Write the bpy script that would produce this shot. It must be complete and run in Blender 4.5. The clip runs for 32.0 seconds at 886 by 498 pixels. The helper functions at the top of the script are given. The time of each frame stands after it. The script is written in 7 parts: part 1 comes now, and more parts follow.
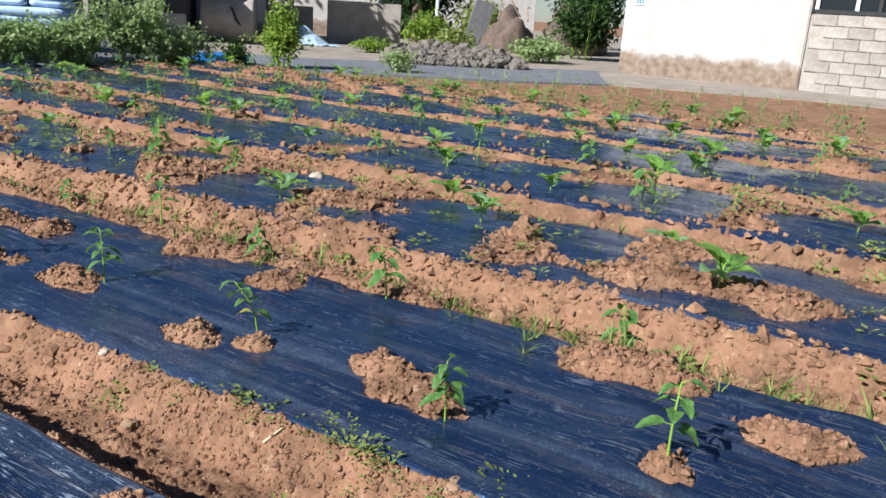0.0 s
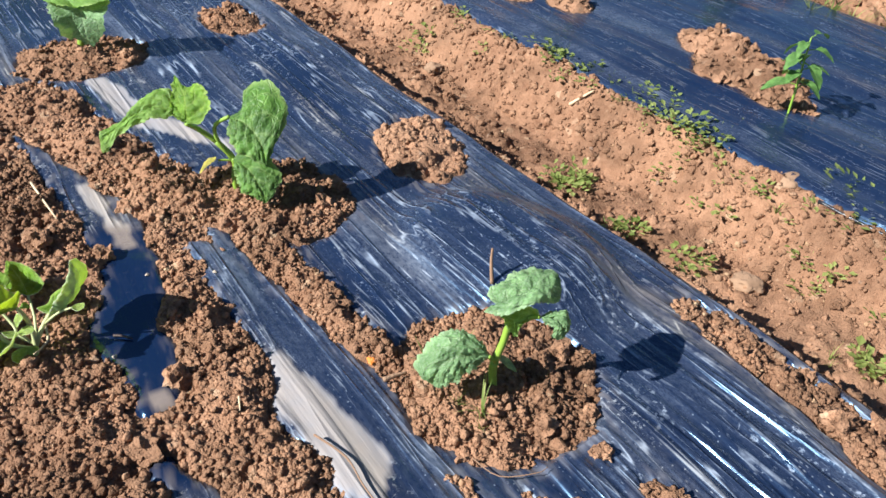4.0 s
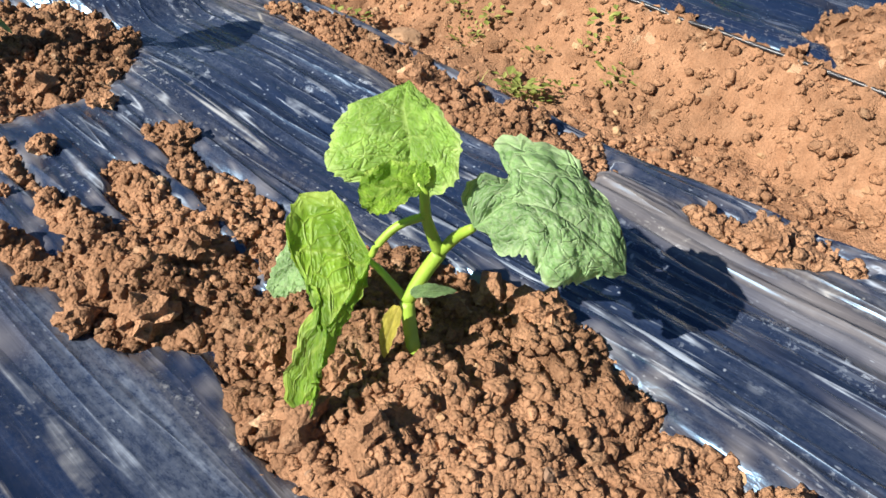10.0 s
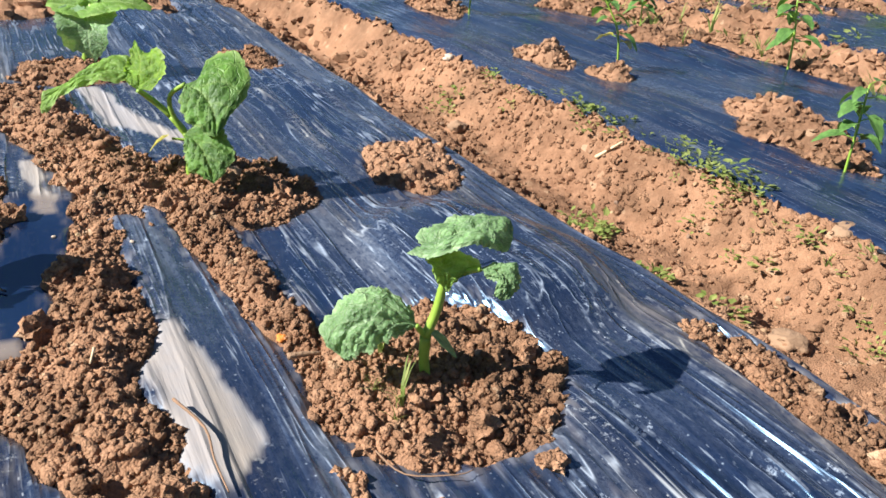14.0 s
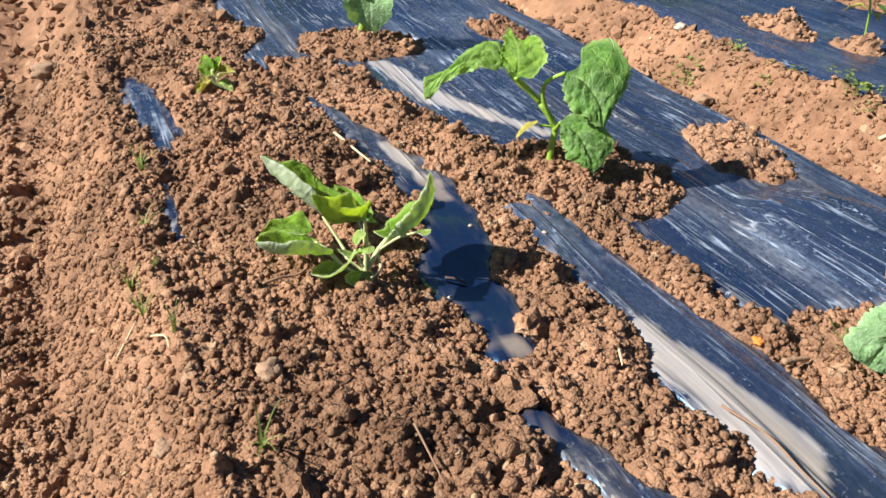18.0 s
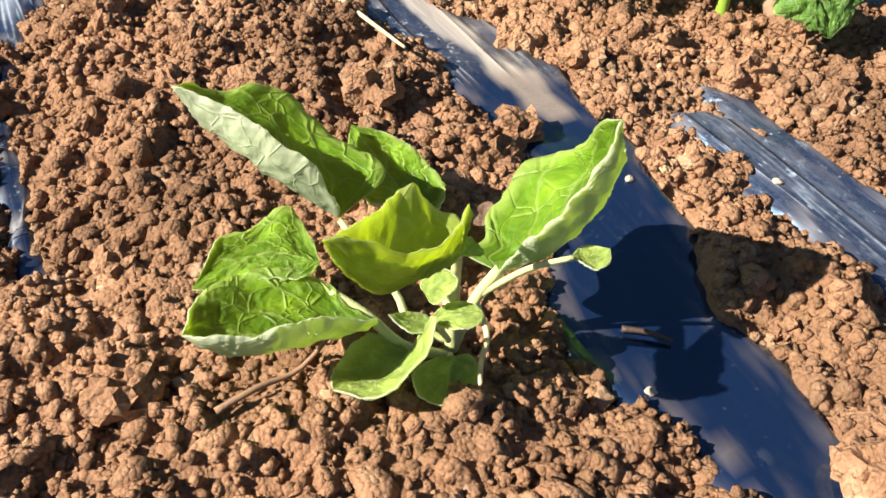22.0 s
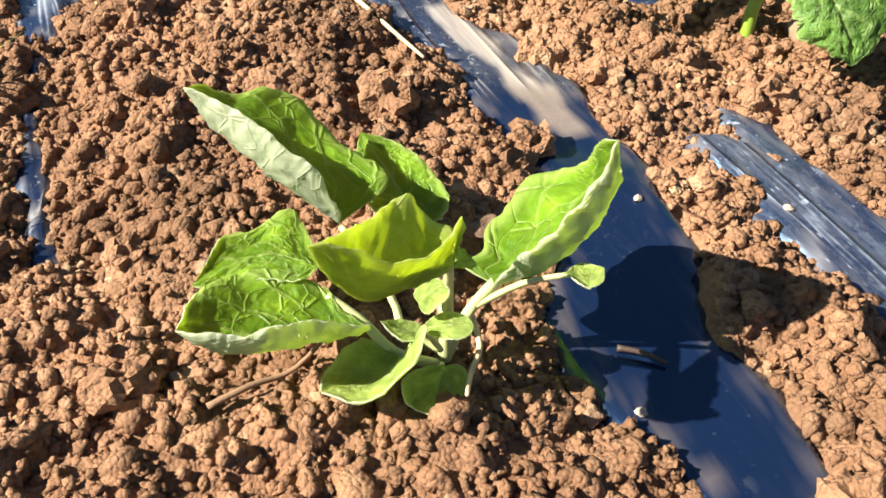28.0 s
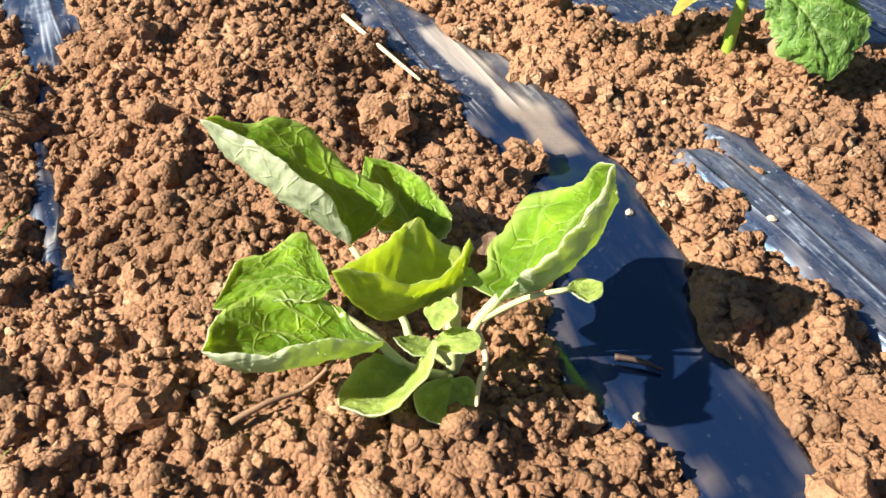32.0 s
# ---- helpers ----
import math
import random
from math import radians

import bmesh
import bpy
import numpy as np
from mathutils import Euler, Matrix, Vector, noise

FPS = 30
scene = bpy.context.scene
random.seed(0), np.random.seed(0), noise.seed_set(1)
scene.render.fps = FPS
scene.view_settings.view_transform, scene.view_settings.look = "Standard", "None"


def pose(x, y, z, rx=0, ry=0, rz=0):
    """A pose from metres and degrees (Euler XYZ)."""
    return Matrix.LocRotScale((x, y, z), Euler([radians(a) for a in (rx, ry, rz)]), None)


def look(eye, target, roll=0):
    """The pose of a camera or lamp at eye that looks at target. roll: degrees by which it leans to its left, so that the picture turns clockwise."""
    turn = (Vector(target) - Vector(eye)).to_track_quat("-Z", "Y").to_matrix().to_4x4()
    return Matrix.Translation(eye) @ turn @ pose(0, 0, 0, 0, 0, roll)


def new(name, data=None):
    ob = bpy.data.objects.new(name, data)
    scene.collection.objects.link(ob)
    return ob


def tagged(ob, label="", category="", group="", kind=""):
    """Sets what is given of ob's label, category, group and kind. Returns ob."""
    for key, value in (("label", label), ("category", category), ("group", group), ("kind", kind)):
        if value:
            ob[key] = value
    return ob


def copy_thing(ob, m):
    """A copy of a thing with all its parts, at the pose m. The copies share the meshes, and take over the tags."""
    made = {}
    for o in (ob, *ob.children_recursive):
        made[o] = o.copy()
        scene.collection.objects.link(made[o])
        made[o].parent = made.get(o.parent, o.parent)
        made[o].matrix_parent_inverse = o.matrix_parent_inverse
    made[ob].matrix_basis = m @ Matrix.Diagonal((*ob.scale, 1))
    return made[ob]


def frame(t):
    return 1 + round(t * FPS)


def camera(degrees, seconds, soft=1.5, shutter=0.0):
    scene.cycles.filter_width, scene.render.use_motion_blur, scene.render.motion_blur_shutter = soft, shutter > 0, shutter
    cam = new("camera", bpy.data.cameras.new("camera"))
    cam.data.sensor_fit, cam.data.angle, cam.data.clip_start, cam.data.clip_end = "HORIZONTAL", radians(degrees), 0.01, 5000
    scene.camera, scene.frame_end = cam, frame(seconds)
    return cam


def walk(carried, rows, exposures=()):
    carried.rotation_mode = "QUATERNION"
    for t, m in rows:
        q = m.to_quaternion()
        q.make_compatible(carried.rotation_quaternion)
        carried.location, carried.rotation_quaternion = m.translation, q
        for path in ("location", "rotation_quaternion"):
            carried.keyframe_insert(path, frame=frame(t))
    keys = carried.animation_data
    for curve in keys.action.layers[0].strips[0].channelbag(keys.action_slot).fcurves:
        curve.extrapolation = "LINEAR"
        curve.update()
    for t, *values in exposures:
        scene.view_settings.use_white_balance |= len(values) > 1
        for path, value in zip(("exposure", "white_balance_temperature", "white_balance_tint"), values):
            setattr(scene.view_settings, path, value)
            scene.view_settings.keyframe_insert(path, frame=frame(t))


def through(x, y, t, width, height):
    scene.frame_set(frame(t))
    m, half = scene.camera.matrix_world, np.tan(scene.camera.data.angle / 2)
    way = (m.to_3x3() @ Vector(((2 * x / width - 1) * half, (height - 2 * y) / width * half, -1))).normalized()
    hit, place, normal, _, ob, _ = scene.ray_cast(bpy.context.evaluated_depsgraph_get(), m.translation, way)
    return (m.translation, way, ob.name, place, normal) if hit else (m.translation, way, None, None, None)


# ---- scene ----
# ---- camera ----
cam = camera(57.13, 32.0, soft=1.6)

# seconds, eye (m), yaw to the left of +y, pitch up, roll (degrees)
PATH = [
    (0, -0.2256, -0.0244, 0.8219, -57.96, -16.03, 3.81),
    (0.5, -0.2442, -0.0034, 0.8330, -51.31, -15.50, 1.92),
    (1, -0.2539, 0.0156, 0.8160, -45.40, -15.84, -0.04),
    (1.5, -0.2645, 0.0599, 0.7628, -38.94, -18.80, -1.04),
    (2, -0.2594, 0.0984, 0.7166, -36.49, -22.17, -0.96),
    (2.5, -0.1902, 0.1301, 0.6612, -36.14, -23.56, -0.41),
    (4.5, -0.1293, 0.0328, 0.5613, -37.73, -37.88, 4.80),
    (5, -0.0710, -0.0405, 0.4283, -38.29, -35.72, 5.24),
    (5.5, -0.0352, -0.0584, 0.3924, -37.64, -34.79, 1.51),
    (6, 0.0036, -0.0863, 0.3322, -42.35, -34.67, 2.64),
    (6.5, 0.0329, -0.1376, 0.3229, -46.73, -35.01, 3.89),
    (7, 0.0407, -0.1728, 0.3142, -47.26, -36.06, 3.53),
    (7.5, 0.0378, -0.1796, 0.3185, -47.42, -36.12, 3.79),
    (8, 0.0376, -0.1776, 0.3157, -47.58, -36.06, 4.13),
    (8.5, 0.0413, -0.1741, 0.3108, -47.87, -35.99, 4.59),
    (9, 0.0430, -0.1712, 0.3108, -48.50, -35.94, 5.12),
    (9.5, 0.0435, -0.1678, 0.3086, -48.97, -35.92, 5.49),
    (10, 0.0426, -0.1610, 0.3075, -49.39, -35.89, 5.97),
    (10.5, 0.0437, -0.1576, 0.3058, -49.97, -35.87, 6.37),
    (11, 0.0457, -0.1432, 0.3038, -50.46, -35.92, 6.62),
    (11.5, 0.0405, -0.1192, 0.3069, -50.98, -35.63, 7.49),
    (12, 0.0320, -0.0595, 0.3215, -48.16, -31.85, 7.76),
    (12.5, 0.0157, -0.0052, 0.3465, -42.74, -28.32, 7.01),
    (13, 0.0096, 0.0143, 0.3501, -37.22, -27.81, 6.08),
    (13.5, -0.0038, 0.0473, 0.3708, -33.96, -25.97, 5.50),
    (14, -0.0197, 0.0619, 0.3805, -30.94, -25.50, 5.22),
    (14.5, -0.0446, 0.0784, 0.3914, -26.71, -25.10, 4.62),
    (16.5, -0.1181, 0.0751, 0.4103, -22.82, -23.85, 4.53),
    (17, -0.1937, 0.0440, 0.3730, -22.14, -28.47, 4.86),
    (17.5, -0.2581, 0.0749, 0.3779, -22.39, -29.71, 3.97),
    (18, -0.3345, 0.2274, 0.3995, -26.54, -29.46, 4.81),
    (18.5, -0.3800, 0.4103, 0.4088, -34.36, -30.93, 7.06),
    (19, -0.3504, 0.4619, 0.3812, -37.26, -33.95, 8.44),
    (19.5, -0.2765, 0.5164, 0.3174, -31.77, -36.19, 5.22),
    (20, -0.2458, 0.5530, 0.2911, -25.33, -41.78, 1.10),
    (20.5, -0.2386, 0.6038, 0.2756, -27.46, -41.91, 1.79),
    (21, -0.2269, 0.6205, 0.2613, -28.17, -42.00, 1.82),
    (21.5, -0.2299, 0.6285, 0.2599, -29.10, -41.96, 2.28),
    (22, -0.2255, 0.6349, 0.2576, -29.75, -42.07, 2.70),
    (22.5, -0.2102, 0.6355, 0.2531, -28.73, -42.18, 3.43),
    (23, -0.2009, 0.6330, 0.2575, -27.26, -42.15, 3.39),
    (23.5, -0.2010, 0.6301, 0.2568, -26.52, -42.03, 3.04),
    (24, -0.1992, 0.6301, 0.2611, -25.98, -41.98, 2.56),
    (24.5, -0.2014, 0.6291, 0.2615, -25.84, -41.95, 2.47),
    (25, -0.2067, 0.6282, 0.2657, -25.65, -41.81, 2.23),
    (25.5, -0.2090, 0.6265, 0.2654, -25.68, -41.75, 2.29),
    (27.5, -0.2145, 0.6277, 0.2611, -26.37, -41.80, 3.21),
    (28, -0.2143, 0.6277, 0.2614, -26.69, -41.72, 3.58),
    (28.5, -0.2153, 0.6276, 0.2612, -26.96, -41.73, 3.67),
    (29, -0.2128, 0.6278, 0.2597, -27.17, -41.86, 3.71),
    (29.5, -0.2134, 0.6303, 0.2627, -27.29, -41.79, 3.59),
    (30, -0.2141, 0.6279, 0.2608, -27.36, -41.68, 3.28),
    (30.5, -0.2151, 0.6255, 0.2647, -27.57, -41.65, 3.10),
    (31, -0.2192, 0.6225, 0.2668, -27.64, -41.44, 3.09),
    (31.5, -0.2225, 0.6211, 0.2673, -27.75, -41.39, 3.06),
    (32, -0.2269, 0.6219, 0.2764, -28.01, -41.12, 3.20),
]


def aim(x, y, z, yaw, pitch, roll):
    a, b = radians(yaw), radians(pitch)
    way = Vector((-math.sin(a) * math.cos(b), math.cos(a) * math.cos(b), math.sin(b)))
    return look((x, y, z), Vector((x, y, z)) + way, roll)


walk(cam, [(row[0], aim(*row[1:])) for row in PATH],
     exposures=[(0.0, 0.9, 5650, 9), (1.0, 0.9, 5600, 9), (2.0, 1.24, 5550, 9), (2.5, 1.26, 5600, 9), (5.0, 1.26, 6050, 10), (9.0, 1.22, 6650, 10), (14.0, 1.34, 6150, 10), (17.0, 1.28, 6100, 9), (19.5, 1.28, 6350, 10), (23.0, 1.61, 6850, 9), (32.0, 1.68, 6850, 9)])

# ---- sky and sun ----
SUN_WAY = Vector((1.0, -0.24, -0.76)).normalized()      # the way the light travels
world = bpy.data.worlds.new("sky")
scene.world = world
world.use_nodes = True
wn = world.node_tree.nodes
wn.clear()
w_out, w_bg, w_sky = wn.new("ShaderNodeOutputWorld"), wn.new("ShaderNodeBackground"), wn.new("ShaderNodeTexSky")
w_sky.sky_type, w_sky.sun_disc = "NISHITA", False
w_sky.sun_elevation = math.asin(-SUN_WAY.z)
w_sky.sun_rotation = math.atan2(-SUN_WAY.x, -SUN_WAY.y)
w_sky.air_density, w_sky.dust_density, w_sky.ozone_density = 1.0, 0.1, 4.0
w_bg.inputs["Strength"].default_value = 0.036
world.node_tree.links.new(w_sky.outputs["Color"], w_bg.inputs["Color"])
world.node_tree.links.new(w_bg.outputs["Background"], w_out.inputs["Surface"])
sun_data = bpy.data.lights.new("sun", "SUN")
sun_data.energy, sun_data.angle, sun_data.color = 5.0, radians(0.55), (1.0, 0.945, 0.86)
sun = new("sun", sun_data)
sun.matrix_world = look((-30, 8, 24), Vector((-30, 8, 24)) + SUN_WAY)

# ---- materials ----
class Mat:
    """A node material with short calls for its nodes."""

    def __init__(self, name, base=(0.5, 0.5, 0.5), rough=0.8, metal=0.0, spec=0.5):
        self.m = bpy.data.materials.new(name)
        self.m.use_nodes = True
        self.t = self.m.node_tree
        self.b = self.t.nodes["Principled BSDF"]
        self.set("Base Color", (*base, 1)).set("Roughness", rough).set("Metallic", metal).set("Specular IOR Level", spec)

    def set(self, socket, value):
        if isinstance(value, bpy.types.NodeSocket):
            self.t.links.new(value, self.b.inputs[socket])
        else:
            self.b.inputs[socket].default_value = value
        return self

    def put(self, node, socket, value):
        if isinstance(value, bpy.types.NodeSocket):
            self.t.links.new(value, node.inputs[socket])
        else:
            node.inputs[socket].default_value = value

    def coords(self, stretch=(1, 1, 1), turn=0.0, kind="Object"):
        c, m = self.t.nodes.new("ShaderNodeTexCoord"), self.t.nodes.new("ShaderNodeMapping")
        self.t.links.new(c.outputs[kind], m.inputs["Vector"])
        m.inputs["Scale"].default_value = stretch
        m.inputs["Rotation"].default_value = (0, 0, turn)
        return m.outputs["Vector"]

    def noise(self, scale, detail=3.0, rough=0.55, where=None, warp=0.0):
        n = self.t.nodes.new("ShaderNodeTexNoise")
        self.put(n, "Vector", where if where is not None else self.coords())
        n.inputs["Scale"].default_value, n.inputs["Detail"].default_value = scale, detail
        n.inputs["Roughness"].default_value, n.inputs["Distortion"].default_value = rough, warp
        return n.outputs["Fac"]

    def cells(self, scale, feature="F1", where=None, out="Distance"):
        n = self.t.nodes.new("ShaderNodeTexVoronoi")
        n.feature = feature
        self.put(n, "Vector", where if where is not None else self.coords())
        n.inputs["Scale"].default_value = scale
        return n.outputs[out]

    def ramp(self, fac, *stops):
        n = self.t.nodes.new("ShaderNodeValToRGB")
        self.t.links.new(fac, n.inputs["Fac"])
        e = n.color_ramp.elements
        while len(e) < len(stops):
            e.new(0.5)
        for k, (at, col) in zip(e, stops):
            k.position = at
            k.color = (*col, 1) if isinstance(col, tuple) else (col, col, col, 1)
        return n.outputs["Color"]

    def mix(self, fac, a, b, blend="MIX"):
        n = self.t.nodes.new("ShaderNodeMixRGB")
        n.blend_type = blend
        for socket, v in (("Fac", fac), ("Color1", a), ("Color2", b)):
            self.put(n, socket, (*v, 1) if isinstance(v, tuple) else v)
        return n.outputs["Color"]

    def math(self, op, a, b=0.0):
        n = self.t.nodes.new("ShaderNodeMath")
        n.operation = op
        for k, v in ((0, a), (1, b)):
            self.put(n, k, v)
        return n.outputs[0]

    def random(self, kind="object"):
        if kind == "object":
            return self.t.nodes.new("ShaderNodeObjectInfo").outputs["Random"]
        return self.t.nodes.new("ShaderNodeNewGeometry").outputs["Random Per Island"]

    def bump(self, height, strength=0.5, distance=0.01, after=None):
        n = self.t.nodes.new("ShaderNodeBump")
        n.inputs["Strength"].default_value, n.inputs["Distance"].default_value = strength, distance
        self.t.links.new(height, n.inputs["Height"])
        if after is not None:
            self.t.links.new(after, n.inputs["Normal"])
        self.set("Normal", n.outputs["Normal"])
        return n.outputs["Normal"]


def soil_material(name, dark, mid, light, island=False):
    k = Mat(name, mid, 0.95, spec=0.12)
    broad, fine, grit = k.noise(3.1, 4), k.noise(55, 5, 0.65), k.noise(420, 3, 0.7)
    c = k.ramp(broad, (0.3, dark), (0.52, mid), (0.75, light))
    c = k.mix(k.ramp(fine, (0.3, 0.0), (0.7, 0.75)), c, light)
    c = k.mix(0.45, c, k.ramp(grit, (0.3, 0.4), (0.62, 1.0)), "MULTIPLY")
    damp = k.ramp(k.noise(7.5, 6, 0.68), (0.38, 0.62), (0.56, 1.0))
    c = k.mix(1.0, c, damp, "MULTIPLY")
    stones = k.ramp(k.cells(95, out="Color"), (0.86, 0.0), (0.95, 0.45))
    c = k.mix(stones, c, (0.5, 0.36, 0.23))
    if island:
        c = k.mix(0.6, c, k.ramp(k.random("island"), (0.0, 0.6), (0.6, 1.0), (1.0, 1.2)), "MULTIPLY")
    k.set("Base Color", c)
    crumbs = k.ramp(k.cells(190), (0.0, 1.0), (0.35, 0.8), (0.62, 0.2), (0.8, 0.0))
    fines = k.ramp(k.cells(470), (0.0, 1.0), (0.4, 0.75), (0.8, 0.0))
    h = k.mix(0.35, k.mix(0.3, k.noise(260, 7, 0.78), crumbs), fines)
    k.bump(h, 0.9, 0.0032)
    return k.m


SOIL = soil_material("red_brown_soil", (0.17, 0.084, 0.046), (0.28, 0.146, 0.08), (0.39, 0.222, 0.13))
CLOD = soil_material("soil_clod", (0.19, 0.094, 0.051), (0.31, 0.163, 0.089), (0.43, 0.25, 0.147), True)


def film_material():
    k = Mat("black_mulch_film", (0.012, 0.015, 0.025), 0.2, spec=0.5)
    k.set("IOR", 1.8)
    k.set("Specular Tint", (0.4, 0.68, 1.0, 1.0))
    bands = k.noise(11, 3, 0.5, k.coords((1, 0.07, 1), 0.04), 0.3)
    tint = k.noise(17, 3, 0.5, k.coords((1, 0.05, 1), -0.03))
    scratch = k.noise(210, 3, 0.6, k.coords((1, 0.045, 1), 0.06), 0.4)
    pleat = k.noise(42, 2, 0.5, k.coords((1, 0.05, 1), 0.05), 0.25)
    ridge = k.ramp(k.math("ABSOLUTE", k.math("SUBTRACT", pleat, 0.5)), (0.0, 1.0), (0.022, 0.0))
    crest = k.ramp(k.math("ABSOLUTE", k.math("SUBTRACT", pleat, 0.5)), (0.0, 1.0), (0.09, 0.25), (0.2, 0.0))
    broad, patch = k.noise(4.5, 4, 0.6), k.noise(13, 5, 0.65)
    clouds = k.noise(45, 6, 0.7)
    specks = k.math("MULTIPLY", k.ramp(k.cells(150), (0.07, 1.0), (0.17, 0.0)), k.ramp(k.noise(30, 4, 0.7), (0.46, 0.0), (0.6, 1.0)))
    crust = k.math("MULTIPLY", k.ramp(k.cells(33), (0.1, 1.0), (0.22, 0.0)), k.ramp(clouds, (0.56, 0.0), (0.6, 1.0)))
    # pale lines: dusty scratches, and glints of the folds put into the colour
    lines = k.math("MULTIPLY", k.ramp(scratch, (0.6, 0.0), (0.68, 1.0)), k.ramp(broad, (0.42, 0.0), (0.62, 1.0)))
    lines = k.math("MAXIMUM", lines, k.math("MULTIPLY", ridge, k.ramp(k.noise(16, 5, 0.7), (0.42, 0.0), (0.62, 1.0))))
    # second attribute takes dust away: cleaner film, and plant shade painted in
    laid, darkened = k.t.nodes.new("ShaderNodeAttribute"), k.t.nodes.new("ShaderNodeAttribute")
    laid.attribute_name, darkened.attribute_name = "dust", "clean_and_shade"
    kept = k.math("SUBTRACT", 1.0, darkened.outputs["Fac"])
    specks = k.math("MULTIPLY", specks, k.math("ADD", 0.25, k.math("MULTIPLY", kept, 0.75)))
    lines = k.math("MULTIPLY", lines, k.math("ADD", 0.06, k.math("MULTIPLY", kept, 0.94)))
    crest = k.math("MULTIPLY", crest, kept)
    flakes = k.math("MULTIPLY", k.ramp(k.noise(120, 6, 0.75), (0.56, 0.0), (0.63, 1.0)), k.ramp(k.noise(19, 4, 0.65, k.coords((1, 0.3, 1))), (0.5, 0.0), (0.62, 1.0)))
    flakes = k.math("MULTIPLY", flakes, k.math("ADD", 0.2, k.math("MULTIPLY", kept, 0.5)))
    haze = k.math("MULTIPLY", k.ramp(bands, (0.38, 0.02), (0.54, 0.1), (0.7, 0.46)), k.ramp(clouds, (0.2, 0.55), (0.75, 1.15)))
    haze = k.math("MULTIPLY", haze, k.ramp(patch, (0.3, 0.5), (0.65, 1.0)))
    # laid dust; its pale patches also carry painted sun sheen
    thick = k.math("MULTIPLY", laid.outputs["Fac"], k.ramp(k.noise(60, 5, 0.7), (0.25, 0.7), (0.7, 1.0)))
    haze = k.math("MULTIPLY", k.math("MULTIPLY", haze, kept), k.ramp(k.noise(260, 5, 0.8, k.coords((1, 0.5, 1))), (0.36, 0.3), (0.64, 1.5)))
    fleck = k.math("MULTIPLY", k.ramp(k.cells(240, where=k.coords((1, 0.35, 1), 0.05)), (0.1, 1.0), (0.2, 0.0)), k.ramp(k.noise(24, 5, 0.7, k.coords((1, 0.25, 1))), (0.46, 0.0), (0.6, 1.0)))
    flakes = k.math("MAXIMUM", flakes, k.math("MULTIPLY", fleck, k.math("ADD", 0.04, k.math("MULTIPLY", kept, 0.45))))
    dust = k.math("MAXIMUM", k.math("MAXIMUM", k.math("MULTIPLY", specks, 0.6), k.math("MULTIPLY", lines, 0.7)), k.math("MAXIMUM", k.math("MAXIMUM", haze, flakes), k.math("MAXIMUM", thick, k.math("MULTIPLY", crust, 0.22))))
    dust = k.math("MULTIPLY", dust, k.math("ADD", 0.15, k.math("MULTIPLY", kept, 0.85)))
    powder = k.mix(k.ramp(tint, (0.45, 0.0), (0.62, 1.0)), (0.39, 0.44, 0.52), (0.43, 0.39, 0.32))
    k.set("Base Color", k.mix(thick, k.mix(dust, (0.004, 0.011, 0.034), powder), (0.27, 0.21, 0.16)))
    k.set("Roughness", k.ramp(k.math("ADD", k.math("ADD", dust, k.math("MULTIPLY", kept, 0.08)), k.math("MULTIPLY", patch, 0.1)), (0.0, 0.11), (0.4, 0.45), (0.8, 0.9)))
    relief = k.mix(0.6, k.mix(0.5, scratch, k.noise(40, 4, 0.6, k.coords((1, 0.16, 1)))), crest)
    k.bump(k.math("MULTIPLY", relief, k.math("ADD", 0.04, k.math("MULTIPLY", kept, 0.96))), 0.6, 0.0055)
    return k.m


FILM = film_material()


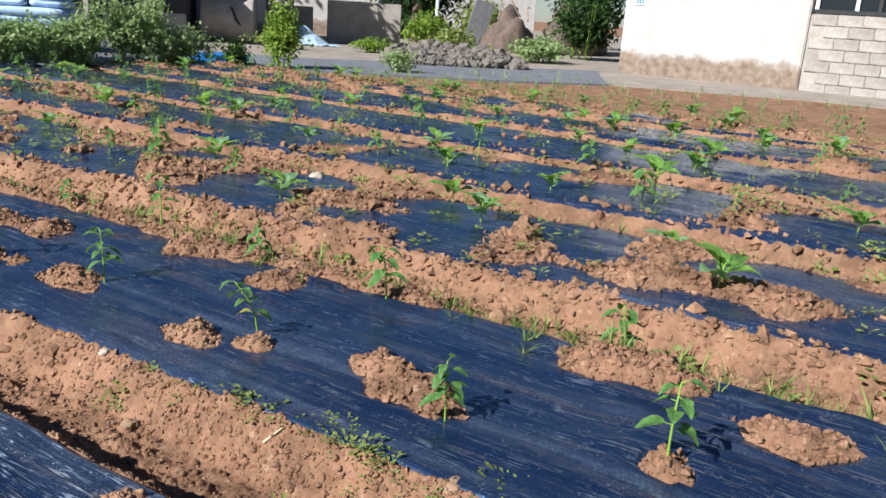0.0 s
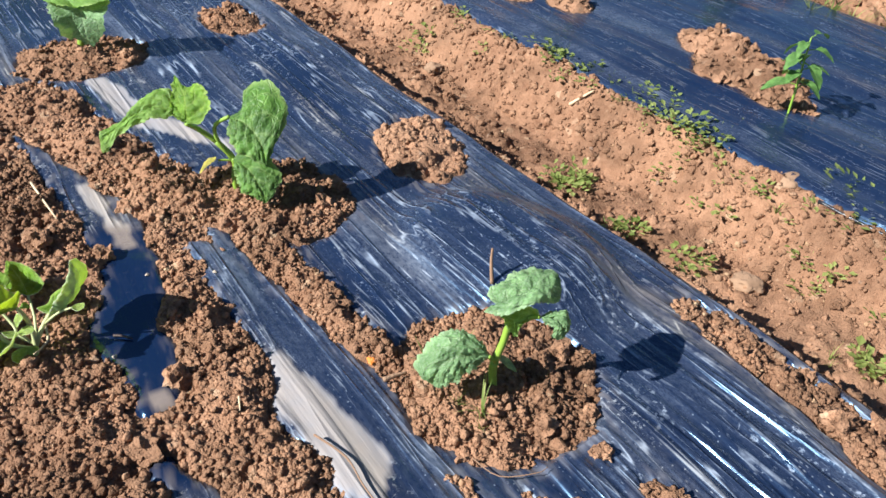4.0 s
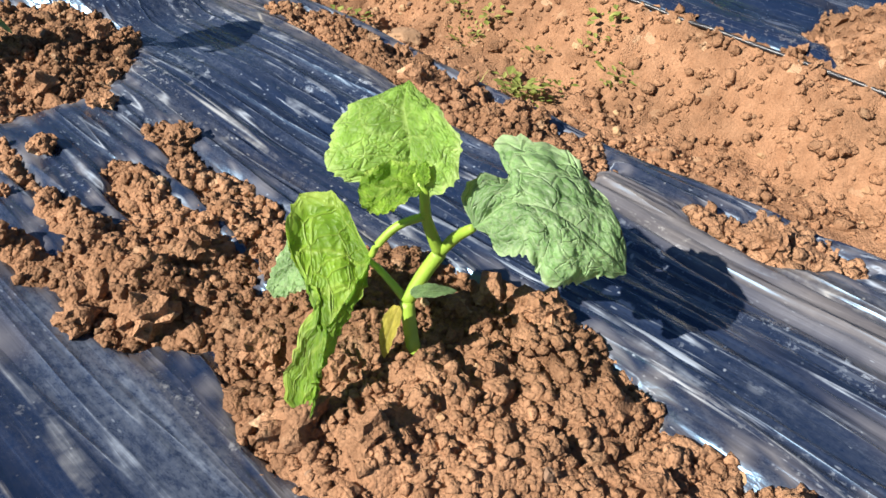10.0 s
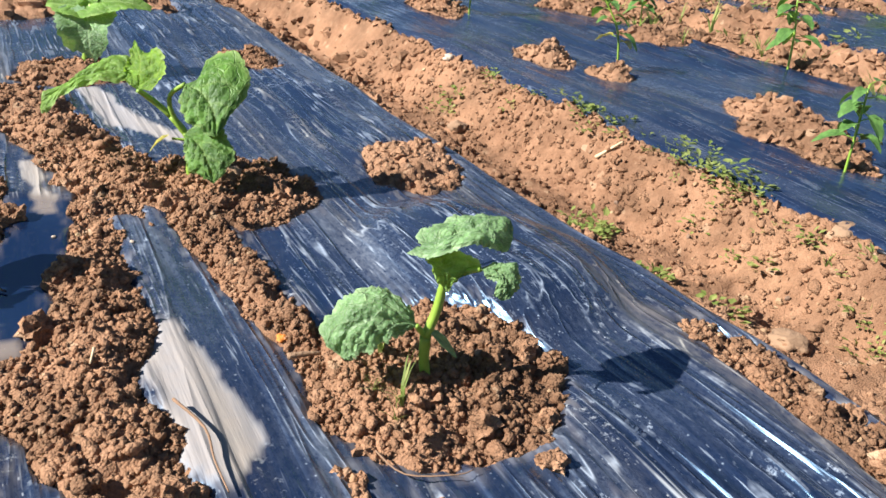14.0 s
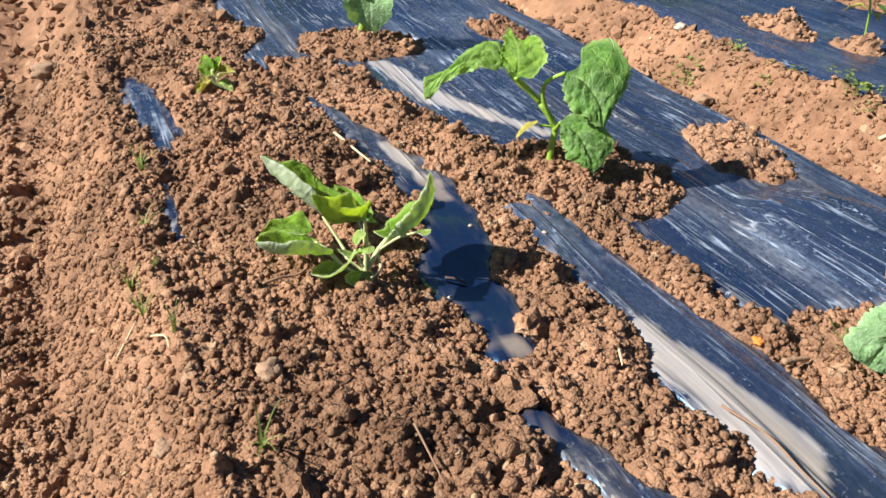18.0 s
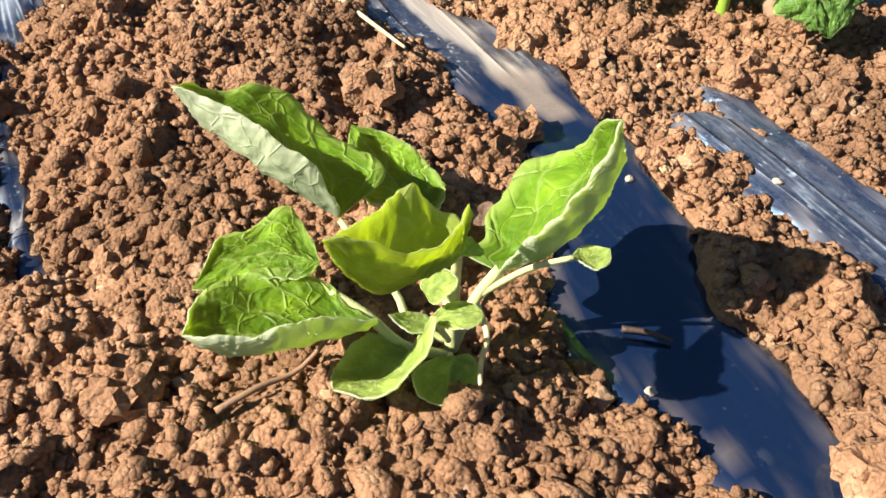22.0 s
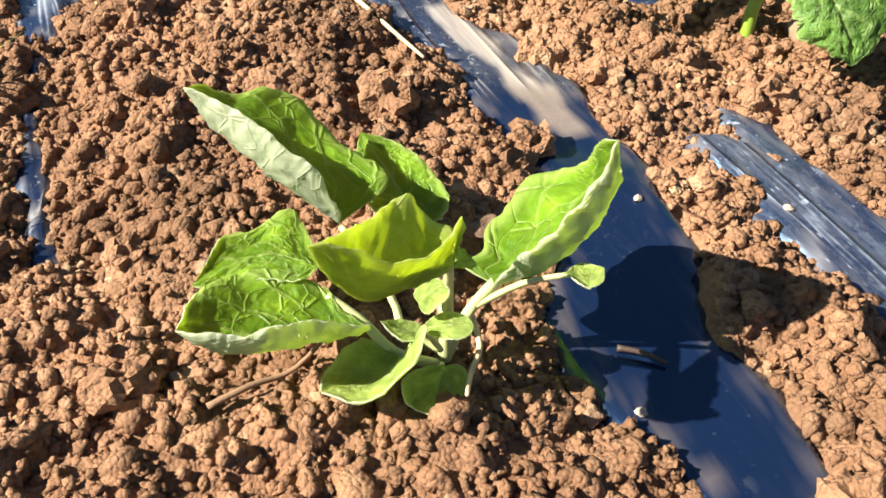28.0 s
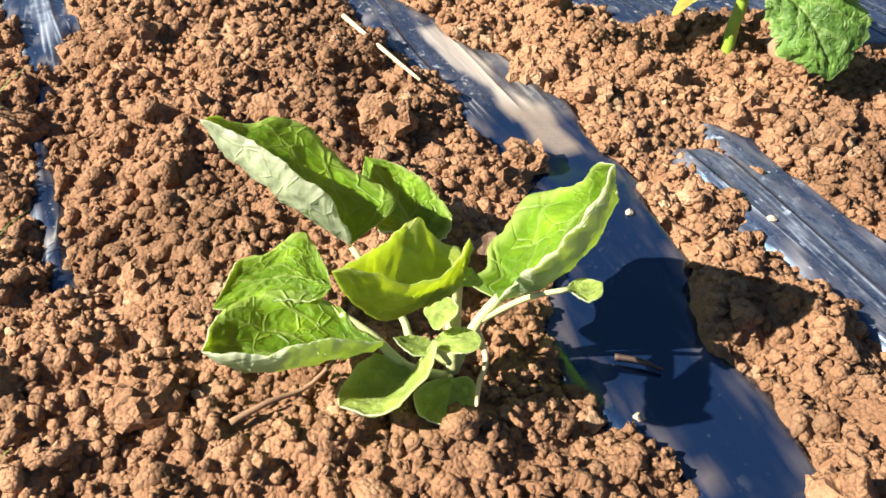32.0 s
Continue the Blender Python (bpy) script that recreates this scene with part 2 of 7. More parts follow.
def leaf_material(name, low, high, edge, powder=0.0, blisters=24.0, depth=0.0016, through=0.38, veined=0.3, shine=None):
    k = Mat(name, high, 0.48, spec=0.35)
    uv = k.coords(kind="UV")
    c = k.ramp(k.noise(7, 6, 0.7, uv), (0.32, low), (0.66, high))
    c = k.mix(k.ramp(k.noise(2.6, 4, 0.6, uv), (0.44, 0.8), (0.58, 0.0)), c, tuple(q * 0.6 for q in low))
    sep = k.t.nodes.new("ShaderNodeSeparateXYZ")
    k.t.links.new(uv, sep.inputs[0])
    across = k.math("ABSOLUTE", k.math("SUBTRACT", sep.outputs["X"], 0.5))
    rib = k.ramp(across, (0.0, 1.0), (0.03, 0.0))
    slant = k.math("FRACT", k.math("ADD", k.math("MULTIPLY", k.math("SUBTRACT", sep.outputs["Y"], k.math("MULTIPLY", across, 1.1)), 4.0), k.math("MULTIPLY", k.noise(5, 2, 0.5, uv), 0.9)))
    side = k.ramp(k.math("ABSOLUTE", k.math("SUBTRACT", slant, 0.5)), (0.0, 0.7), (0.1, 0.0))
    veins = k.math("MAXIMUM", rib, side)
    c = k.mix(k.math("MULTIPLY", veins, veined), c, edge)
    net = k.ramp(k.cells(8.0, "DISTANCE_TO_EDGE", uv), (0.0, 1.0), (0.045, 0.0))
    c = k.mix(k.math("MULTIPLY", net, veined * 0.5), c, edge)
    c = k.mix(k.ramp(across, (0.42, 0.0), (0.5, 0.6)), c, edge)
    if powder:
        c = k.mix(k.math("MULTIPLY", k.ramp(k.noise(34, 6, 0.75, uv), (0.45, 0.0), (0.75, 1.0)), powder), c, (0.55, 0.6, 0.5))
    k.set("Base Color", c)
    k.set("Subsurface Weight", 0.0)
    puff = k.t.nodes.new("ShaderNodeVectorMath")
    puff.operation = "MULTIPLY_ADD"
    wobble = k.t.nodes.new("ShaderNodeTexNoise")
    k.put(wobble, "Vector", uv)
    wobble.inputs["Scale"].default_value = 9.0
    k.put(puff, 0, wobble.outputs["Color"])
    puff.inputs[1].default_value = (0.12, 0.12, 0.12)
    k.put(puff, 2, uv)
    blister = k.ramp(k.cells(blisters, "F1", puff.outputs[0]), (0.0, 1.0), (0.4, 0.7), (0.75, 0.0))
    h = k.math("SUBTRACT", k.mix(0.45, blister, k.noise(26, 5, 0.65, uv)), k.math("MULTIPLY", k.math("MAXIMUM", veins, net), 0.8))
    k.bump(h, 0.5, depth)
    trans = k.t.nodes.new("ShaderNodeBsdfTranslucent")
    k.put(trans, "Color", k.mix(1.0, c, (1.0, 0.95, 0.35), "MULTIPLY") if shine is None else k.mix(0.6, c, shine))
    add = k.t.nodes.new("ShaderNodeMixShader")
    add.inputs["Fac"].default_value = through
    k.t.links.new(k.b.outputs["BSDF"], add.inputs[1])
    k.t.links.new(trans.outputs["BSDF"], add.inputs[2])
    k.t.links.new(add.outputs["Shader"], k.t.nodes["Material Output"].inputs["Surface"])
    return k.m


LEAF_CUKE = leaf_material("cucumber_leaf", (0.16, 0.34, 0.035), (0.3, 0.51, 0.09), (0.46, 0.62, 0.2), 0.16, 30, 0.003, 0.42, 0.45, (0.5, 0.7, 0.06))
LEAF_DULL = leaf_material("dusty_cucumber_leaf", (0.17, 0.35, 0.11), (0.3, 0.49, 0.2), (0.42, 0.58, 0.3), 0.5, 20, 0.0034, 0.4, 0.4)
LEAF_DARK = leaf_material("dark_green_leaf", (0.08, 0.2, 0.025), (0.17, 0.34, 0.05), (0.36, 0.5, 0.16), 0.1, 24, 0.002, 0.38, 0.45)
LEAF_EGG = leaf_material("eggplant_leaf", (0.11, 0.27, 0.014), (0.3, 0.5, 0.03), (0.52, 0.64, 0.2), 0.03, 15, 0.003, 0.55, 0.5, (0.62, 0.82, 0.03))
LEAF_EGG_PALE = leaf_material("felted_pale_leaf", (0.3, 0.44, 0.07), (0.48, 0.6, 0.15), (0.6, 0.66, 0.34), 0.25, 15, 0.001, 0.55, 0.45, (0.7, 0.85, 0.15))
# brighter copy of the eggplant leaf: sun shining through is put into the colour
LEAF_EGG_LIT = leaf_material("sunlit_egg_leaf", (0.4, 0.53, 0.06), (0.55, 0.66, 0.13), (0.68, 0.74, 0.32), 0.08, 15, 0.001, 0.65, 0.4, (0.8, 0.9, 0.12))
LEAF_BROWN = leaf_material("withered_brown_leaf", (0.22, 0.13, 0.08), (0.36, 0.24, 0.17), (0.4, 0.3, 0.2))
LEAF_MID = leaf_material("folded_green_leaf", (0.13, 0.28, 0.02), (0.28, 0.47, 0.04), (0.45, 0.58, 0.13), 0.06, 30, 0.0026, 0.45, 0.5, (0.45, 0.75, 0.04))
LEAF_UNDER = leaf_material("pale_leaf_underside", (0.56, 0.61, 0.42), (0.68, 0.72, 0.55), (0.76, 0.78, 0.62), 0.4, 15, 0.001, 0.6, 0.3, (0.9, 0.95, 0.55))
LEAF_YELLOW = leaf_material("yellowed_leaf", (0.4, 0.36, 0.05), (0.55, 0.48, 0.1), (0.6, 0.5, 0.2))
LEAF_PEPPER = leaf_material("pepper_leaf", (0.08, 0.21, 0.035), (0.17, 0.33, 0.07), (0.28, 0.43, 0.14), 0.15, 12, 0.0006)
LEAF_WEED = leaf_material("weed_leaf", (0.16, 0.27, 0.06), (0.3, 0.42, 0.12), (0.36, 0.45, 0.18))


def plain(name, colour, rough=0.7, metal=0.0, spread=0.18, scale=14.0, bump=0.3, depth=0.004):
    k = Mat(name, colour, rough, metal)
    n = k.noise(scale, 5, 0.6)
    k.set("Base Color", k.mix(1.0, colour, k.ramp(n, (0.25, 1 - spread), (0.75, 1 + spread)), "MULTIPLY"))
    k.bump(k.noise(scale * 9, 4, 0.65), bump, depth)
    return k.m


STEM = plain("pale_green_stem", (0.21, 0.33, 0.035), 0.5, scale=60, depth=0.001)
STEM_EGG = plain("felted_stem", (0.42, 0.44, 0.2), 0.7, scale=60, depth=0.001)
STRAW = plain("dry_straw", (0.55, 0.42, 0.25), 0.8, scale=80, depth=0.001)
WET_TWIG = plain("wet_dark_twig", (0.05, 0.028, 0.02), 0.6, scale=80, depth=0.001)
TWIG = plain("dry_twig", (0.22, 0.13, 0.075), 0.9, scale=80, depth=0.001)
STONE = plain("tan_stone", (0.27, 0.165, 0.095), 0.85, scale=30, bump=0.6)


def pebble_material():
    k = Mat("rounded_pebble", (0.4, 0.3, 0.2), 0.8, spec=0.3)
    c = k.ramp(k.random("island"), (0.0, (0.2, 0.13, 0.09)), (0.4, (0.33, 0.19, 0.1)), (0.8, (0.38, 0.25, 0.14)), (1.0, (0.48, 0.35, 0.2)))
    k.set("Base Color", k.mix(0.5, c, k.ramp(k.noise(260, 4, 0.7), (0.3, 0.55), (0.65, 1.0)), "MULTIPLY"))
    k.bump(k.noise(500, 4, 0.7), 0.4, 0.001)
    return k.m


PEBBLE = pebble_material()

# ---- ground: shape of the field ----
def rnd_grid(ix, iy, seed):
    h = (ix.astype(np.int64) * 374761393 + iy.astype(np.int64) * 668265263 + seed * 974711) & 0xFFFFFFFF
    h = ((h ^ (h >> 13)) * 1274126177) & 0xFFFFFFFF
    return ((h ^ (h >> 16)) & 0xFFFF) / 65535.0


def gn(x, y, seed=0):
    """Gradient noise, about -0.7 to 0.7."""
    ix, iy = np.floor(x), np.floor(y)
    fx, fy = x - ix, y - iy
    u, v = fx * fx * fx * (fx * (fx * 6 - 15) + 10), fy * fy * fy * (fy * (fy * 6 - 15) + 10)

    def corner(a, b):
        ang = rnd_grid(ix + a, iy + b, seed) * 6.2832
        return np.cos(ang) * (fx - a) + np.sin(ang) * (fy - b)

    lo = corner(0, 0) * (1 - u) + corner(1, 0) * u
    hi = corner(0, 1) * (1 - u) + corner(1, 1) * u
    return lo * (1 - v) + hi * v


def domes(x, y, cell, seed, least=0.25, most=0.75):
    """Round crumbs side by side, each of its own size: the height over their bed, in metres."""
    gx, gy = x / cell, y / cell
    ix, iy = np.floor(gx), np.floor(gy)
    h = np.zeros(x.shape)
    for i in (-1, 0, 1):
        for j in (-1, 0, 1):
            a, b = ix + i, iy + j
            r = least + (most - least) * rnd_grid(a, b, seed + 2) ** 1.6
            d2 = (gx - a - rnd_grid(a, b, seed)) ** 2 + (gy - b - rnd_grid(a, b, seed + 1)) ** 2
            h = np.maximum(h, r * np.sqrt(np.clip(1 - d2 / (r * r), 0, 1)))
    return h * cell


def lumps_of_soil(x, y, cell, seed, least=0.25, most=0.75):
    """Broken crumbs side by side, each stretched, turned, flat-topped and tilted its own way: the height in metres."""
    gx, gy = x / cell, y / cell
    ix, iy = np.floor(gx), np.floor(gy)
    h = np.zeros(x.shape)
    for i in (-1, 0, 1):
        for j in (-1, 0, 1):
            a, b = ix + i, iy + j
            r = least + (most - least) * rnd_grid(a, b, seed + 2) ** 1.6
            turn, long = rnd_grid(a, b, seed + 3) * 6.2832, 0.72 + 0.6 * rnd_grid(a, b, seed + 4)
            dx, dy = gx - a - rnd_grid(a, b, seed), gy - b - rnd_grid(a, b, seed + 1)
            c, q = np.cos(turn), np.sin(turn)
            u, v = (dx * c + dy * q) * long, (dy * c - dx * q) / long
            d = 0.55 * np.hypot(u, v) + 0.45 * np.maximum(np.abs(u), np.abs(v))
            top = r * (0.55 + 0.6 * rnd_grid(a, b, seed + 5)) * np.clip(1 - (d / r) ** 2.4, 0, 1) ** 0.55
            h = np.maximum(h, top * (1 + 0.75 * u / r))
    return h * cell


def step(a, b, x):
    t = np.clip((x - a) / (b - a), 0, 1)
    return t * t * (3 - 2 * t)


BEDS = [(-0.30, 0.575), (0.90, 1.70), (2.13, 2.95), (3.38, 4.20), (4.60, 5.45), (5.85, 6.65), (7.10, 7.80)]
FIELD_END = 8.5     # the far edge of the field, across the beds
FIELD_TOP = 9.0     # its end along the beds


def bed_edges(n, y):
    lean = -0.024 * (y - 1.0) if n else -0.016 * (y - 1.0)
    a, b = BEDS[n]
    return a + lean + 0.02 * gn(y * 1.7, y * 0 + n, 11), b + lean + 0.022 * gn(y * 1.9, y * 0 + n, 12)


def inside(x, y):
    return step(-3.2, -2.6, x) * step(FIELD_END + 0.3, FIELD_END, x + 0.35 * (y - 5).clip(0)) * step(FIELD_TOP + 0.4, FIELD_TOP, y)


def profile(x, y):
    """The height of the beds' tops and the furrows between."""
    z = np.full(x.shape, -0.105) + 0.02 * gn(x * 2.3, y * 1.1, 3)
    for n in range(len(BEDS)):
        a, b = bed_edges(n, y)
        up = step(a - 0.1, a + 0.01, x) * step(b + 0.1, b - 0.02, x)
        crown = 0.012 * (1 - ((x - (a + b) / 2) / (b - a) * 2) ** 2).clip(-1)
        z = z * (1 - up) + up * (crown + 0.012 * gn(x * 3.1, y * 2.3, 5))
    # the film bulges over a hump beside the second seedling
    hump = ((x - 0.415) / 0.135) ** 2 + ((y - 0.7) / 0.17) ** 2
    z = z + 0.026 * step(1.15, 0.15, hump)
    edge = inside(x, y)
    return z * edge - 0.07 * (1 - edge)


def capsule(x, y, x0, y0, x1, y1, r0, r1=None):
    """Depth inside a tapered bar, in metres; negative outside."""
    r1 = r0 if r1 is None else r1
    dx, dy = x1 - x0, y1 - y0
    t = np.clip(((x - x0) * dx + (y - y0) * dy) / (dx * dx + dy * dy + 1e-9), 0, 1)
    return r0 + (r1 - r0) * t - np.hypot(x - x0 - t * dx, y - y0 - t * dy)


def ellipse(x, y, cx, cy, rx, ry, turn=0.0):
    c, s = math.cos(turn), math.sin(turn)
    u, v = ((x - cx) * c + (y - cy) * s) / rx, (-(x - cx) * s + (y - cy) * c) / ry
    return (1 - np.hypot(u, v)) * min(rx, ry)


def strip(x, y, spine):
    d = np.full(x.shape, -1.0)
    for (xa, ya, ra), (xb, yb, rb) in zip(spine, spine[1:]):
        d = np.maximum(d, capsule(x, y, xa, ya, xb, yb, ra, rb))
    return d


# film that shows through the soil on the near bed: x, y, half width
BARE = [
    [(0.0, 1.78, 0.02), (0.02, 1.62, 0.03), (-0.03, 1.5, 0.045), (-0.016, 1.37, 0.017), (-0.012, 1.21, 0.014), (0.0, 1.12, 0.027), (0.012, 1.05, 0.03),
     (0.012, 0.96, 0.03), (0.0, 0.87, 0.03), (-0.03, 0.8, 0.036), (-0.025, 0.74, 0.025), (-0.035, 0.68, 0.013)],
    [(0.09, 0.91, 0.006), (0.112, 0.8, 0.034), (0.12, 0.68, 0.04), (0.102, 0.58, 0.046), (0.11, 0.5, 0.042), (0.12, 0.4, 0.036), (0.13, 0.33, 0.03),
     (0.142, 0.25, 0.02), (0.13, 0.17, 0.03), (0.12, 0.08, 0.06), (0.1, 0.0, 0.09), (0.1, -0.4, 0.1)],
    [(-0.256, 1.45, 0.012), (-0.24, 1.33, 0.018), (-0.235, 1.24, 0.02), (-0.245, 1.17, 0.004), (-0.255, 1.05, 0.001), (-0.258, 0.94, 0.0)],
    [(-0.06, 0.6, 0.006), (-0.045, 0.53, 0.012), (-0.02, 0.46, 0.03), (0.005, 0.38, 0.016), (0.025, 0.25, 0.022), (0.06, 0.14, 0.06)],
    [(-0.205, 0.557, 0.017), (-0.212, 0.515, 0.012)],
]
# soil lying on the film: x, y, half widths, turn
HEAPS = [
    (0.262, 0.53, 0.108, 0.118, 0.0), (0.215, 0.955, 0.1, 0.115, 0.5), (0.47, 0.98, 0.072, 0.105, -0.4), (0.43, 1.59, 0.062, 0.088, 0.0),
    (0.272, 0.03, 0.092, 0.14, 0.15), (0.215, 0.2, 0.06, 0.07, 0.0), (0.3, -0.2, 0.06, 0.16, 0.1), (0.13, 1.53, 0.12, 0.085, 0.0), (0.15, 2.2, 0.1, 0.1, 0.0),
    (0.545, -0.025, 0.035, 0.07, 0.3), (0.075, 0.3, 0.042, 0.1, 0.15), (0.37, 2.2, 0.05, 0.16, 0.1), (0.1, 2.75, 0.09, 0.12, 0.0), (0.2, 3.4, 0.1, 0.12, 0.0),
    (1.17, 0.93, 0.082, 0.19, -0.3), (1.07, 1.5, 0.075, 0.085, 0.0), (1.5, 1.64, 0.1, 0.09, 0.0), (1.13, 1.36, 0.05, 0.05, 0.0), (1.11, 2.1, 0.07, 0.13, -0.2),
    (0.97, 2.68, 0.07, 0.09, 0.0), (1.02, 0.07, 0.11, 0.08, 0.3), (1.08, 2.46, 0.05, 0.05, 0.0), (1.36, 2.6, 0.09, 0.1, 0.0), (1.2, 0.33, 0.06, 0.06, 0.0),
    (1.1, 3.15, 0.07, 0.07, 0.0), (1.0, 3.45, 0.08, 0.09, 0.0), (1.28, 3.9, 0.08, 0.09, 0.0), (1.05, 4.05, 0.06, 0.07, 0.0), (1.03, 4.5, 0.07, 0.09, 0.0),
    (1.62, 0.55, 0.12, 0.2, 0.2), (1.5, 0.15, 0.1, 0.12, 0.3),
]
TONGUES = [
    (0.0, 1.42, 0.115, 1.0, 0.068, 0.06), (0.155, 0.9, 0.185, 0.58, 0.03, 0.022), (0.298, 0.345, 0.285, 0.18, 0.013, 0.028), (0.25, 0.315, 0.24, 0.22, 0.016, 0.03),
    (0.155, 0.45, 0.165, 0.24, 0.008, 0.012), (0.2, 0.41, 0.2, 0.26, 0.007, 0.012), (0.535, 0.5, 0.525, 0.14, 0.03, 0.045), (0.17, 0.25, 0.19, 0.18, 0.012, 0.03),
    (1.67, 1.2, 1.66, 4.0, 0.05, 0.1), (1.66, 1.9, 1.52, 2.1, 0.07, 0.07),
]
LEFT_EDGE = ([-0.4, 0.15, 0.3, 0.9, 1.1, 1.3, 1.45, 1.8, 2.2, 3.0, 9.0], [-0.05, 0.0, 0.09, 0.12, 0.09, 0.05, 0.02, -0.06, 0.02, -0.02, -0.1])


def within_box(x, y, cx, cy, reach):
    return np.nonzero((np.abs(x - cx) < reach) & (np.abs(y - cy) < reach))[0]


def cover(x, y):
    """How far inside the soil that hides the film a place lies, in metres; negative where the film is bare."""
    ragged = 0.011 * gn(x * 26, y * 26, 21) + 0.007 * gn(x * 70, y * 70, 22)
    near = (np.interp(y, *LEFT_EDGE) - x) * (x > -0.6)
    for spine in BARE:
        for (xa, ya, ra), (xb, yb, rb) in zip(spine, spine[1:]):
            k = within_box(x, y, (xa + xb) / 2, (ya + yb) / 2, math.hypot(xa - xb, ya - yb) / 2 + max(ra, rb) + 0.05)
            near[k] = np.minimum(near[k], -capsule(x[k], y[k], xa, ya, xb, yb, ra, rb))
    for e in HEAPS:
        k = within_box(x, y, e[0], e[1], max(e[2], e[3]) + 0.06)
        near[k] = np.maximum(near[k], ellipse(x[k], y[k], *e))
    for c in TONGUES:
        k = within_box(x, y, (c[0] + c[2]) / 2, (c[1] + c[3]) / 2, math.hypot(c[0] - c[2], c[1] - c[3]) / 2 + 0.15)
        near[k] = np.maximum(near[k], capsule(x[k], y[k], *c))
    k = np.nonzero(x > 0.8)[0]
    near[k] += 0.035 * gn(x[k] * 12, y[k] * 12, 33) * (near[k] > -0.06)
    k = np.nonzero(y > 2.0)[0]
    near[k] = np.maximum(near[k], 0.16 * gn(x[k] * 4.1, y[k] * 2.2, 31) - 0.045 + 0.06 * (x[k] < 0.2) * (x[k] > -0.6))
    k = np.nonzero(x > 1.95)[0]
    near[k] = 0.2 * gn(x[k] * 3.1, y[k] * 2.1, 32) + np.interp(x[k], [2.0, 3.1, 3.3, 4.3, 4.5, 5.5, 5.7, 6.8, 7.0], [-0.01, -0.01, -0.035, -0.035, -0.09, -0.09, -0.03, -0.03, 0.02])
    out = np.full(x.shape, 1.0)
    for n in range(len(BEDS)):
        a, b = bed_edges(n, y)
        inset = 0.004 if n < 2 else 0.03
        out = np.minimum(out, np.maximum(a + inset - x, x - b + inset))
    k = np.nonzero(x > 1.45)[0]
    out[k] += 0.06 * np.maximum(gn(x[k] * 5, y[k] * 4, 34), -0.1) + 0.02 * gn(x[k] * 14, y[k] * 14, 35)
    return np.maximum(near + ragged, out + ragged * np.where(x > 0.75, 0.2, 0.5)), out


def ground(x, y, fine=True):
    base = profile(x, y)
    m, out = cover(x, y)
    heap = step(0.0, 0.07, m) * np.where(out > 0.0, 0.002, np.where(x > 0.8, 0.034, 0.012))
    warp = 0.02 * gn(x * 17, y * 17, 40)
    lump = np.abs(gn(x * 13, y * 13, 41)) * 0.02 + np.abs(gn((x + warp) * 34, (y - warp) * 34, 42)) * 0.008
    if fine:
        wx, wy = x + 0.005 * gn(x * 90, y * 90, 43) + 0.002 * gn(x * 230, y * 230, 45), y + 0.005 * gn(x * 90, y * 90, 47) + 0.002 * gn(x * 230, y * 230, 48)
        lump = lump + 0.4 * lumps_of_soil(wx, wy, 0.042, 50, 0.06, 0.6) + 0.42 * lumps_of_soil(wx, wy, 0.017, 60, 0.15, 0.72) + 0.4 * lumps_of_soil(wx, wy, 0.0078, 66, 0.2, 0.75) + gn(x * 130, y * 130, 44) * 0.003 - 0.003
    calm = np.where((out > 0.07) & (x > 0.5), 0.6 + 0.4 * step(0.0, 0.3, gn(x * 5, y * 4, 46)), 1.0) * (0.25 + 0.75 * inside(x, y))
    soil = base + heap - 0.007 + lump * calm
    sunk = base - 0.02
    k = step(-0.012, 0.006, m)
    return sunk * (1 - k) + soil * k, m, out


def mesh_from(name, verts, faces, smooth=True):
    me = bpy.data.meshes.new(name)
    verts, faces = np.asarray(verts, np.float32), np.asarray(faces, np.int32)
    me.vertices.add(len(verts))
    me.vertices.foreach_set("co", verts.ravel())
    k = faces.shape[1]
    me.loops.add(faces.size)
    me.loops.foreach_set("vertex_index", faces.ravel())
    me.polygons.add(len(faces))
    me.polygons.foreach_set("loop_start", np.arange(0, faces.size, k, dtype=np.int32))
    me.polygons.foreach_set("loop_total", np.full(len(faces), k, np.int32))
    me.polygons.foreach_set("use_smooth", np.full(len(faces), smooth))
    me.update(calc_edges=True)
    return me


def sheet(name, xs, ys, z_of):
    gx, gy = np.meshgrid(xs, ys)
    z = z_of(gx.ravel(), gy.ravel())
    nx, ny = len(xs), len(ys)
    i = (np.arange(ny - 1)[:, None] * nx + np.arange(nx - 1)[None]).ravel()
    return mesh_from(name, np.stack([gx.ravel(), gy.ravel(), z], 1), np.stack([i, i + 1, i + nx + 1, i + nx], 1))


def spread(*pieces):
    """Coordinates from (start, end, step) pieces, growing ones given as (start, end, -count)."""
    out = []
    for a, b, s in pieces:
        if s > 0:
            out.append(np.arange(a, b, s))
        else:
            out.append(a + (b - a) * (np.linspace(0, 1, -int(s), endpoint=False) ** 3.2))
    return np.concatenate(out)


FINE = 0.0038
left = -spread((0.72, 2.5, 0.04), (2.5, 600, -30), (600, 601, 5))[::-1]
xs = np.concatenate([left, spread((-0.72, -0.3, 0.008), (-0.3, 0.62, FINE), (0.62, 0.98, 0.006), (0.98, 1.75, 0.012), (1.75, 3.2, 0.025), (3.2, 9.0, 0.07), (9.0, 30, 0.5), (30, 900, -26))])
low = -spread((0.32, 1.4, 0.04), (1.4, 600, -30), (600, 601, 5))[::-1]
ys = np.concatenate([low, spread((-0.32, -0.18, 0.007), (-0.18, 1.35, FINE), (1.35, 1.9, 0.0075), (1.9, 2.6, 0.014), (2.6, 4.5, 0.028), (4.5, 9.6, 0.07), (9.6, 30, 0.5), (30, 900, -26))])
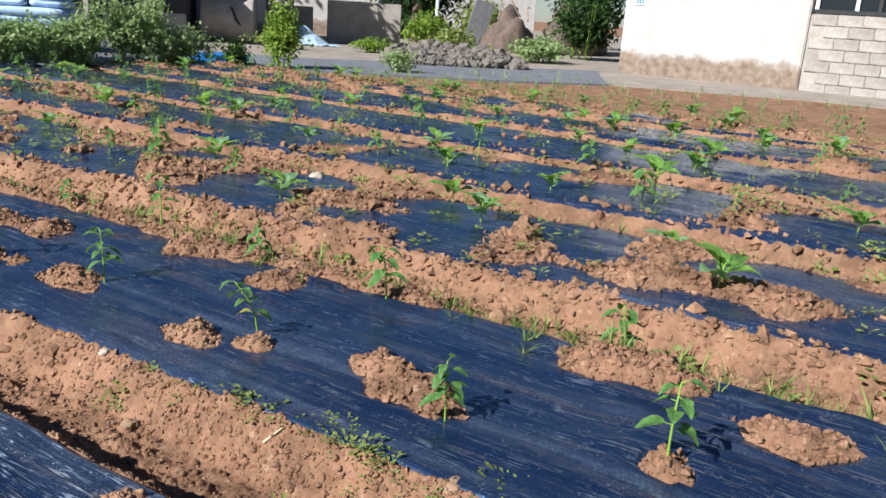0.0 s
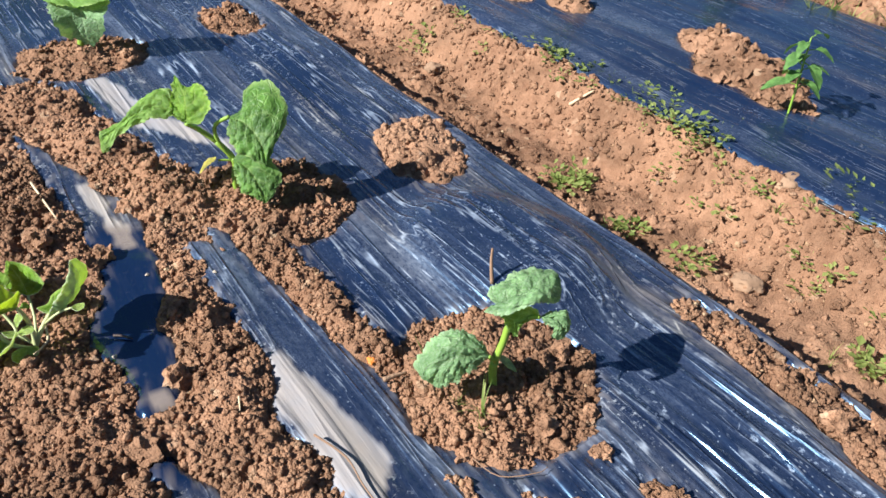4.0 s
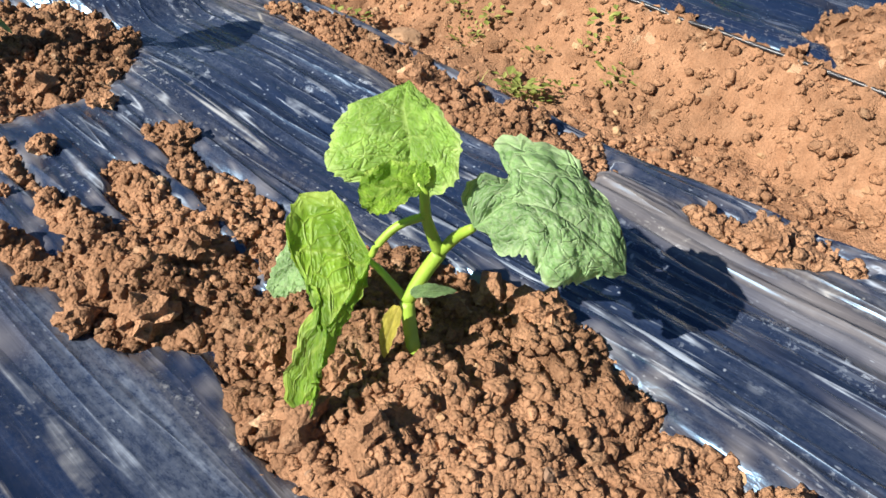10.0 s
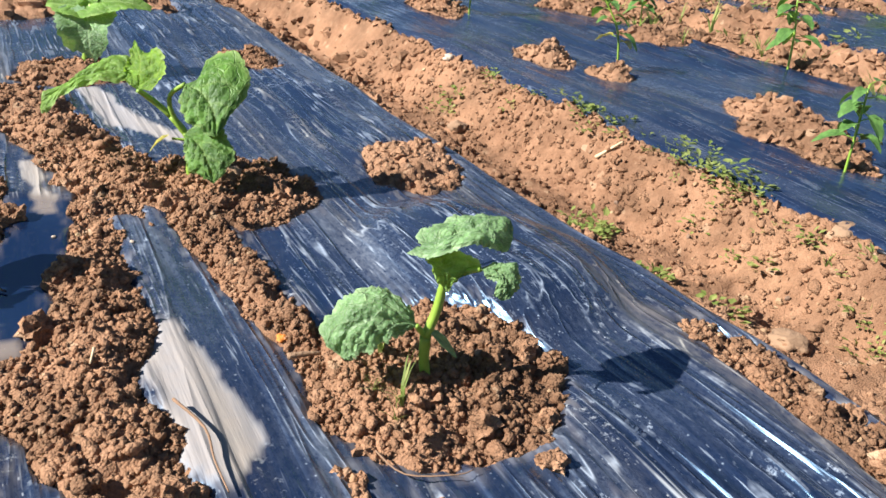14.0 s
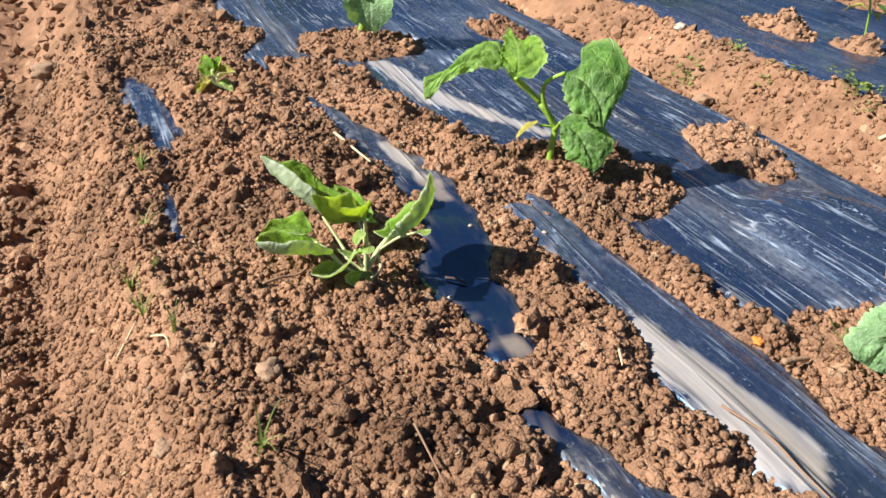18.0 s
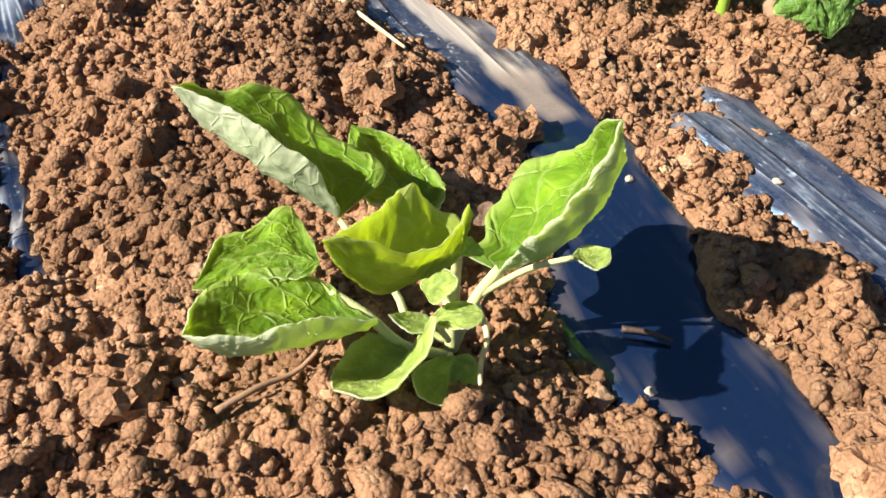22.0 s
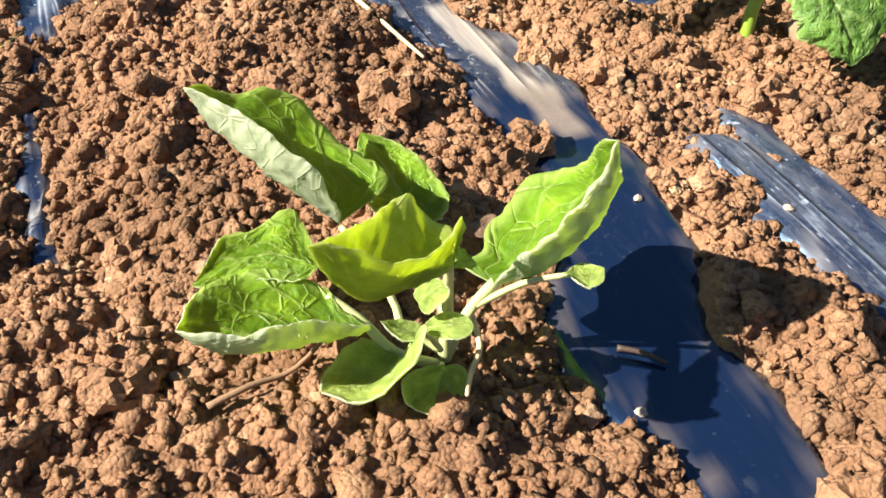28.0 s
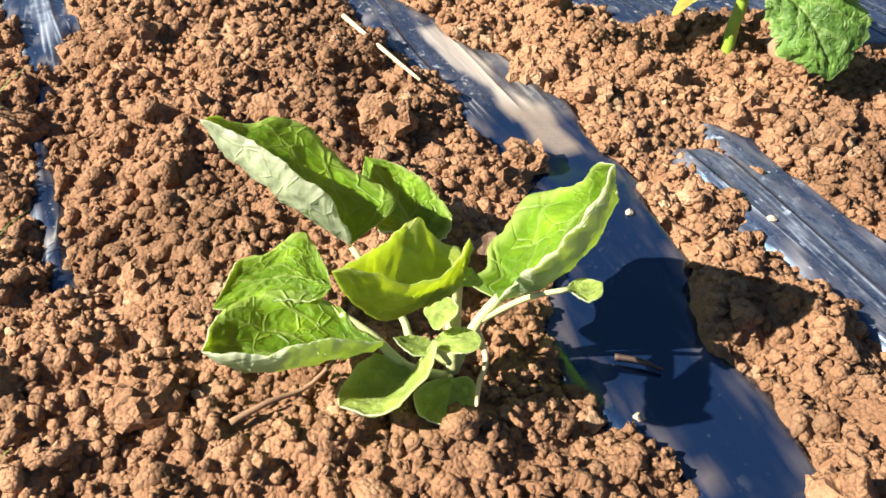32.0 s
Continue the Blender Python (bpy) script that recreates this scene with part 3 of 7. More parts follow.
soil = new("ground", sheet("ground", xs, ys, lambda x, y: ground(x, y)[0]))
soil.data.materials.append(SOIL)
tagged(soil, "red-brown crumbly field soil in raised beds with furrows", "soil", kind="structure")


def film_height(x, y, n):
    a, b = bed_edges(n, y)
    fan = x + 0.22 * (y - 0.5).clip(-0.7, 0.0) * (0.42 - x) if n == 0 else x
    crease = gn(fan * 52 + 0.9 * gn(x * 5, y * 3, 61), y * 2.2, 62)
    second = gn(fan * 118 + 1.4 * gn(x * 9, y * 4, 66), y * 3.1, 63)
    folds = (0.45 - np.abs(crease)) * 0.012 + (0.4 - np.abs(second)) * 0.006
    strong = 0.22 + 0.9 * step(0.0, 0.35, gn(x * 2.1, y * 1.6, 64) + 0.05)
    if n == 0:
        strong = np.where((x < 0.17) & (y > 0.28), 0.22, np.maximum(strong, 0.9 * step(0.5, 0.38, y) * step(0.17, 0.24, x)))
    else:
        strong = strong * 1.35
    if n == 0:
        strong = strong * (1 - 0.85 * step(0.0, 0.03, capsule(x, y, 0.0, 0.94, -0.03, 0.62, 0.07)))
    sag = 0.012 * gn(x * 8, y * 6, 65)
    tuck = 0.03 * (1 - step(a - 0.025, a + 0.012, x) * step(b + 0.025, b - 0.012, x))
    if n < 2:
        tuck = tuck + 0.02 * step(0.0, 0.02, cover(x, y)[0])
    return profile(x, y) - 0.002 + folds * strong + sag * 0.6 - tuck


# film patches coloured pale: dried dust, with the sun's sheen painted in
DUST_AND_SHEEN = [(0.078, 0.67, 0.083, 0.5, 0.022, 0.031), (0.12, 1.42, 0.15, 1.26, 0.02, 0.028), (0.165, 1.24, 0.24, 1.1, 0.02, 0.014), (0.012, 1.1, 0.02, 0.95, 0.012, 0.014), (-0.035, 0.69, -0.03, 0.665, 0.01, 0.012)]

# film with a thin brown veil of washed-on soil
STAINED = [(0.51, 0.1, 0.46, -0.25, 0.03, 0.035), (0.44, 0.1, 0.4, -0.2, 0.008, 0.012), (0.47, 0.66, 0.52, 0.5, 0.012, 0.02), (0.1, 0.34, 0.12, 0.2, 0.02, 0.02)]


def film_sheet(n, xstep, ys):
    a, b = BEDS[n]
    us = np.linspace(-0.03, 1.03, max(int((b - a) / xstep), 12))
    gu, gy = np.meshgrid(us, ys)
    ea, eb = bed_edges(n, gy.ravel())
    x = ea + (eb - ea) * gu.ravel()
    z = film_height(x, gy.ravel(), n)
    nx, ny = len(us), len(ys)
    i = (np.arange(ny - 1)[:, None] * nx + np.arange(nx - 1)[None]).ravel()
    ob = new("mulch_film", mesh_from("mulch_film", np.stack([x, gy.ravel(), z], 1), np.stack([i, i + 1, i + nx + 1, i + nx], 1)))
    ob.data.materials.append(FILM)
    dust = np.zeros(len(x))
    if n == 0:
        for c in DUST_AND_SHEEN:
            d = capsule(x, gy.ravel(), *c) + 0.012 * gn(x * 30, gy.ravel() * 30, 81)
            dust = np.maximum(dust, step(0.0, 0.006, d) * 0.8)
        for c in STAINED:
            d = capsule(x, gy.ravel(), *c) + 0.02 * gn(x * 16, gy.ravel() * 16, 83) + 0.01 * gn(x * 60, gy.ravel() * 30, 84)
            dust = np.maximum(dust, step(-0.01, 0.03, d) * 0.24)
        edge = cover(x, gy.ravel())[0]
        dust = np.maximum(dust, 0.22 * step(-0.018, 0.0, edge) * step(-0.1, 0.3, gn(x * 110, gy.ravel() * 110, 82)))
    clean_and_shade = np.full(len(x), 0.45 if n else 0.0)
    if n == 0:
        clean_and_shade = 0.2 * step(0.0, 0.04, capsule(x, gy.ravel(), 0.09, -0.35, 0.09, 0.2, 0.13))
        # strip by the eggplant: clean film, with the plant's shadow painted in as well
        clean_and_shade = np.maximum(clean_and_shade, 0.95 * step(0.0, 0.03, capsule(x, gy.ravel(), 0.0, 0.94, -0.03, 0.62, 0.07)))
    ob.data.attributes.new("clean_and_shade", "FLOAT", "POINT").data.foreach_set("value", clean_and_shade.astype(np.float32))
    ob.data.attributes.new("dust", "FLOAT", "POINT").data.foreach_set("value", dust.astype(np.float32))
    return tagged(ob, "glossy black plastic mulch film, wrinkled and dusty, half buried under soil" if n == 0 else "black plastic mulch film stretched along a raised bed, dusty, with soil on it",
                  "plastic film", "mulched beds", "structure")


for n in range(len(BEDS)):
    if n == 0:
        film_sheet(n, 0.0031, spread((-1.5, -0.4, 0.05), (-0.4, 1.8, 0.011), (1.8, 4.5, 0.025), (4.5, 8.8, 0.08)))
    elif n == 1:
        film_sheet(n, 0.009, spread((-1.5, -0.2, 0.05), (-0.2, 2.4, 0.012), (2.4, 8.8, 0.05)))
    else:
        film_sheet(n, 0.03, spread((-2.5, 8.8, 0.07)))

# ---- building blocks for things ----
def part(name, mesh, material, parent=None, label=""):
    ob = new(name, mesh)
    if material is not None:
        mesh.materials.append(material)
    if parent is not None:
        ob.parent = parent
    return tagged(ob, label)


def finish(name, bm, smooth=True):
    me = bpy.data.meshes.new(name)
    bm.to_mesh(me)
    bm.free()
    for p in me.polygons:
        p.use_smooth = smooth
    return me


def tube(name, points, sides=8):
    """A tapered bent rod through (x, y, z, radius) points."""
    pts = [Vector(p[:3]) for p in points]
    fine, rad = [], []
    n = len(pts)
    for i in range(n - 1):
        a, b, c, d = pts[max(i - 1, 0)], pts[i], pts[i + 1], pts[min(i + 2, n - 1)]
        for k in range(4):
            t = k / 4
            fine.append(0.5 * (2 * b + (c - a) * t + (2 * a - 5 * b + 4 * c - d) * t * t + (3 * b - a - 3 * c + d) * t ** 3))
            rad.append(points[i][3] * (1 - t) + points[i + 1][3] * t)
    fine.append(pts[-1]), rad.append(points[-1][3])
    verts, faces, m = [], [], len(fine)
    for i, p in enumerate(fine):
        way = (fine[min(i + 1, m - 1)] - fine[max(i - 1, 0)]).normalized()
        side = way.cross(Vector((0.3, 0.2, 1))).normalized() if abs(way.z) < 0.9 else way.cross(Vector((1, 0.1, 0))).normalized()
        up = side.cross(way)
        for s in range(sides):
            g = s * math.tau / sides
            verts.append(p + (side * math.cos(g) + up * math.sin(g)) * rad[i])
    for i in range(m - 1):
        for s in range(sides):
            faces.append((i * sides + s, i * sides + (s + 1) % sides, (i + 1) * sides + (s + 1) % sides, (i + 1) * sides + s))
    verts += [fine[0], fine[-1]]
    for s in range(sides):
        faces.append((m * sides, (s + 1) % sides, s, s))
        faces.append((m * sides + 1, (m - 1) * sides + s, (m - 1) * sides + (s + 1) % sides, (m - 1) * sides + (s + 1) % sides))
    me = bpy.data.meshes.new(name)
    me.from_pydata(verts, [], [tuple(dict.fromkeys(f)) for f in faces])
    for p in me.polygons:
        p.use_smooth = True
    return me


def leaf_mesh(name, base, tip, normal, half, droop=0.005, fold=0.2, curl=0.0, lobed=False, seed=0, crinkle=1.0, res=1.0, under=False):
    """A leaf blade with thickness none but real bends: from its stalk at base to tip, half as wide as given, facing normal."""
    base, tip, nrm = Vector(base), Vector(tip), Vector(normal).normalized()
    ahead = tip - base
    length = ahead.length
    ahead.normalize()
    side = ahead.cross(nrm).normalized()
    nrm = side.cross(ahead).normalized()
    nr, ns = (max(int(14 * res), 4), max(int(56 * res), 14)) if lobed else (max(int(34 * res), 8), max(int(22 * res), 6))
    verts, uvs, faces = [], [], []

    def bend(u, v, local=None):
        z = -droop * (v / length) ** 2 * 2.2 + fold * abs(u)
        rise = 0.0
        if curl and local:
            # the margins fold up and over, one more than the other
            rel, much = abs(u) / local, abs(curl) * (1.0 if (u > 0) == (curl > 0) else 0.4)
            start = 0.46 if (u > 0) == (curl > 0) else 0.66
            if rel > start:
                most, bow = much * 2.7, 0.1 * local
                run = (rel - start) * local
                turn = min(run / bow, most)
                left_over = max(run - bow * most, 0.0)
                rise = bow * (1 - math.cos(turn)) + left_over * math.sin(most)
                u = math.copysign(start * local + bow * math.sin(turn) + left_over * math.cos(most), u)
        z += rise
        if local and curl:
            z += crinkle * half * 0.1 * rel_of(u, local) ** 2 * math.sin(v / length * 15 + seed * 2.3 + (2.0 if u > 0 else 0.0))
        z += crinkle * half * (0.055 * gn1(u / half * 3.1 + seed * 7.3, v / length * 5.0) + 0.03 * gn1(u / half * 8 + seed, v / length * 13) + (0.13 if lobed else 0.24) * gn1(u / half * 1.3 + seed * 3.1, v / length * 2.2 + 5))
        shrink = 1 / math.sqrt(1 + fold * fold)
        return base + ahead * v + side * u * shrink + nrm * z

    if lobed:
        for r in range(nr + 1):
            for s in range(ns + 1):
                th = (s / ns * 2 - 1) * math.radians(158)
                tooth = 0.028 * (1 if s % 2 else -1) + 0.1 * gn1(s * 0.23 + seed * 2.1, seed) + 0.06 * gn1(s * 0.71 + seed, seed)
                a = abs(math.degrees(th))
                full = np.interp(a, [0, 18, 38, 60, 85, 110, 135, 158], [1.0, 0.84, 0.9, 0.8, 0.87, 0.74, 0.74, 0.5])
                rad = full * (1 + tooth * (r / nr) ** 3) * r / nr
                v, u = rad * math.cos(th) * length, rad * math.sin(th) * half / 0.84
                lift = half * (r / nr) ** 2.5 * (0.13 * math.sin(3 * th + seed) + 0.07 * math.sin(7 * th + seed * 2.3))
                verts.append(bend(u, v) + nrm * lift)
                uvs.append((0.5 + 0.5 * u / half, v / length))
        row = ns + 1
        for r in range(nr):
            for s in range(ns):
                faces.append((r * row + s, r * row + s + 1, (r + 1) * row + s + 1, (r + 1) * row + s))
    else:
        for r in range(nr + 1):
            t = r / nr
            w = half * (math.sin(math.pi * min(t ** 0.72, 1.0)) ** 0.62 + 0.01) * (1 + 0.13 * gn1(t * 8 + seed * 1.7, seed * 2.0))
            for s in range(ns + 1):
                u = (s / ns * 2 - 1)
                wave = 1 + (0.26 * gn1(t * 10 + (3 if u > 0 else 8), seed + 0.5) + 0.16 * gn1(t * 27 + (5 if u > 0 else 1), seed + 1.5)) * u * u
                verts.append(bend(u * w * wave, t * length, w * wave))
                uvs.append((0.5 + 0.5 * u * w / half, t))
        row = ns + 1
        for r in range(nr):
            for s in range(ns):
                faces.append((r * row + s, r * row + s + 1, (r + 1) * row + s + 1, (r + 1) * row + s))
    top = len(faces)
    if under:
        count = len(verts)
        probe = bpy.data.meshes.new("probe")
        probe.from_pydata(verts, [], faces)
        facing = [Vector(q.vector) for q in probe.vertex_normals]
        sign = 1 if sum(q.dot(nrm) for q in facing) > 0 else -1
        bpy.data.meshes.remove(probe)
        verts += [v - q * (0.0005 * sign) for v, q in zip(verts, facing)]
        uvs += uvs
        faces += [tuple(i + count for i in reversed(q)) for q in faces]
    me = bpy.data.meshes.new(name)
    me.from_pydata(verts, [], faces)
    if under:
        me.polygons.foreach_set("material_index", np.array([0] * top + [1] * (len(faces) - top), np.int32))
    layer = me.uv_layers.new(name="UVMap")
    index = np.zeros(len(me.loops), np.int32)
    me.loops.foreach_get("vertex_index", index)
    layer.data.foreach_set("uv", np.array(uvs, np.float32)[index].ravel())
    for p in me.polygons:
        p.use_smooth = True
    return me


def rel_of(u, local):
    return min(abs(u) / max(local, 1e-6), 1.0)


def gn1(x, y):
    return noise.noise((x, y, 0.37)) * 0.9


LEAF_KINDS = {
    "cuke": (LEAF_CUKE, True, 1.0, ""), "dull": (LEAF_DULL, True, 1.2, "dusty grey-green leaf"), "dark": (LEAF_DARK, True, 1.0, "dark green leaf"),
    "bud": (LEAF_CUKE, False, 1.4, "small unfolding leaf"), "cot": (LEAF_DULL, False, 0.2, "smooth seed leaf"), "dry": (LEAF_YELLOW, False, 0.8, "withered yellow seed leaf"),
    "egg": (LEAF_EGG, False, 1.3, ""), "eggdark": (LEAF_DARK, False, 1.1, "dark green leaf"), "eggpale": (LEAF_EGG_PALE, False, 1.3, "pale felted leaf"),
    "brown": (LEAF_BROWN, False, 1.0, "withered brown leaf"), "mid": (LEAF_MID, True, 1.0, "half-folded green leaf"), "egglit": (LEAF_EGG_LIT, False, 1.3, "yellow-green leaf with sunlight put into its colour"), "yellow": (LEAF_YELLOW, False, 1.3, "yellowing leaf"), "pep": (LEAF_PEPPER, False, 0.5, ""),
}


def smooth_line(points, count):
    """A line of count places that glides through the points."""
    p = np.array(points, float)
    p = np.vstack([2 * p[0] - p[1], p, 2 * p[-1] - p[-2]])
    run = np.concatenate([[0], np.cumsum(np.linalg.norm(np.diff(p[1:-1], axis=0), axis=1))])
    out = []
    for d in np.linspace(0, run[-1] * 0.99999, count):
        k = max(int(np.searchsorted(run, d, side="right")) - 1, 0)
        t = (d - run[k]) / (run[k + 1] - run[k])
        a, b, c, e = p[k], p[k + 1], p[k + 2], p[k + 3]
        out.append(0.5 * (2 * b + (c - a) * t + (2 * a - 5 * b + 4 * c - e) * t * t + (3 * b - a - 3 * c + e) * t ** 3))
    return np.array(out)


def blade_mesh(name, spine, rim_a, rim_b, cups, seed, teeth=0.001, puff=0.0009, under=True, saws=17, nt=72, ns=12):
    """A leaf blade spread between its midrib and two rims, with blisters between the veins and a toothed edge."""
    mid = smooth_line(spine, nt + 1)
    t = np.linspace(0, 1, nt + 1)
    rims = [smooth_line([spine[0], *rim, spine[-1]], nt + 1) for rim in (rim_a, rim_b)]
    chord = rims[1] - rims[0]
    along = np.gradient(mid, axis=0)
    up = np.cross(along, chord)
    up /= np.linalg.norm(up, axis=1)[:, None] + 1e-9
    facing = up[nt // 4:3 * nt // 4].mean(0)
    facing /= np.linalg.norm(facing) + 1e-9
    if facing[2] < 0:
        facing, up = -facing, -up
    up = 0.35 * up + 0.65 * facing
    rows = []
    for side, (rim, cup) in enumerate(zip(rims, cups)):
        out = rim - mid
        wide = np.linalg.norm(out, axis=1)[:, None] + 1e-9
        saw = np.abs((t * saws + 0.3 * side + 1.4 * gn(t * 9, t * 0 + seed, 91)) % 1.0 - 0.5) * 2 - 0.5
        wavy = gn(t * 6 + side * 31, t * 0 + seed * 1.7, 92)
        ends = np.sin(np.pi * t) ** 0.5
        rim = rim + out / wide * ((teeth * saw + 1.6 * teeth * wavy) * ends)[:, None] + up * (1.7 * teeth * gn(t * 8 + side * 17, t * 0 + seed * 2.3, 93) * ends)[:, None]
        for k in range(ns, 0, -1) if side == 0 else range(0, ns + 1):
            s = k / ns
            bow = 4 * s * (1 - s) * ends * np.minimum(1, wide[:, 0] / 0.012)
            rows.append(mid + (rim - mid) * s - up * (cup * bow)[:, None])
    grid = np.stack(rows, 1)
    n_across = grid.shape[1]
    s = np.linspace(-1, 1, n_across)
    du, dv = np.gradient(grid, axis=1), np.gradient(grid, axis=0)
    nrm = np.cross(du, dv)
    nrm /= np.linalg.norm(nrm, axis=2)[..., None] + 1e-12
    if (nrm.reshape(-1, 3) @ facing).sum() < 0:
        nrm = -nrm
    gs, gt = np.meshgrid(s, t)
    slant = (gt - 0.42 * np.abs(gs)) * 5.5 + 0.25 * gn(gs * 3, gt * 3 + seed, 94)
    vein = np.exp(-((slant % 1.0 - 0.5) / 0.11) ** 2) * np.minimum(1, np.abs(gs) * 6)
    rib = np.exp(-(gs / 0.06) ** 2)
    wx, wy = gs * 5.5 + 0.4 * gn(gs * 7, gt * 7, seed + 95), gt * 9 + 0.4 * gn(gs * 7, gt * 7, seed + 96)
    lumps = domes(wx, wy, 1.0, seed * 7 + 3, 0.35, 0.75) + 0.45 * domes(wx * 2.3, wy * 2.3, 1.0, seed * 5 + 8, 0.3, 0.7)
    fade = np.clip(np.minimum(gt, 1 - gt) * 9, 0, 1)
    high = puff * fade * (lumps - 0.9 * vein - 1.2 * rib + 1.6 * gn(gs * 1.8, gt * 3.1 + seed * 3, 97))
    grid = grid + nrm * high[..., None]
    verts = grid.reshape(-1, 3)
    uvs = np.stack([0.5 + 0.5 * gs, gt], -1).reshape(-1, 2)
    i = (np.arange(nt)[:, None] * n_across + np.arange(n_across - 1)[None]).ravel()
    faces = np.stack([i, i + 1, i + n_across + 1, i + n_across], 1)
    top = len(faces)
    if under:
        n = len(verts)
        verts = np.vstack([verts, verts - nrm.reshape(-1, 3) * 0.0006])
        uvs = np.vstack([uvs, uvs])
        j = np.arange(nt) * n_across
        k = j + n_across - 1
        faces = np.vstack([faces, faces[:, ::-1] + n, np.stack([j, j + n_across, j + n_across + n, j + n], 1), np.stack([k + n_across, k, k + n, k + n_across + n], 1)])
    me = mesh_from(name, verts, faces)
    me.polygons.foreach_set("material_index", np.array([0] * top + [1] * (len(faces) - top), np.int32))
    layer = me.uv_layers.new(name="UVMap")
    layer.data.foreach_set("uv", uvs[faces.ravel()].astype(np.float32).ravel())
    return me


def seedling(name, base, stems, leaves, label, category, group, stem_mat, res=1.0, turn=0.0, blades=()):
    root = new(name)
    root.matrix_world = pose(*base, 0, 0, turn)
    for k, s in enumerate(stems):
        part("stem" if k == 0 else "stalk", tube("stem", s, 8 if res > 0.6 else 5), stem_mat, root)
    for k, (kind, a, b, n, half, *bends) in enumerate(leaves):
        mat, lobed, crinkle, note = LEAF_KINDS[kind]
        droop, fold, curl = (list(bends) + [0.005, 0.2, 0.0][len(bends):])[:3]
        felt = kind.startswith("egg") or kind == "yellow"
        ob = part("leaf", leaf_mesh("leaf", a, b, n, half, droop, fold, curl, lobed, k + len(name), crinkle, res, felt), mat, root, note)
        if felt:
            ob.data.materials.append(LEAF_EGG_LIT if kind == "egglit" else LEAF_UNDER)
    for k, (kind, spine, rim_a, rim_b, cups) in enumerate(blades):
        mat, lobed, crinkle, note = LEAF_KINDS[kind]
        felt = kind.startswith("egg")
        long = sum((Vector(b) - Vector(a)).length for a, b in zip(spine, spine[1:]))
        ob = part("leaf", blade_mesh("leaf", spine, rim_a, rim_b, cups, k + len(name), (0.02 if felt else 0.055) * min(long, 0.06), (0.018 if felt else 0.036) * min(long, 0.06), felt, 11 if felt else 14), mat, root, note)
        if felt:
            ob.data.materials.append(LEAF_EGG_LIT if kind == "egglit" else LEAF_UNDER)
    return tagged(root, label, category, group)


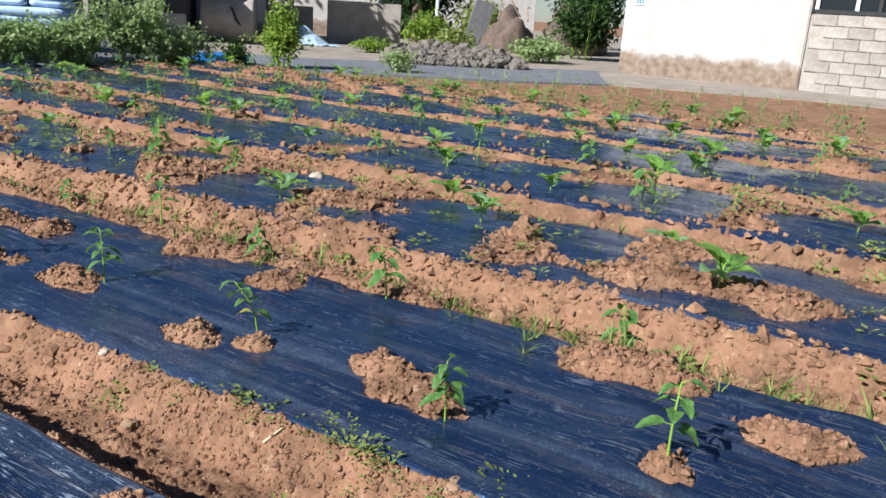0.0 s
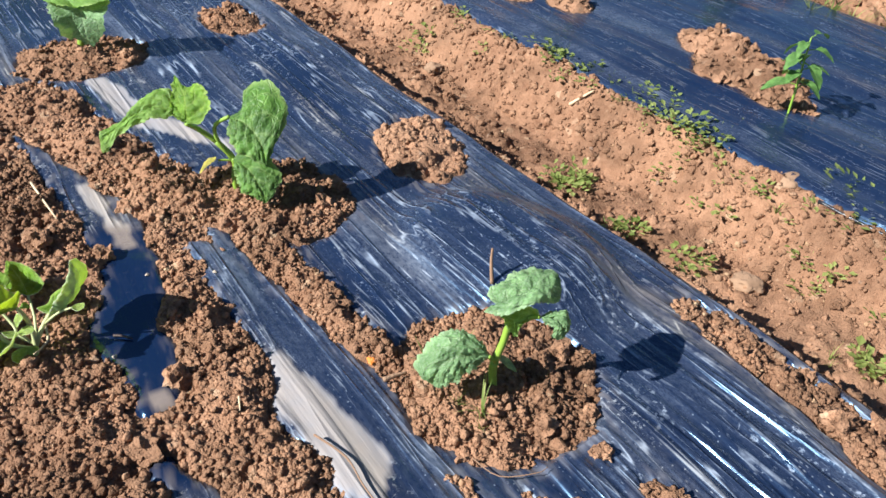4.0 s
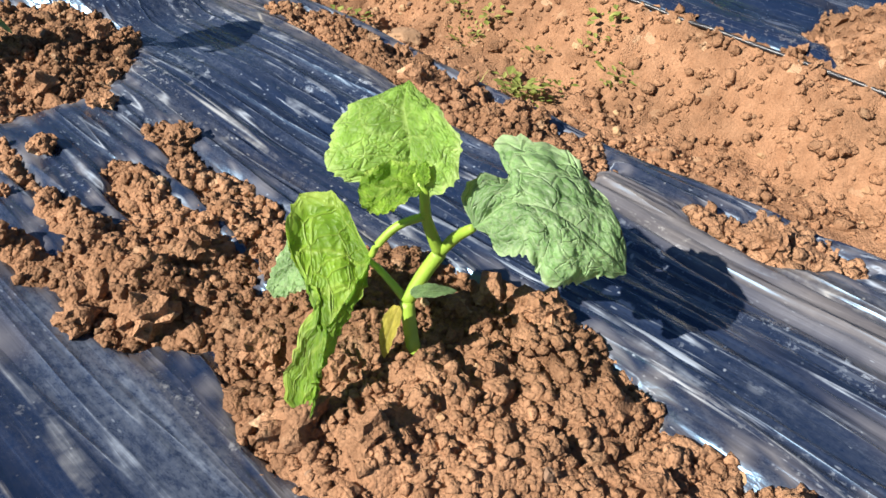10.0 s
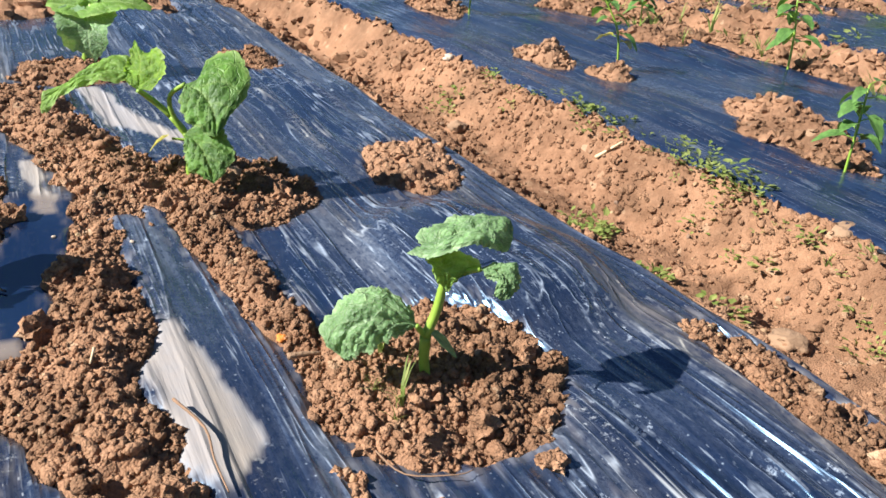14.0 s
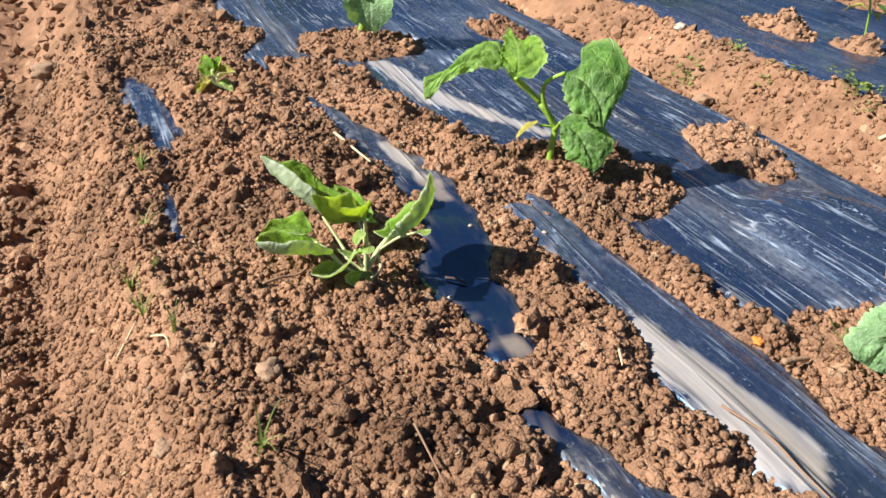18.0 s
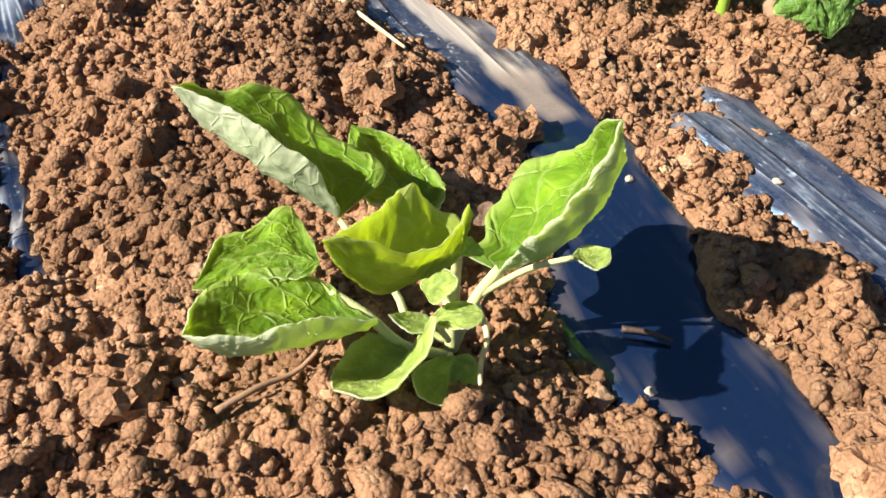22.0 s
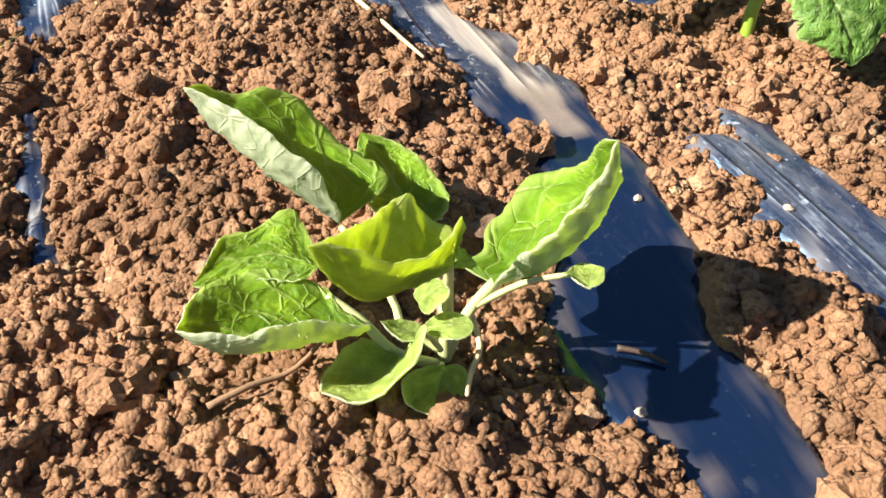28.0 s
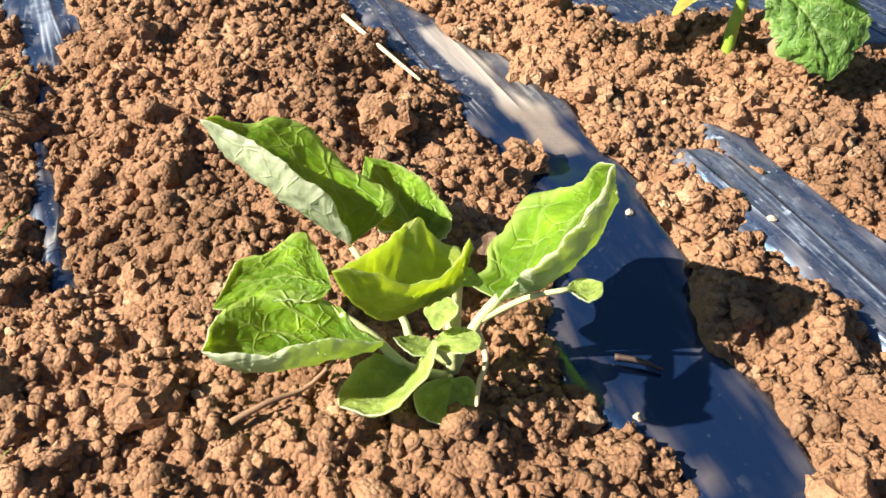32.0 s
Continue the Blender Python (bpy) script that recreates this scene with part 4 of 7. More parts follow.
# ---- the large seedlings on the near bed: base, then stems as (x, y, z, radius), then leaves as (kind, stalk, tip, facing, half width, droop, fold, curl) ----
# leaf blades as three bent lines each: midrib, one rim, the other rim, and how deep each half is cupped
EGG_E_BLADES = [
    ("egg", [(-0.026, 0.048, 0.041), (-0.034, 0.058, 0.050), (-0.047, 0.074, 0.062), (-0.061, 0.088, 0.073), (-0.070, 0.097, 0.083)],
     [(-0.002, 0.057, 0.051), (-0.014, 0.085, 0.054), (-0.023, 0.101, 0.065), (-0.035, 0.106, 0.072), (-0.049, 0.105, 0.072), (-0.063, 0.104, 0.080)],
     [(-0.027, 0.047, 0.050), (-0.034, 0.053, 0.066), (-0.045, 0.065, 0.075), (-0.057, 0.081, 0.082), (-0.069, 0.096, 0.084)], (0.002, 0.009)),
    ("egg", [(0.009, 0.049, 0.029), (0.008, 0.076, 0.033), (0.002, 0.102, 0.044)],
     [(-0.007, 0.075, 0.028), (-0.003, 0.094, 0.034)],
     [(0.017, 0.048, 0.031), (0.027, 0.059, 0.030), (0.027, 0.071, 0.034), (0.020, 0.084, 0.041), (0.010, 0.095, 0.043)], (0.003, 0.003)),
    ("egg", [(0.019, 0.001, 0.034), (0.033, -0.004, 0.042), (0.048, -0.007, 0.058), (0.054, -0.009, 0.080), (0.050, -0.014, 0.102)],
     [(0.011, 0.015, 0.036), (0.023, 0.018, 0.035), (0.029, 0.029, 0.036), (0.045, 0.039, 0.038), (0.058, 0.044, 0.044), (0.068, 0.038, 0.050), (0.067, 0.024, 0.062), (0.058, 0.005, 0.087)],
     [(0.021, -0.002, 0.043), (0.029, -0.008, 0.058), (0.038, -0.013, 0.074), (0.044, -0.016, 0.089), (0.048, -0.015, 0.101)], (0.004, 0.006)),
    ("egg", [(-0.040, 0.034, 0.035), (-0.054, 0.048, 0.035), (-0.071, 0.051, 0.032), (-0.086, 0.046, 0.030)],
     [(-0.037, 0.055, 0.033), (-0.040, 0.066, 0.038), (-0.049, 0.068, 0.035), (-0.059, 0.065, 0.034), (-0.070, 0.064, 0.035), (-0.080, 0.053, 0.031)],
     [(-0.048, 0.030, 0.035), (-0.064, 0.035, 0.035), (-0.078, 0.040, 0.031)], (0.003, 0.002)),
    ("egg", [(-0.030, 0.004, 0.026), (-0.051, 0.005, 0.031), (-0.071, 0.006, 0.034), (-0.088, 0.008, 0.038), (-0.096, 0.012, 0.044)],
     [(-0.037, 0.017, 0.027), (-0.040, 0.026, 0.030), (-0.053, 0.037, 0.035), (-0.071, 0.038, 0.038), (-0.086, 0.031, 0.040)],
     [(-0.034, 0.000, 0.034), (-0.052, -0.001, 0.044), (-0.067, -0.002, 0.048), (-0.079, 0.000, 0.047), (-0.091, 0.007, 0.046)], (0.004, 0.006)),
    # this blade takes the leaf colour with the sunlight painted in
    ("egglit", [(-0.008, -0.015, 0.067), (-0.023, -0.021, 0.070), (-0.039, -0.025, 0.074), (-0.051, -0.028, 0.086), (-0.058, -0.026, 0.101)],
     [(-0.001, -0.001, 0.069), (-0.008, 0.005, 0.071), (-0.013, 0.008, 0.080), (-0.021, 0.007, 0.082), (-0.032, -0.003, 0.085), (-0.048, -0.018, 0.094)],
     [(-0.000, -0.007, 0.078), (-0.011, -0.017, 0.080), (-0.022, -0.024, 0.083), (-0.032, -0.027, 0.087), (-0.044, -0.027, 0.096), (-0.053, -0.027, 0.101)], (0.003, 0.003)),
    ("eggpale", [(-0.021, -0.004, 0.014), (-0.032, -0.009, 0.015), (-0.043, -0.011, 0.015), (-0.054, -0.010, 0.017)],
     [(-0.023, 0.001, 0.015), (-0.031, 0.008, 0.017), (-0.040, 0.005, 0.018), (-0.051, -0.003, 0.017)],
     [(-0.015, -0.010, 0.036), (-0.020, -0.019, 0.033), (-0.032, -0.024, 0.028), (-0.043, -0.022, 0.021)], (0.003, 0.003)),
    ("eggpale", [(-0.008, -0.013, 0.014), (-0.012, -0.019, 0.014), (-0.020, -0.030, 0.011)],
     [(-0.015, -0.011, 0.014), (-0.024, -0.013, 0.013), (-0.026, -0.023, 0.011)],
     [(-0.001, -0.015, 0.013), (-0.001, -0.022, 0.012), (-0.010, -0.030, 0.010)], (0.002, 0.002)),
    ("eggpale", [(-0.014, -0.006, 0.030), (-0.007, -0.013, 0.036), (0.001, -0.018, 0.037)],
     [(-0.009, -0.004, 0.032), (-0.004, -0.007, 0.036), (0.000, -0.013, 0.038)],
     [(-0.012, -0.012, 0.031), (-0.009, -0.019, 0.035), (-0.002, -0.020, 0.036)], (0.002, 0.002)),
    ("eggpale", [(0.039, -0.015, 0.047), (0.045, -0.021, 0.048), (0.051, -0.021, 0.051)],
     [(0.045, -0.012, 0.047), (0.050, -0.015, 0.048)],
     [(0.039, -0.021, 0.049), (0.042, -0.026, 0.049), (0.048, -0.025, 0.049)], (0.002, 0.002)),
    ("eggpale", [(-0.013, -0.000, 0.037), (-0.011, -0.002, 0.042), (-0.006, -0.005, 0.050)],
     [(-0.013, 0.004, 0.038), (-0.009, 0.003, 0.046)],
     [(-0.013, -0.006, 0.037), (-0.010, -0.010, 0.044), (-0.006, -0.010, 0.048)], (0.002, 0.002)),
    ("eggpale", [(-0.013, -0.005, 0.027), (-0.021, -0.003, 0.029), (-0.027, 0.001, 0.032)],
     [(-0.013, 0.000, 0.027), (-0.020, 0.002, 0.029)],
     [(-0.016, -0.009, 0.028), (-0.023, -0.007, 0.029)], (0.002, 0.002)),
]
EGG_E_STEMS = [
    [(-0.001, -0.001, 0.002, 0.0030), (-0.000, 0.001, 0.018, 0.0026), (-0.002, -0.002, 0.040, 0.0021), (-0.008, -0.013, 0.066, 0.0016)],
    [(-0.001, -0.001, 0.002, 0.0026), (0.010, 0.003, 0.020, 0.0024), (0.020, 0.002, 0.034, 0.0024)],
    [(-0.004, -0.002, 0.001, 0.0022), (-0.021, 0.001, 0.012, 0.0022), (-0.031, 0.012, 0.023, 0.0020), (-0.040, 0.024, 0.028, 0.0018)],
    [(-0.001, 0.002, 0.003, 0.0018), (-0.013, 0.013, 0.011, 0.0018), (-0.014, 0.024, 0.018, 0.0016), (-0.026, 0.048, 0.040, 0.0013)],
    [(0.013, 0.002, 0.024, 0.0014), (0.027, -0.006, 0.038, 0.0013), (0.040, -0.015, 0.046, 0.0011)],
    [(0.000, 0.002, 0.003, 0.0016), (0.007, 0.024, 0.018, 0.0014), (0.009, 0.049, 0.029, 0.0012)],
    [(-0.004, -0.002, 0.001, 0.0014), (-0.014, -0.002, 0.008, 0.0013), (-0.021, -0.004, 0.013, 0.0012)],
    [(-0.004, -0.005, 0.004, 0.0013), (-0.008, -0.013, 0.013, 0.0011)],
    [(-0.005, -0.005, 0.013, 0.0013), (-0.010, -0.005, 0.024, 0.0012), (-0.013, -0.006, 0.030, 0.0011)],
]
CUKE_A_BLADES = [
    ("cuke", [(0.009, 0.026, 0.110), (0.013, 0.033, 0.122), (0.018, 0.042, 0.130), (0.028, 0.049, 0.137)],
     [(0.002, 0.028, 0.102), (-0.011, 0.038, 0.101), (-0.019, 0.052, 0.105), (-0.011, 0.059, 0.113), (0.002, 0.064, 0.123), (0.015, 0.057, 0.129), (0.025, 0.051, 0.134)],
     [(0.005, 0.014, 0.102), (0.009, 0.005, 0.104), (0.014, 0.002, 0.111), (0.021, 0.008, 0.122), (0.025, 0.025, 0.131), (0.027, 0.040, 0.133)], (-0.002, -0.002)),
    ("dull", [(0.020, -0.006, 0.087), (0.032, -0.015, 0.101), (0.042, -0.036, 0.102), (0.051, -0.055, 0.089), (0.059, -0.066, 0.077)],
     [(0.022, 0.004, 0.098), (0.031, 0.004, 0.105), (0.045, -0.004, 0.101), (0.053, 0.014, 0.111), (0.068, 0.001, 0.112), (0.075, -0.017, 0.110), (0.072, -0.038, 0.101), (0.065, -0.057, 0.088)],
     [(0.020, -0.015, 0.087), (0.019, -0.024, 0.082), (0.024, -0.035, 0.085), (0.024, -0.042, 0.078), (0.031, -0.050, 0.073), (0.049, -0.061, 0.077)], (-0.003, -0.004)),
    ("mid", [(-0.011, 0.028, 0.066), (-0.023, 0.025, 0.056), (-0.041, 0.021, 0.044), (-0.052, 0.015, 0.030), (-0.065, 0.008, 0.009)],
     [(-0.007, 0.059, 0.084), (-0.022, 0.070, 0.082), (-0.035, 0.061, 0.071), (-0.039, 0.045, 0.059), (-0.040, 0.032, 0.051), (-0.054, 0.030, 0.038), (-0.064, 0.026, 0.026), (-0.068, 0.019, 0.015)],
     [(-0.014, 0.028, 0.055), (-0.028, 0.023, 0.044), (-0.043, 0.021, 0.033), (-0.052, 0.015, 0.025), (-0.061, 0.009, 0.012)], (0.003, 0.001)),
    ("dull", [(-0.004, 0.061, 0.052), (-0.017, 0.069, 0.046), (-0.028, 0.072, 0.037), (-0.037, 0.072, 0.027)],
     [(-0.005, 0.073, 0.051), (-0.015, 0.083, 0.047), (-0.033, 0.080, 0.033)],
     [(-0.015, 0.056, 0.046), (-0.027, 0.058, 0.038), (-0.035, 0.065, 0.030)], (-0.003, -0.003)),
    ("mid", [(0.004, 0.012, 0.104), (-0.006, 0.019, 0.107), (-0.015, 0.024, 0.103), (-0.018, 0.031, 0.103)],
     [(0.011, 0.018, 0.113), (0.003, 0.026, 0.114), (-0.007, 0.031, 0.113), (-0.014, 0.033, 0.108)],
     [(-0.007, 0.010, 0.105), (-0.016, 0.013, 0.102), (-0.022, 0.021, 0.099)], (0.003, 0.003)),
    ("mid", [(0.003, 0.012, 0.106), (0.004, 0.013, 0.114), (0.006, 0.014, 0.118)],
     [(0.002, 0.016, 0.110), (0.003, 0.016, 0.115)],
     [(0.005, 0.010, 0.110), (0.006, 0.011, 0.115)], (0.001, 0.001)),
]
CUKE_A_STEMS = [
    [(-0.000, -0.000, -0.001, 0.0042), (0.003, 0.011, 0.018, 0.0038), (0.006, 0.019, 0.035, 0.0040)],
    [(0.006, 0.019, 0.035, 0.0037), (0.014, 0.016, 0.051, 0.0037), (0.019, 0.012, 0.063, 0.0039)],
    [(0.019, 0.012, 0.063, 0.0033), (0.011, 0.015, 0.084, 0.0027), (0.005, 0.013, 0.103, 0.0023), (0.009, 0.025, 0.109, 0.0020)],
    [(0.009, 0.015, 0.087, 0.0022), (-0.002, 0.021, 0.083, 0.0021), (-0.009, 0.026, 0.073, 0.0019), (-0.011, 0.028, 0.066, 0.0017)],
    [(0.006, 0.019, 0.035, 0.0024), (0.003, 0.030, 0.044, 0.0020), (0.001, 0.041, 0.049, 0.0018), (-0.004, 0.061, 0.052, 0.0015)],
    [(0.019, 0.012, 0.063, 0.0028), (0.021, 0.005, 0.075, 0.0030), (0.020, -0.003, 0.084, 0.0026), (0.020, -0.006, 0.087, 0.0019)],
]
CUKE_B_BLADES = [
    ("dull", [(-0.013, 0.000, 0.057), (-0.038, 0.008, 0.064), (-0.059, 0.014, 0.055), (-0.066, 0.017, 0.033)],
     [(-0.012, 0.013, 0.067), (-0.028, 0.030, 0.076), (-0.049, 0.039, 0.072), (-0.066, 0.039, 0.056), (-0.074, 0.032, 0.041)],
     [(-0.029, -0.001, 0.051), (-0.051, 0.002, 0.043), (-0.061, 0.009, 0.034)], (-0.005, -0.004)),
    ("dull", [(-0.003, -0.005, 0.117), (0.013, -0.010, 0.130), (0.034, -0.014, 0.135), (0.050, -0.020, 0.128)],
     [(-0.010, 0.012, 0.120), (0.007, 0.018, 0.128), (0.045, 0.014, 0.134), (0.057, -0.002, 0.132)],
     [(-0.023, 0.002, 0.117), (-0.014, -0.013, 0.118), (0.006, -0.024, 0.128), (0.025, -0.030, 0.129), (0.039, -0.029, 0.123)], (-0.004, -0.005)),
    ("cuke", [(0.007, -0.017, 0.100), (-0.003, -0.013, 0.110), (-0.013, -0.004, 0.117)],
     [(0.025, -0.021, 0.109), (0.014, -0.011, 0.118), (-0.003, -0.003, 0.119)],
     [(-0.002, -0.022, 0.095), (-0.010, -0.016, 0.105), (-0.013, -0.009, 0.114)], (0.002, 0.002)),
    ("dull", [(0.022, -0.025, 0.110), (0.030, -0.036, 0.112), (0.033, -0.045, 0.106), (0.029, -0.046, 0.094)],
     [(0.034, -0.029, 0.116), (0.044, -0.037, 0.113), (0.043, -0.045, 0.103), (0.035, -0.047, 0.097)],
     [(0.022, -0.032, 0.107), (0.027, -0.041, 0.105), (0.024, -0.041, 0.097)], (-0.004, -0.003)),
]
CUKE_B_STEMS = [
    [(0.000, 0.000, -0.001, 0.0044), (-0.002, 0.003, 0.023, 0.0042), (-0.003, 0.002, 0.044, 0.0044)],
    [(-0.003, 0.002, 0.044, 0.0040), (0.004, 0.001, 0.065, 0.0037), (0.007, 0.000, 0.084, 0.0035), (0.009, -0.002, 0.096, 0.0029)],
    [(-0.003, 0.002, 0.044, 0.0026), (-0.009, 0.001, 0.052, 0.0024), (-0.013, 0.000, 0.057, 0.0022)],
    [(0.009, -0.002, 0.096, 0.0026), (0.004, -0.003, 0.109, 0.0024), (-0.003, -0.005, 0.117, 0.0022)],
    [(0.008, -0.002, 0.094, 0.0024), (0.007, -0.017, 0.100, 0.0020)],
    [(0.009, -0.002, 0.096, 0.0026), (0.015, -0.014, 0.104, 0.0024), (0.022, -0.025, 0.110, 0.0022)],
]
CUKE_C_BLADES = [
    ("cuke", [(-0.051, 0.045, 0.116), (-0.077, 0.058, 0.121), (-0.112, 0.059, 0.108), (-0.146, 0.061, 0.088)],
     [(-0.045, 0.064, 0.129), (-0.055, 0.077, 0.134), (-0.091, 0.078, 0.120), (-0.111, 0.068, 0.105), (-0.140, 0.069, 0.098)],
     [(-0.062, 0.036, 0.114), (-0.091, 0.045, 0.110), (-0.119, 0.051, 0.100), (-0.145, 0.050, 0.079)], (-0.004, -0.004)),
    ("mid", [(-0.049, 0.022, 0.107), (-0.044, 0.031, 0.128), (-0.041, 0.049, 0.142), (-0.041, 0.065, 0.154)],
     [(-0.059, 0.035, 0.116), (-0.053, 0.054, 0.132), (-0.044, 0.064, 0.146)],
     [(-0.035, 0.006, 0.113), (-0.018, 0.009, 0.134), (-0.021, 0.035, 0.151), (-0.035, 0.047, 0.140)], (0.004, 0.004)),
    ("dark", [(-0.003, -0.008, 0.119), (0.009, -0.028, 0.116), (0.016, -0.051, 0.100), (0.014, -0.071, 0.077)],
     [(0.016, -0.008, 0.126), (0.030, 0.011, 0.142), (0.051, 0.006, 0.152), (0.063, -0.021, 0.141), (0.057, -0.046, 0.117), (0.031, -0.062, 0.093)],
     [(-0.008, -0.015, 0.111), (-0.013, -0.031, 0.095), (-0.003, -0.051, 0.084), (0.006, -0.065, 0.078)], (-0.004, -0.003)),
    ("dark", [(-0.009, -0.021, 0.065), (0.001, -0.043, 0.060), (0.005, -0.063, 0.045), (0.008, -0.076, 0.025)],
     [(0.005, -0.021, 0.075), (0.023, -0.038, 0.077), (0.035, -0.068, 0.056), (0.022, -0.075, 0.038)],
     [(-0.013, -0.028, 0.056), (-0.013, -0.047, 0.038), (-0.002, -0.065, 0.029)], (-0.003, -0.003)),
]
CUKE_C_STEMS = [
    [(0.000, -0.000, -0.002, 0.0045), (-0.001, 0.002, 0.024, 0.0043), (0.002, 0.005, 0.049, 0.0043), (-0.015, 0.016, 0.076, 0.0040)],
    [(-0.015, 0.016, 0.076, 0.0037), (-0.033, 0.024, 0.094, 0.0034), (-0.049, 0.022, 0.107, 0.0028)],
    [(-0.025, 0.021, 0.086, 0.0030), (-0.043, 0.035, 0.101, 0.0028), (-0.051, 0.045, 0.116, 0.0025)],
    [(0.001, 0.005, 0.049, 0.0030), (-0.015, 0.011, 0.081, 0.0028), (-0.016, 0.009, 0.103, 0.0027), (-0.003, -0.008, 0.119, 0.0026)],
    [(0.001, 0.003, 0.046, 0.0025), (-0.003, -0.010, 0.057, 0.0022), (-0.009, -0.021, 0.065, 0.0020)],
    [(0.002, 0.005, 0.049, 0.0017), (-0.017, 0.011, 0.051, 0.0014)],
]
CUKE_A = ((0.264, 0.035, 0.012), CUKE_A_STEMS, [
    ("cot", (-0.001, 0.010, 0.048), (0.024, 0.003, 0.049), (0.074, 0.025, 0.997), 0.006, 0.003, 0.1),
    ("dry", (-0.007, 0.011, 0.044), (-0.019, 0.016, 0.012), (-0.642, -0.088, 0.762), 0.006, 0.004, 0.3)])
EGG_E = ((-0.115, 0.817, 0.012), EGG_E_STEMS, [
    ("brown", (0.036, 0.041, 0.019), (0.043, 0.054, 0.025), (-0.614, -0.298, 0.731), 0.006, 0.003, 0.3),
    ("bud", (-0.004, -0.005, 0.059), (0.002, -0.010, 0.063), (0.102, -0.183, 0.978), 0.005, 0.002, 0.3)])
CUKE_B = ((0.247, 0.514, 0.012), CUKE_B_STEMS, [
    ("cot", (0.000, -0.000, 0.049), (0.025, -0.009, 0.028), (0.194, -0.432, 0.881), 0.006, 0.003, 0.1)])
CUKE_C = ((0.179, 0.987, 0.012), CUKE_C_STEMS, [
    ("dry", (-0.020, 0.008, 0.056), (-0.045, 0.019, 0.040), (-0.335, 0.085, 0.938), 0.009, 0.003, 0.2)])
EGG_N = ((-0.124, 0.348, 0.010), [
    [(-0.001, 0.000, -0.002, 0.0040), (-0.005, -0.002, 0.056, 0.0040), (-0.006, -0.002, 0.089, 0.0037), (-0.007, -0.001, 0.107, 0.0031)],
    [(-0.004, 0.002, 0.044, 0.0025), (0.009, 0.007, 0.059, 0.0022), (0.022, 0.012, 0.059, 0.0018)],
    [(-0.004, 0.002, 0.035, 0.0025), (-0.015, 0.006, 0.042, 0.0022), (-0.030, 0.002, 0.051, 0.0018)]], [
    ("egg", (-0.008, -0.001, 0.112), (0.018, 0.005, 0.136), (-0.544, -0.151, 0.825), 0.010, -0.004, 0.5, 0.5),
    ("egg", (-0.017, 0.000, 0.114), (-0.052, -0.001, 0.098), (-0.225, -0.104, 0.969), 0.013, 0.008, 0.3, 0.5),
    ("eggpale", (-0.009, -0.003, 0.105), (-0.022, -0.004, 0.095), (-0.163, -0.242, 0.956), 0.009, 0.003, 0.3, 0.4),
    ("eggpale", (-0.007, 0.003, 0.110), (-0.024, 0.010, 0.112), (-0.090, -0.031, 0.995), 0.010, 0.0, 0.3, 0.5),
    ("bud", (-0.004, 0.002, 0.104), (0.008, 0.001, 0.103), (0.110, -0.478, 0.872), 0.008, 0.003, 0.3),
    ("egg", (-0.004, 0.002, 0.089), (0.013, -0.005, 0.090), (0.158, -0.268, 0.950), 0.007, 0.003, 0.3, 0.3),
    ("eggdark", (0.022, 0.012, 0.057), (0.047, -0.014, 0.053), (-0.335, -0.096, 0.937), 0.015, 0.01, 0.3, 0.6),
    ("eggpale", (0.020, -0.008, 0.047), (0.007, -0.014, 0.048), (-0.417, -0.361, 0.834), 0.009, 0.004, 0.3, 0.5),
    ("egg", (0.040, 0.005, 0.040), (0.060, -0.003, 0.063), (-0.501, -0.317, 0.805), 0.012, 0.006, 0.3, 0.6)])
EGG_F = ((-0.154, 1.340, 0.010), [
    [(-0.001, 0.001, -0.004, 0.0031), (0.001, -0.000, 0.018, 0.0028), (0.001, -0.001, 0.032, 0.0025)],
    [(0.000, -0.000, 0.014, 0.0018), (0.011, -0.009, 0.026, 0.0015)],
    [(0.000, -0.000, 0.011, 0.0018), (-0.012, 0.009, 0.012, 0.0015)]], [
    ("egg", (0.000, -0.000, 0.024), (-0.008, 0.018, 0.049), (-0.530, -0.275, 0.802), 0.014, 0.004, 0.3, 0.4),
    ("yellow", (0.006, -0.005, 0.022), (0.023, -0.018, 0.039), (-0.057, -0.267, 0.962), 0.015, 0.004, 0.3, 0.4),
    ("yellow", (-0.002, -0.004, 0.016), (-0.026, -0.005, 0.008), (-0.335, 0.085, 0.938), 0.014, 0.004, 0.3, 0.4),
    ("eggpale", (0.003, -0.007, 0.014), (0.018, -0.032, 0.019), (-0.057, -0.267, 0.962), 0.012, 0.004, 0.3, 0.4),
    ("egg", (0.002, 0.003, 0.025), (0.010, 0.005, 0.049), (-0.284, -0.441, 0.852), 0.011, 0.003, 0.3, 0.4)])
CUKE_G = ((0.135, 1.560, 0.012), [
    [(-0.001, 0.000, -0.006, 0.0076), (0.010, -0.008, 0.048, 0.0071), (0.020, -0.015, 0.106, 0.0065)],
    [(0.014, -0.010, 0.072, 0.0049), (0.003, -0.002, 0.095, 0.0044)],
    [(0.019, -0.014, 0.101, 0.0049), (0.031, -0.023, 0.112, 0.0044)]], [
    ("dull", (0.011, -0.021, 0.088), (-0.004, -0.059, 0.036), (-0.354, -0.493, 0.795), 0.052, 0.012, 0.2),
    ("cuke", (0.029, -0.021, 0.111), (0.092, -0.068, 0.128), (-0.255, -0.536, 0.805), 0.039, 0.012, 0.25),
    ("cuke", (0.001, -0.001, 0.098), (-0.046, 0.021, 0.114), (-0.499, -0.341, 0.796), 0.033, 0.01, 0.35),
    ("bud", (0.017, -0.013, 0.101), (0.012, -0.009, 0.135), (-0.407, -0.561, 0.721), 0.017, 0.003, 0.3)])


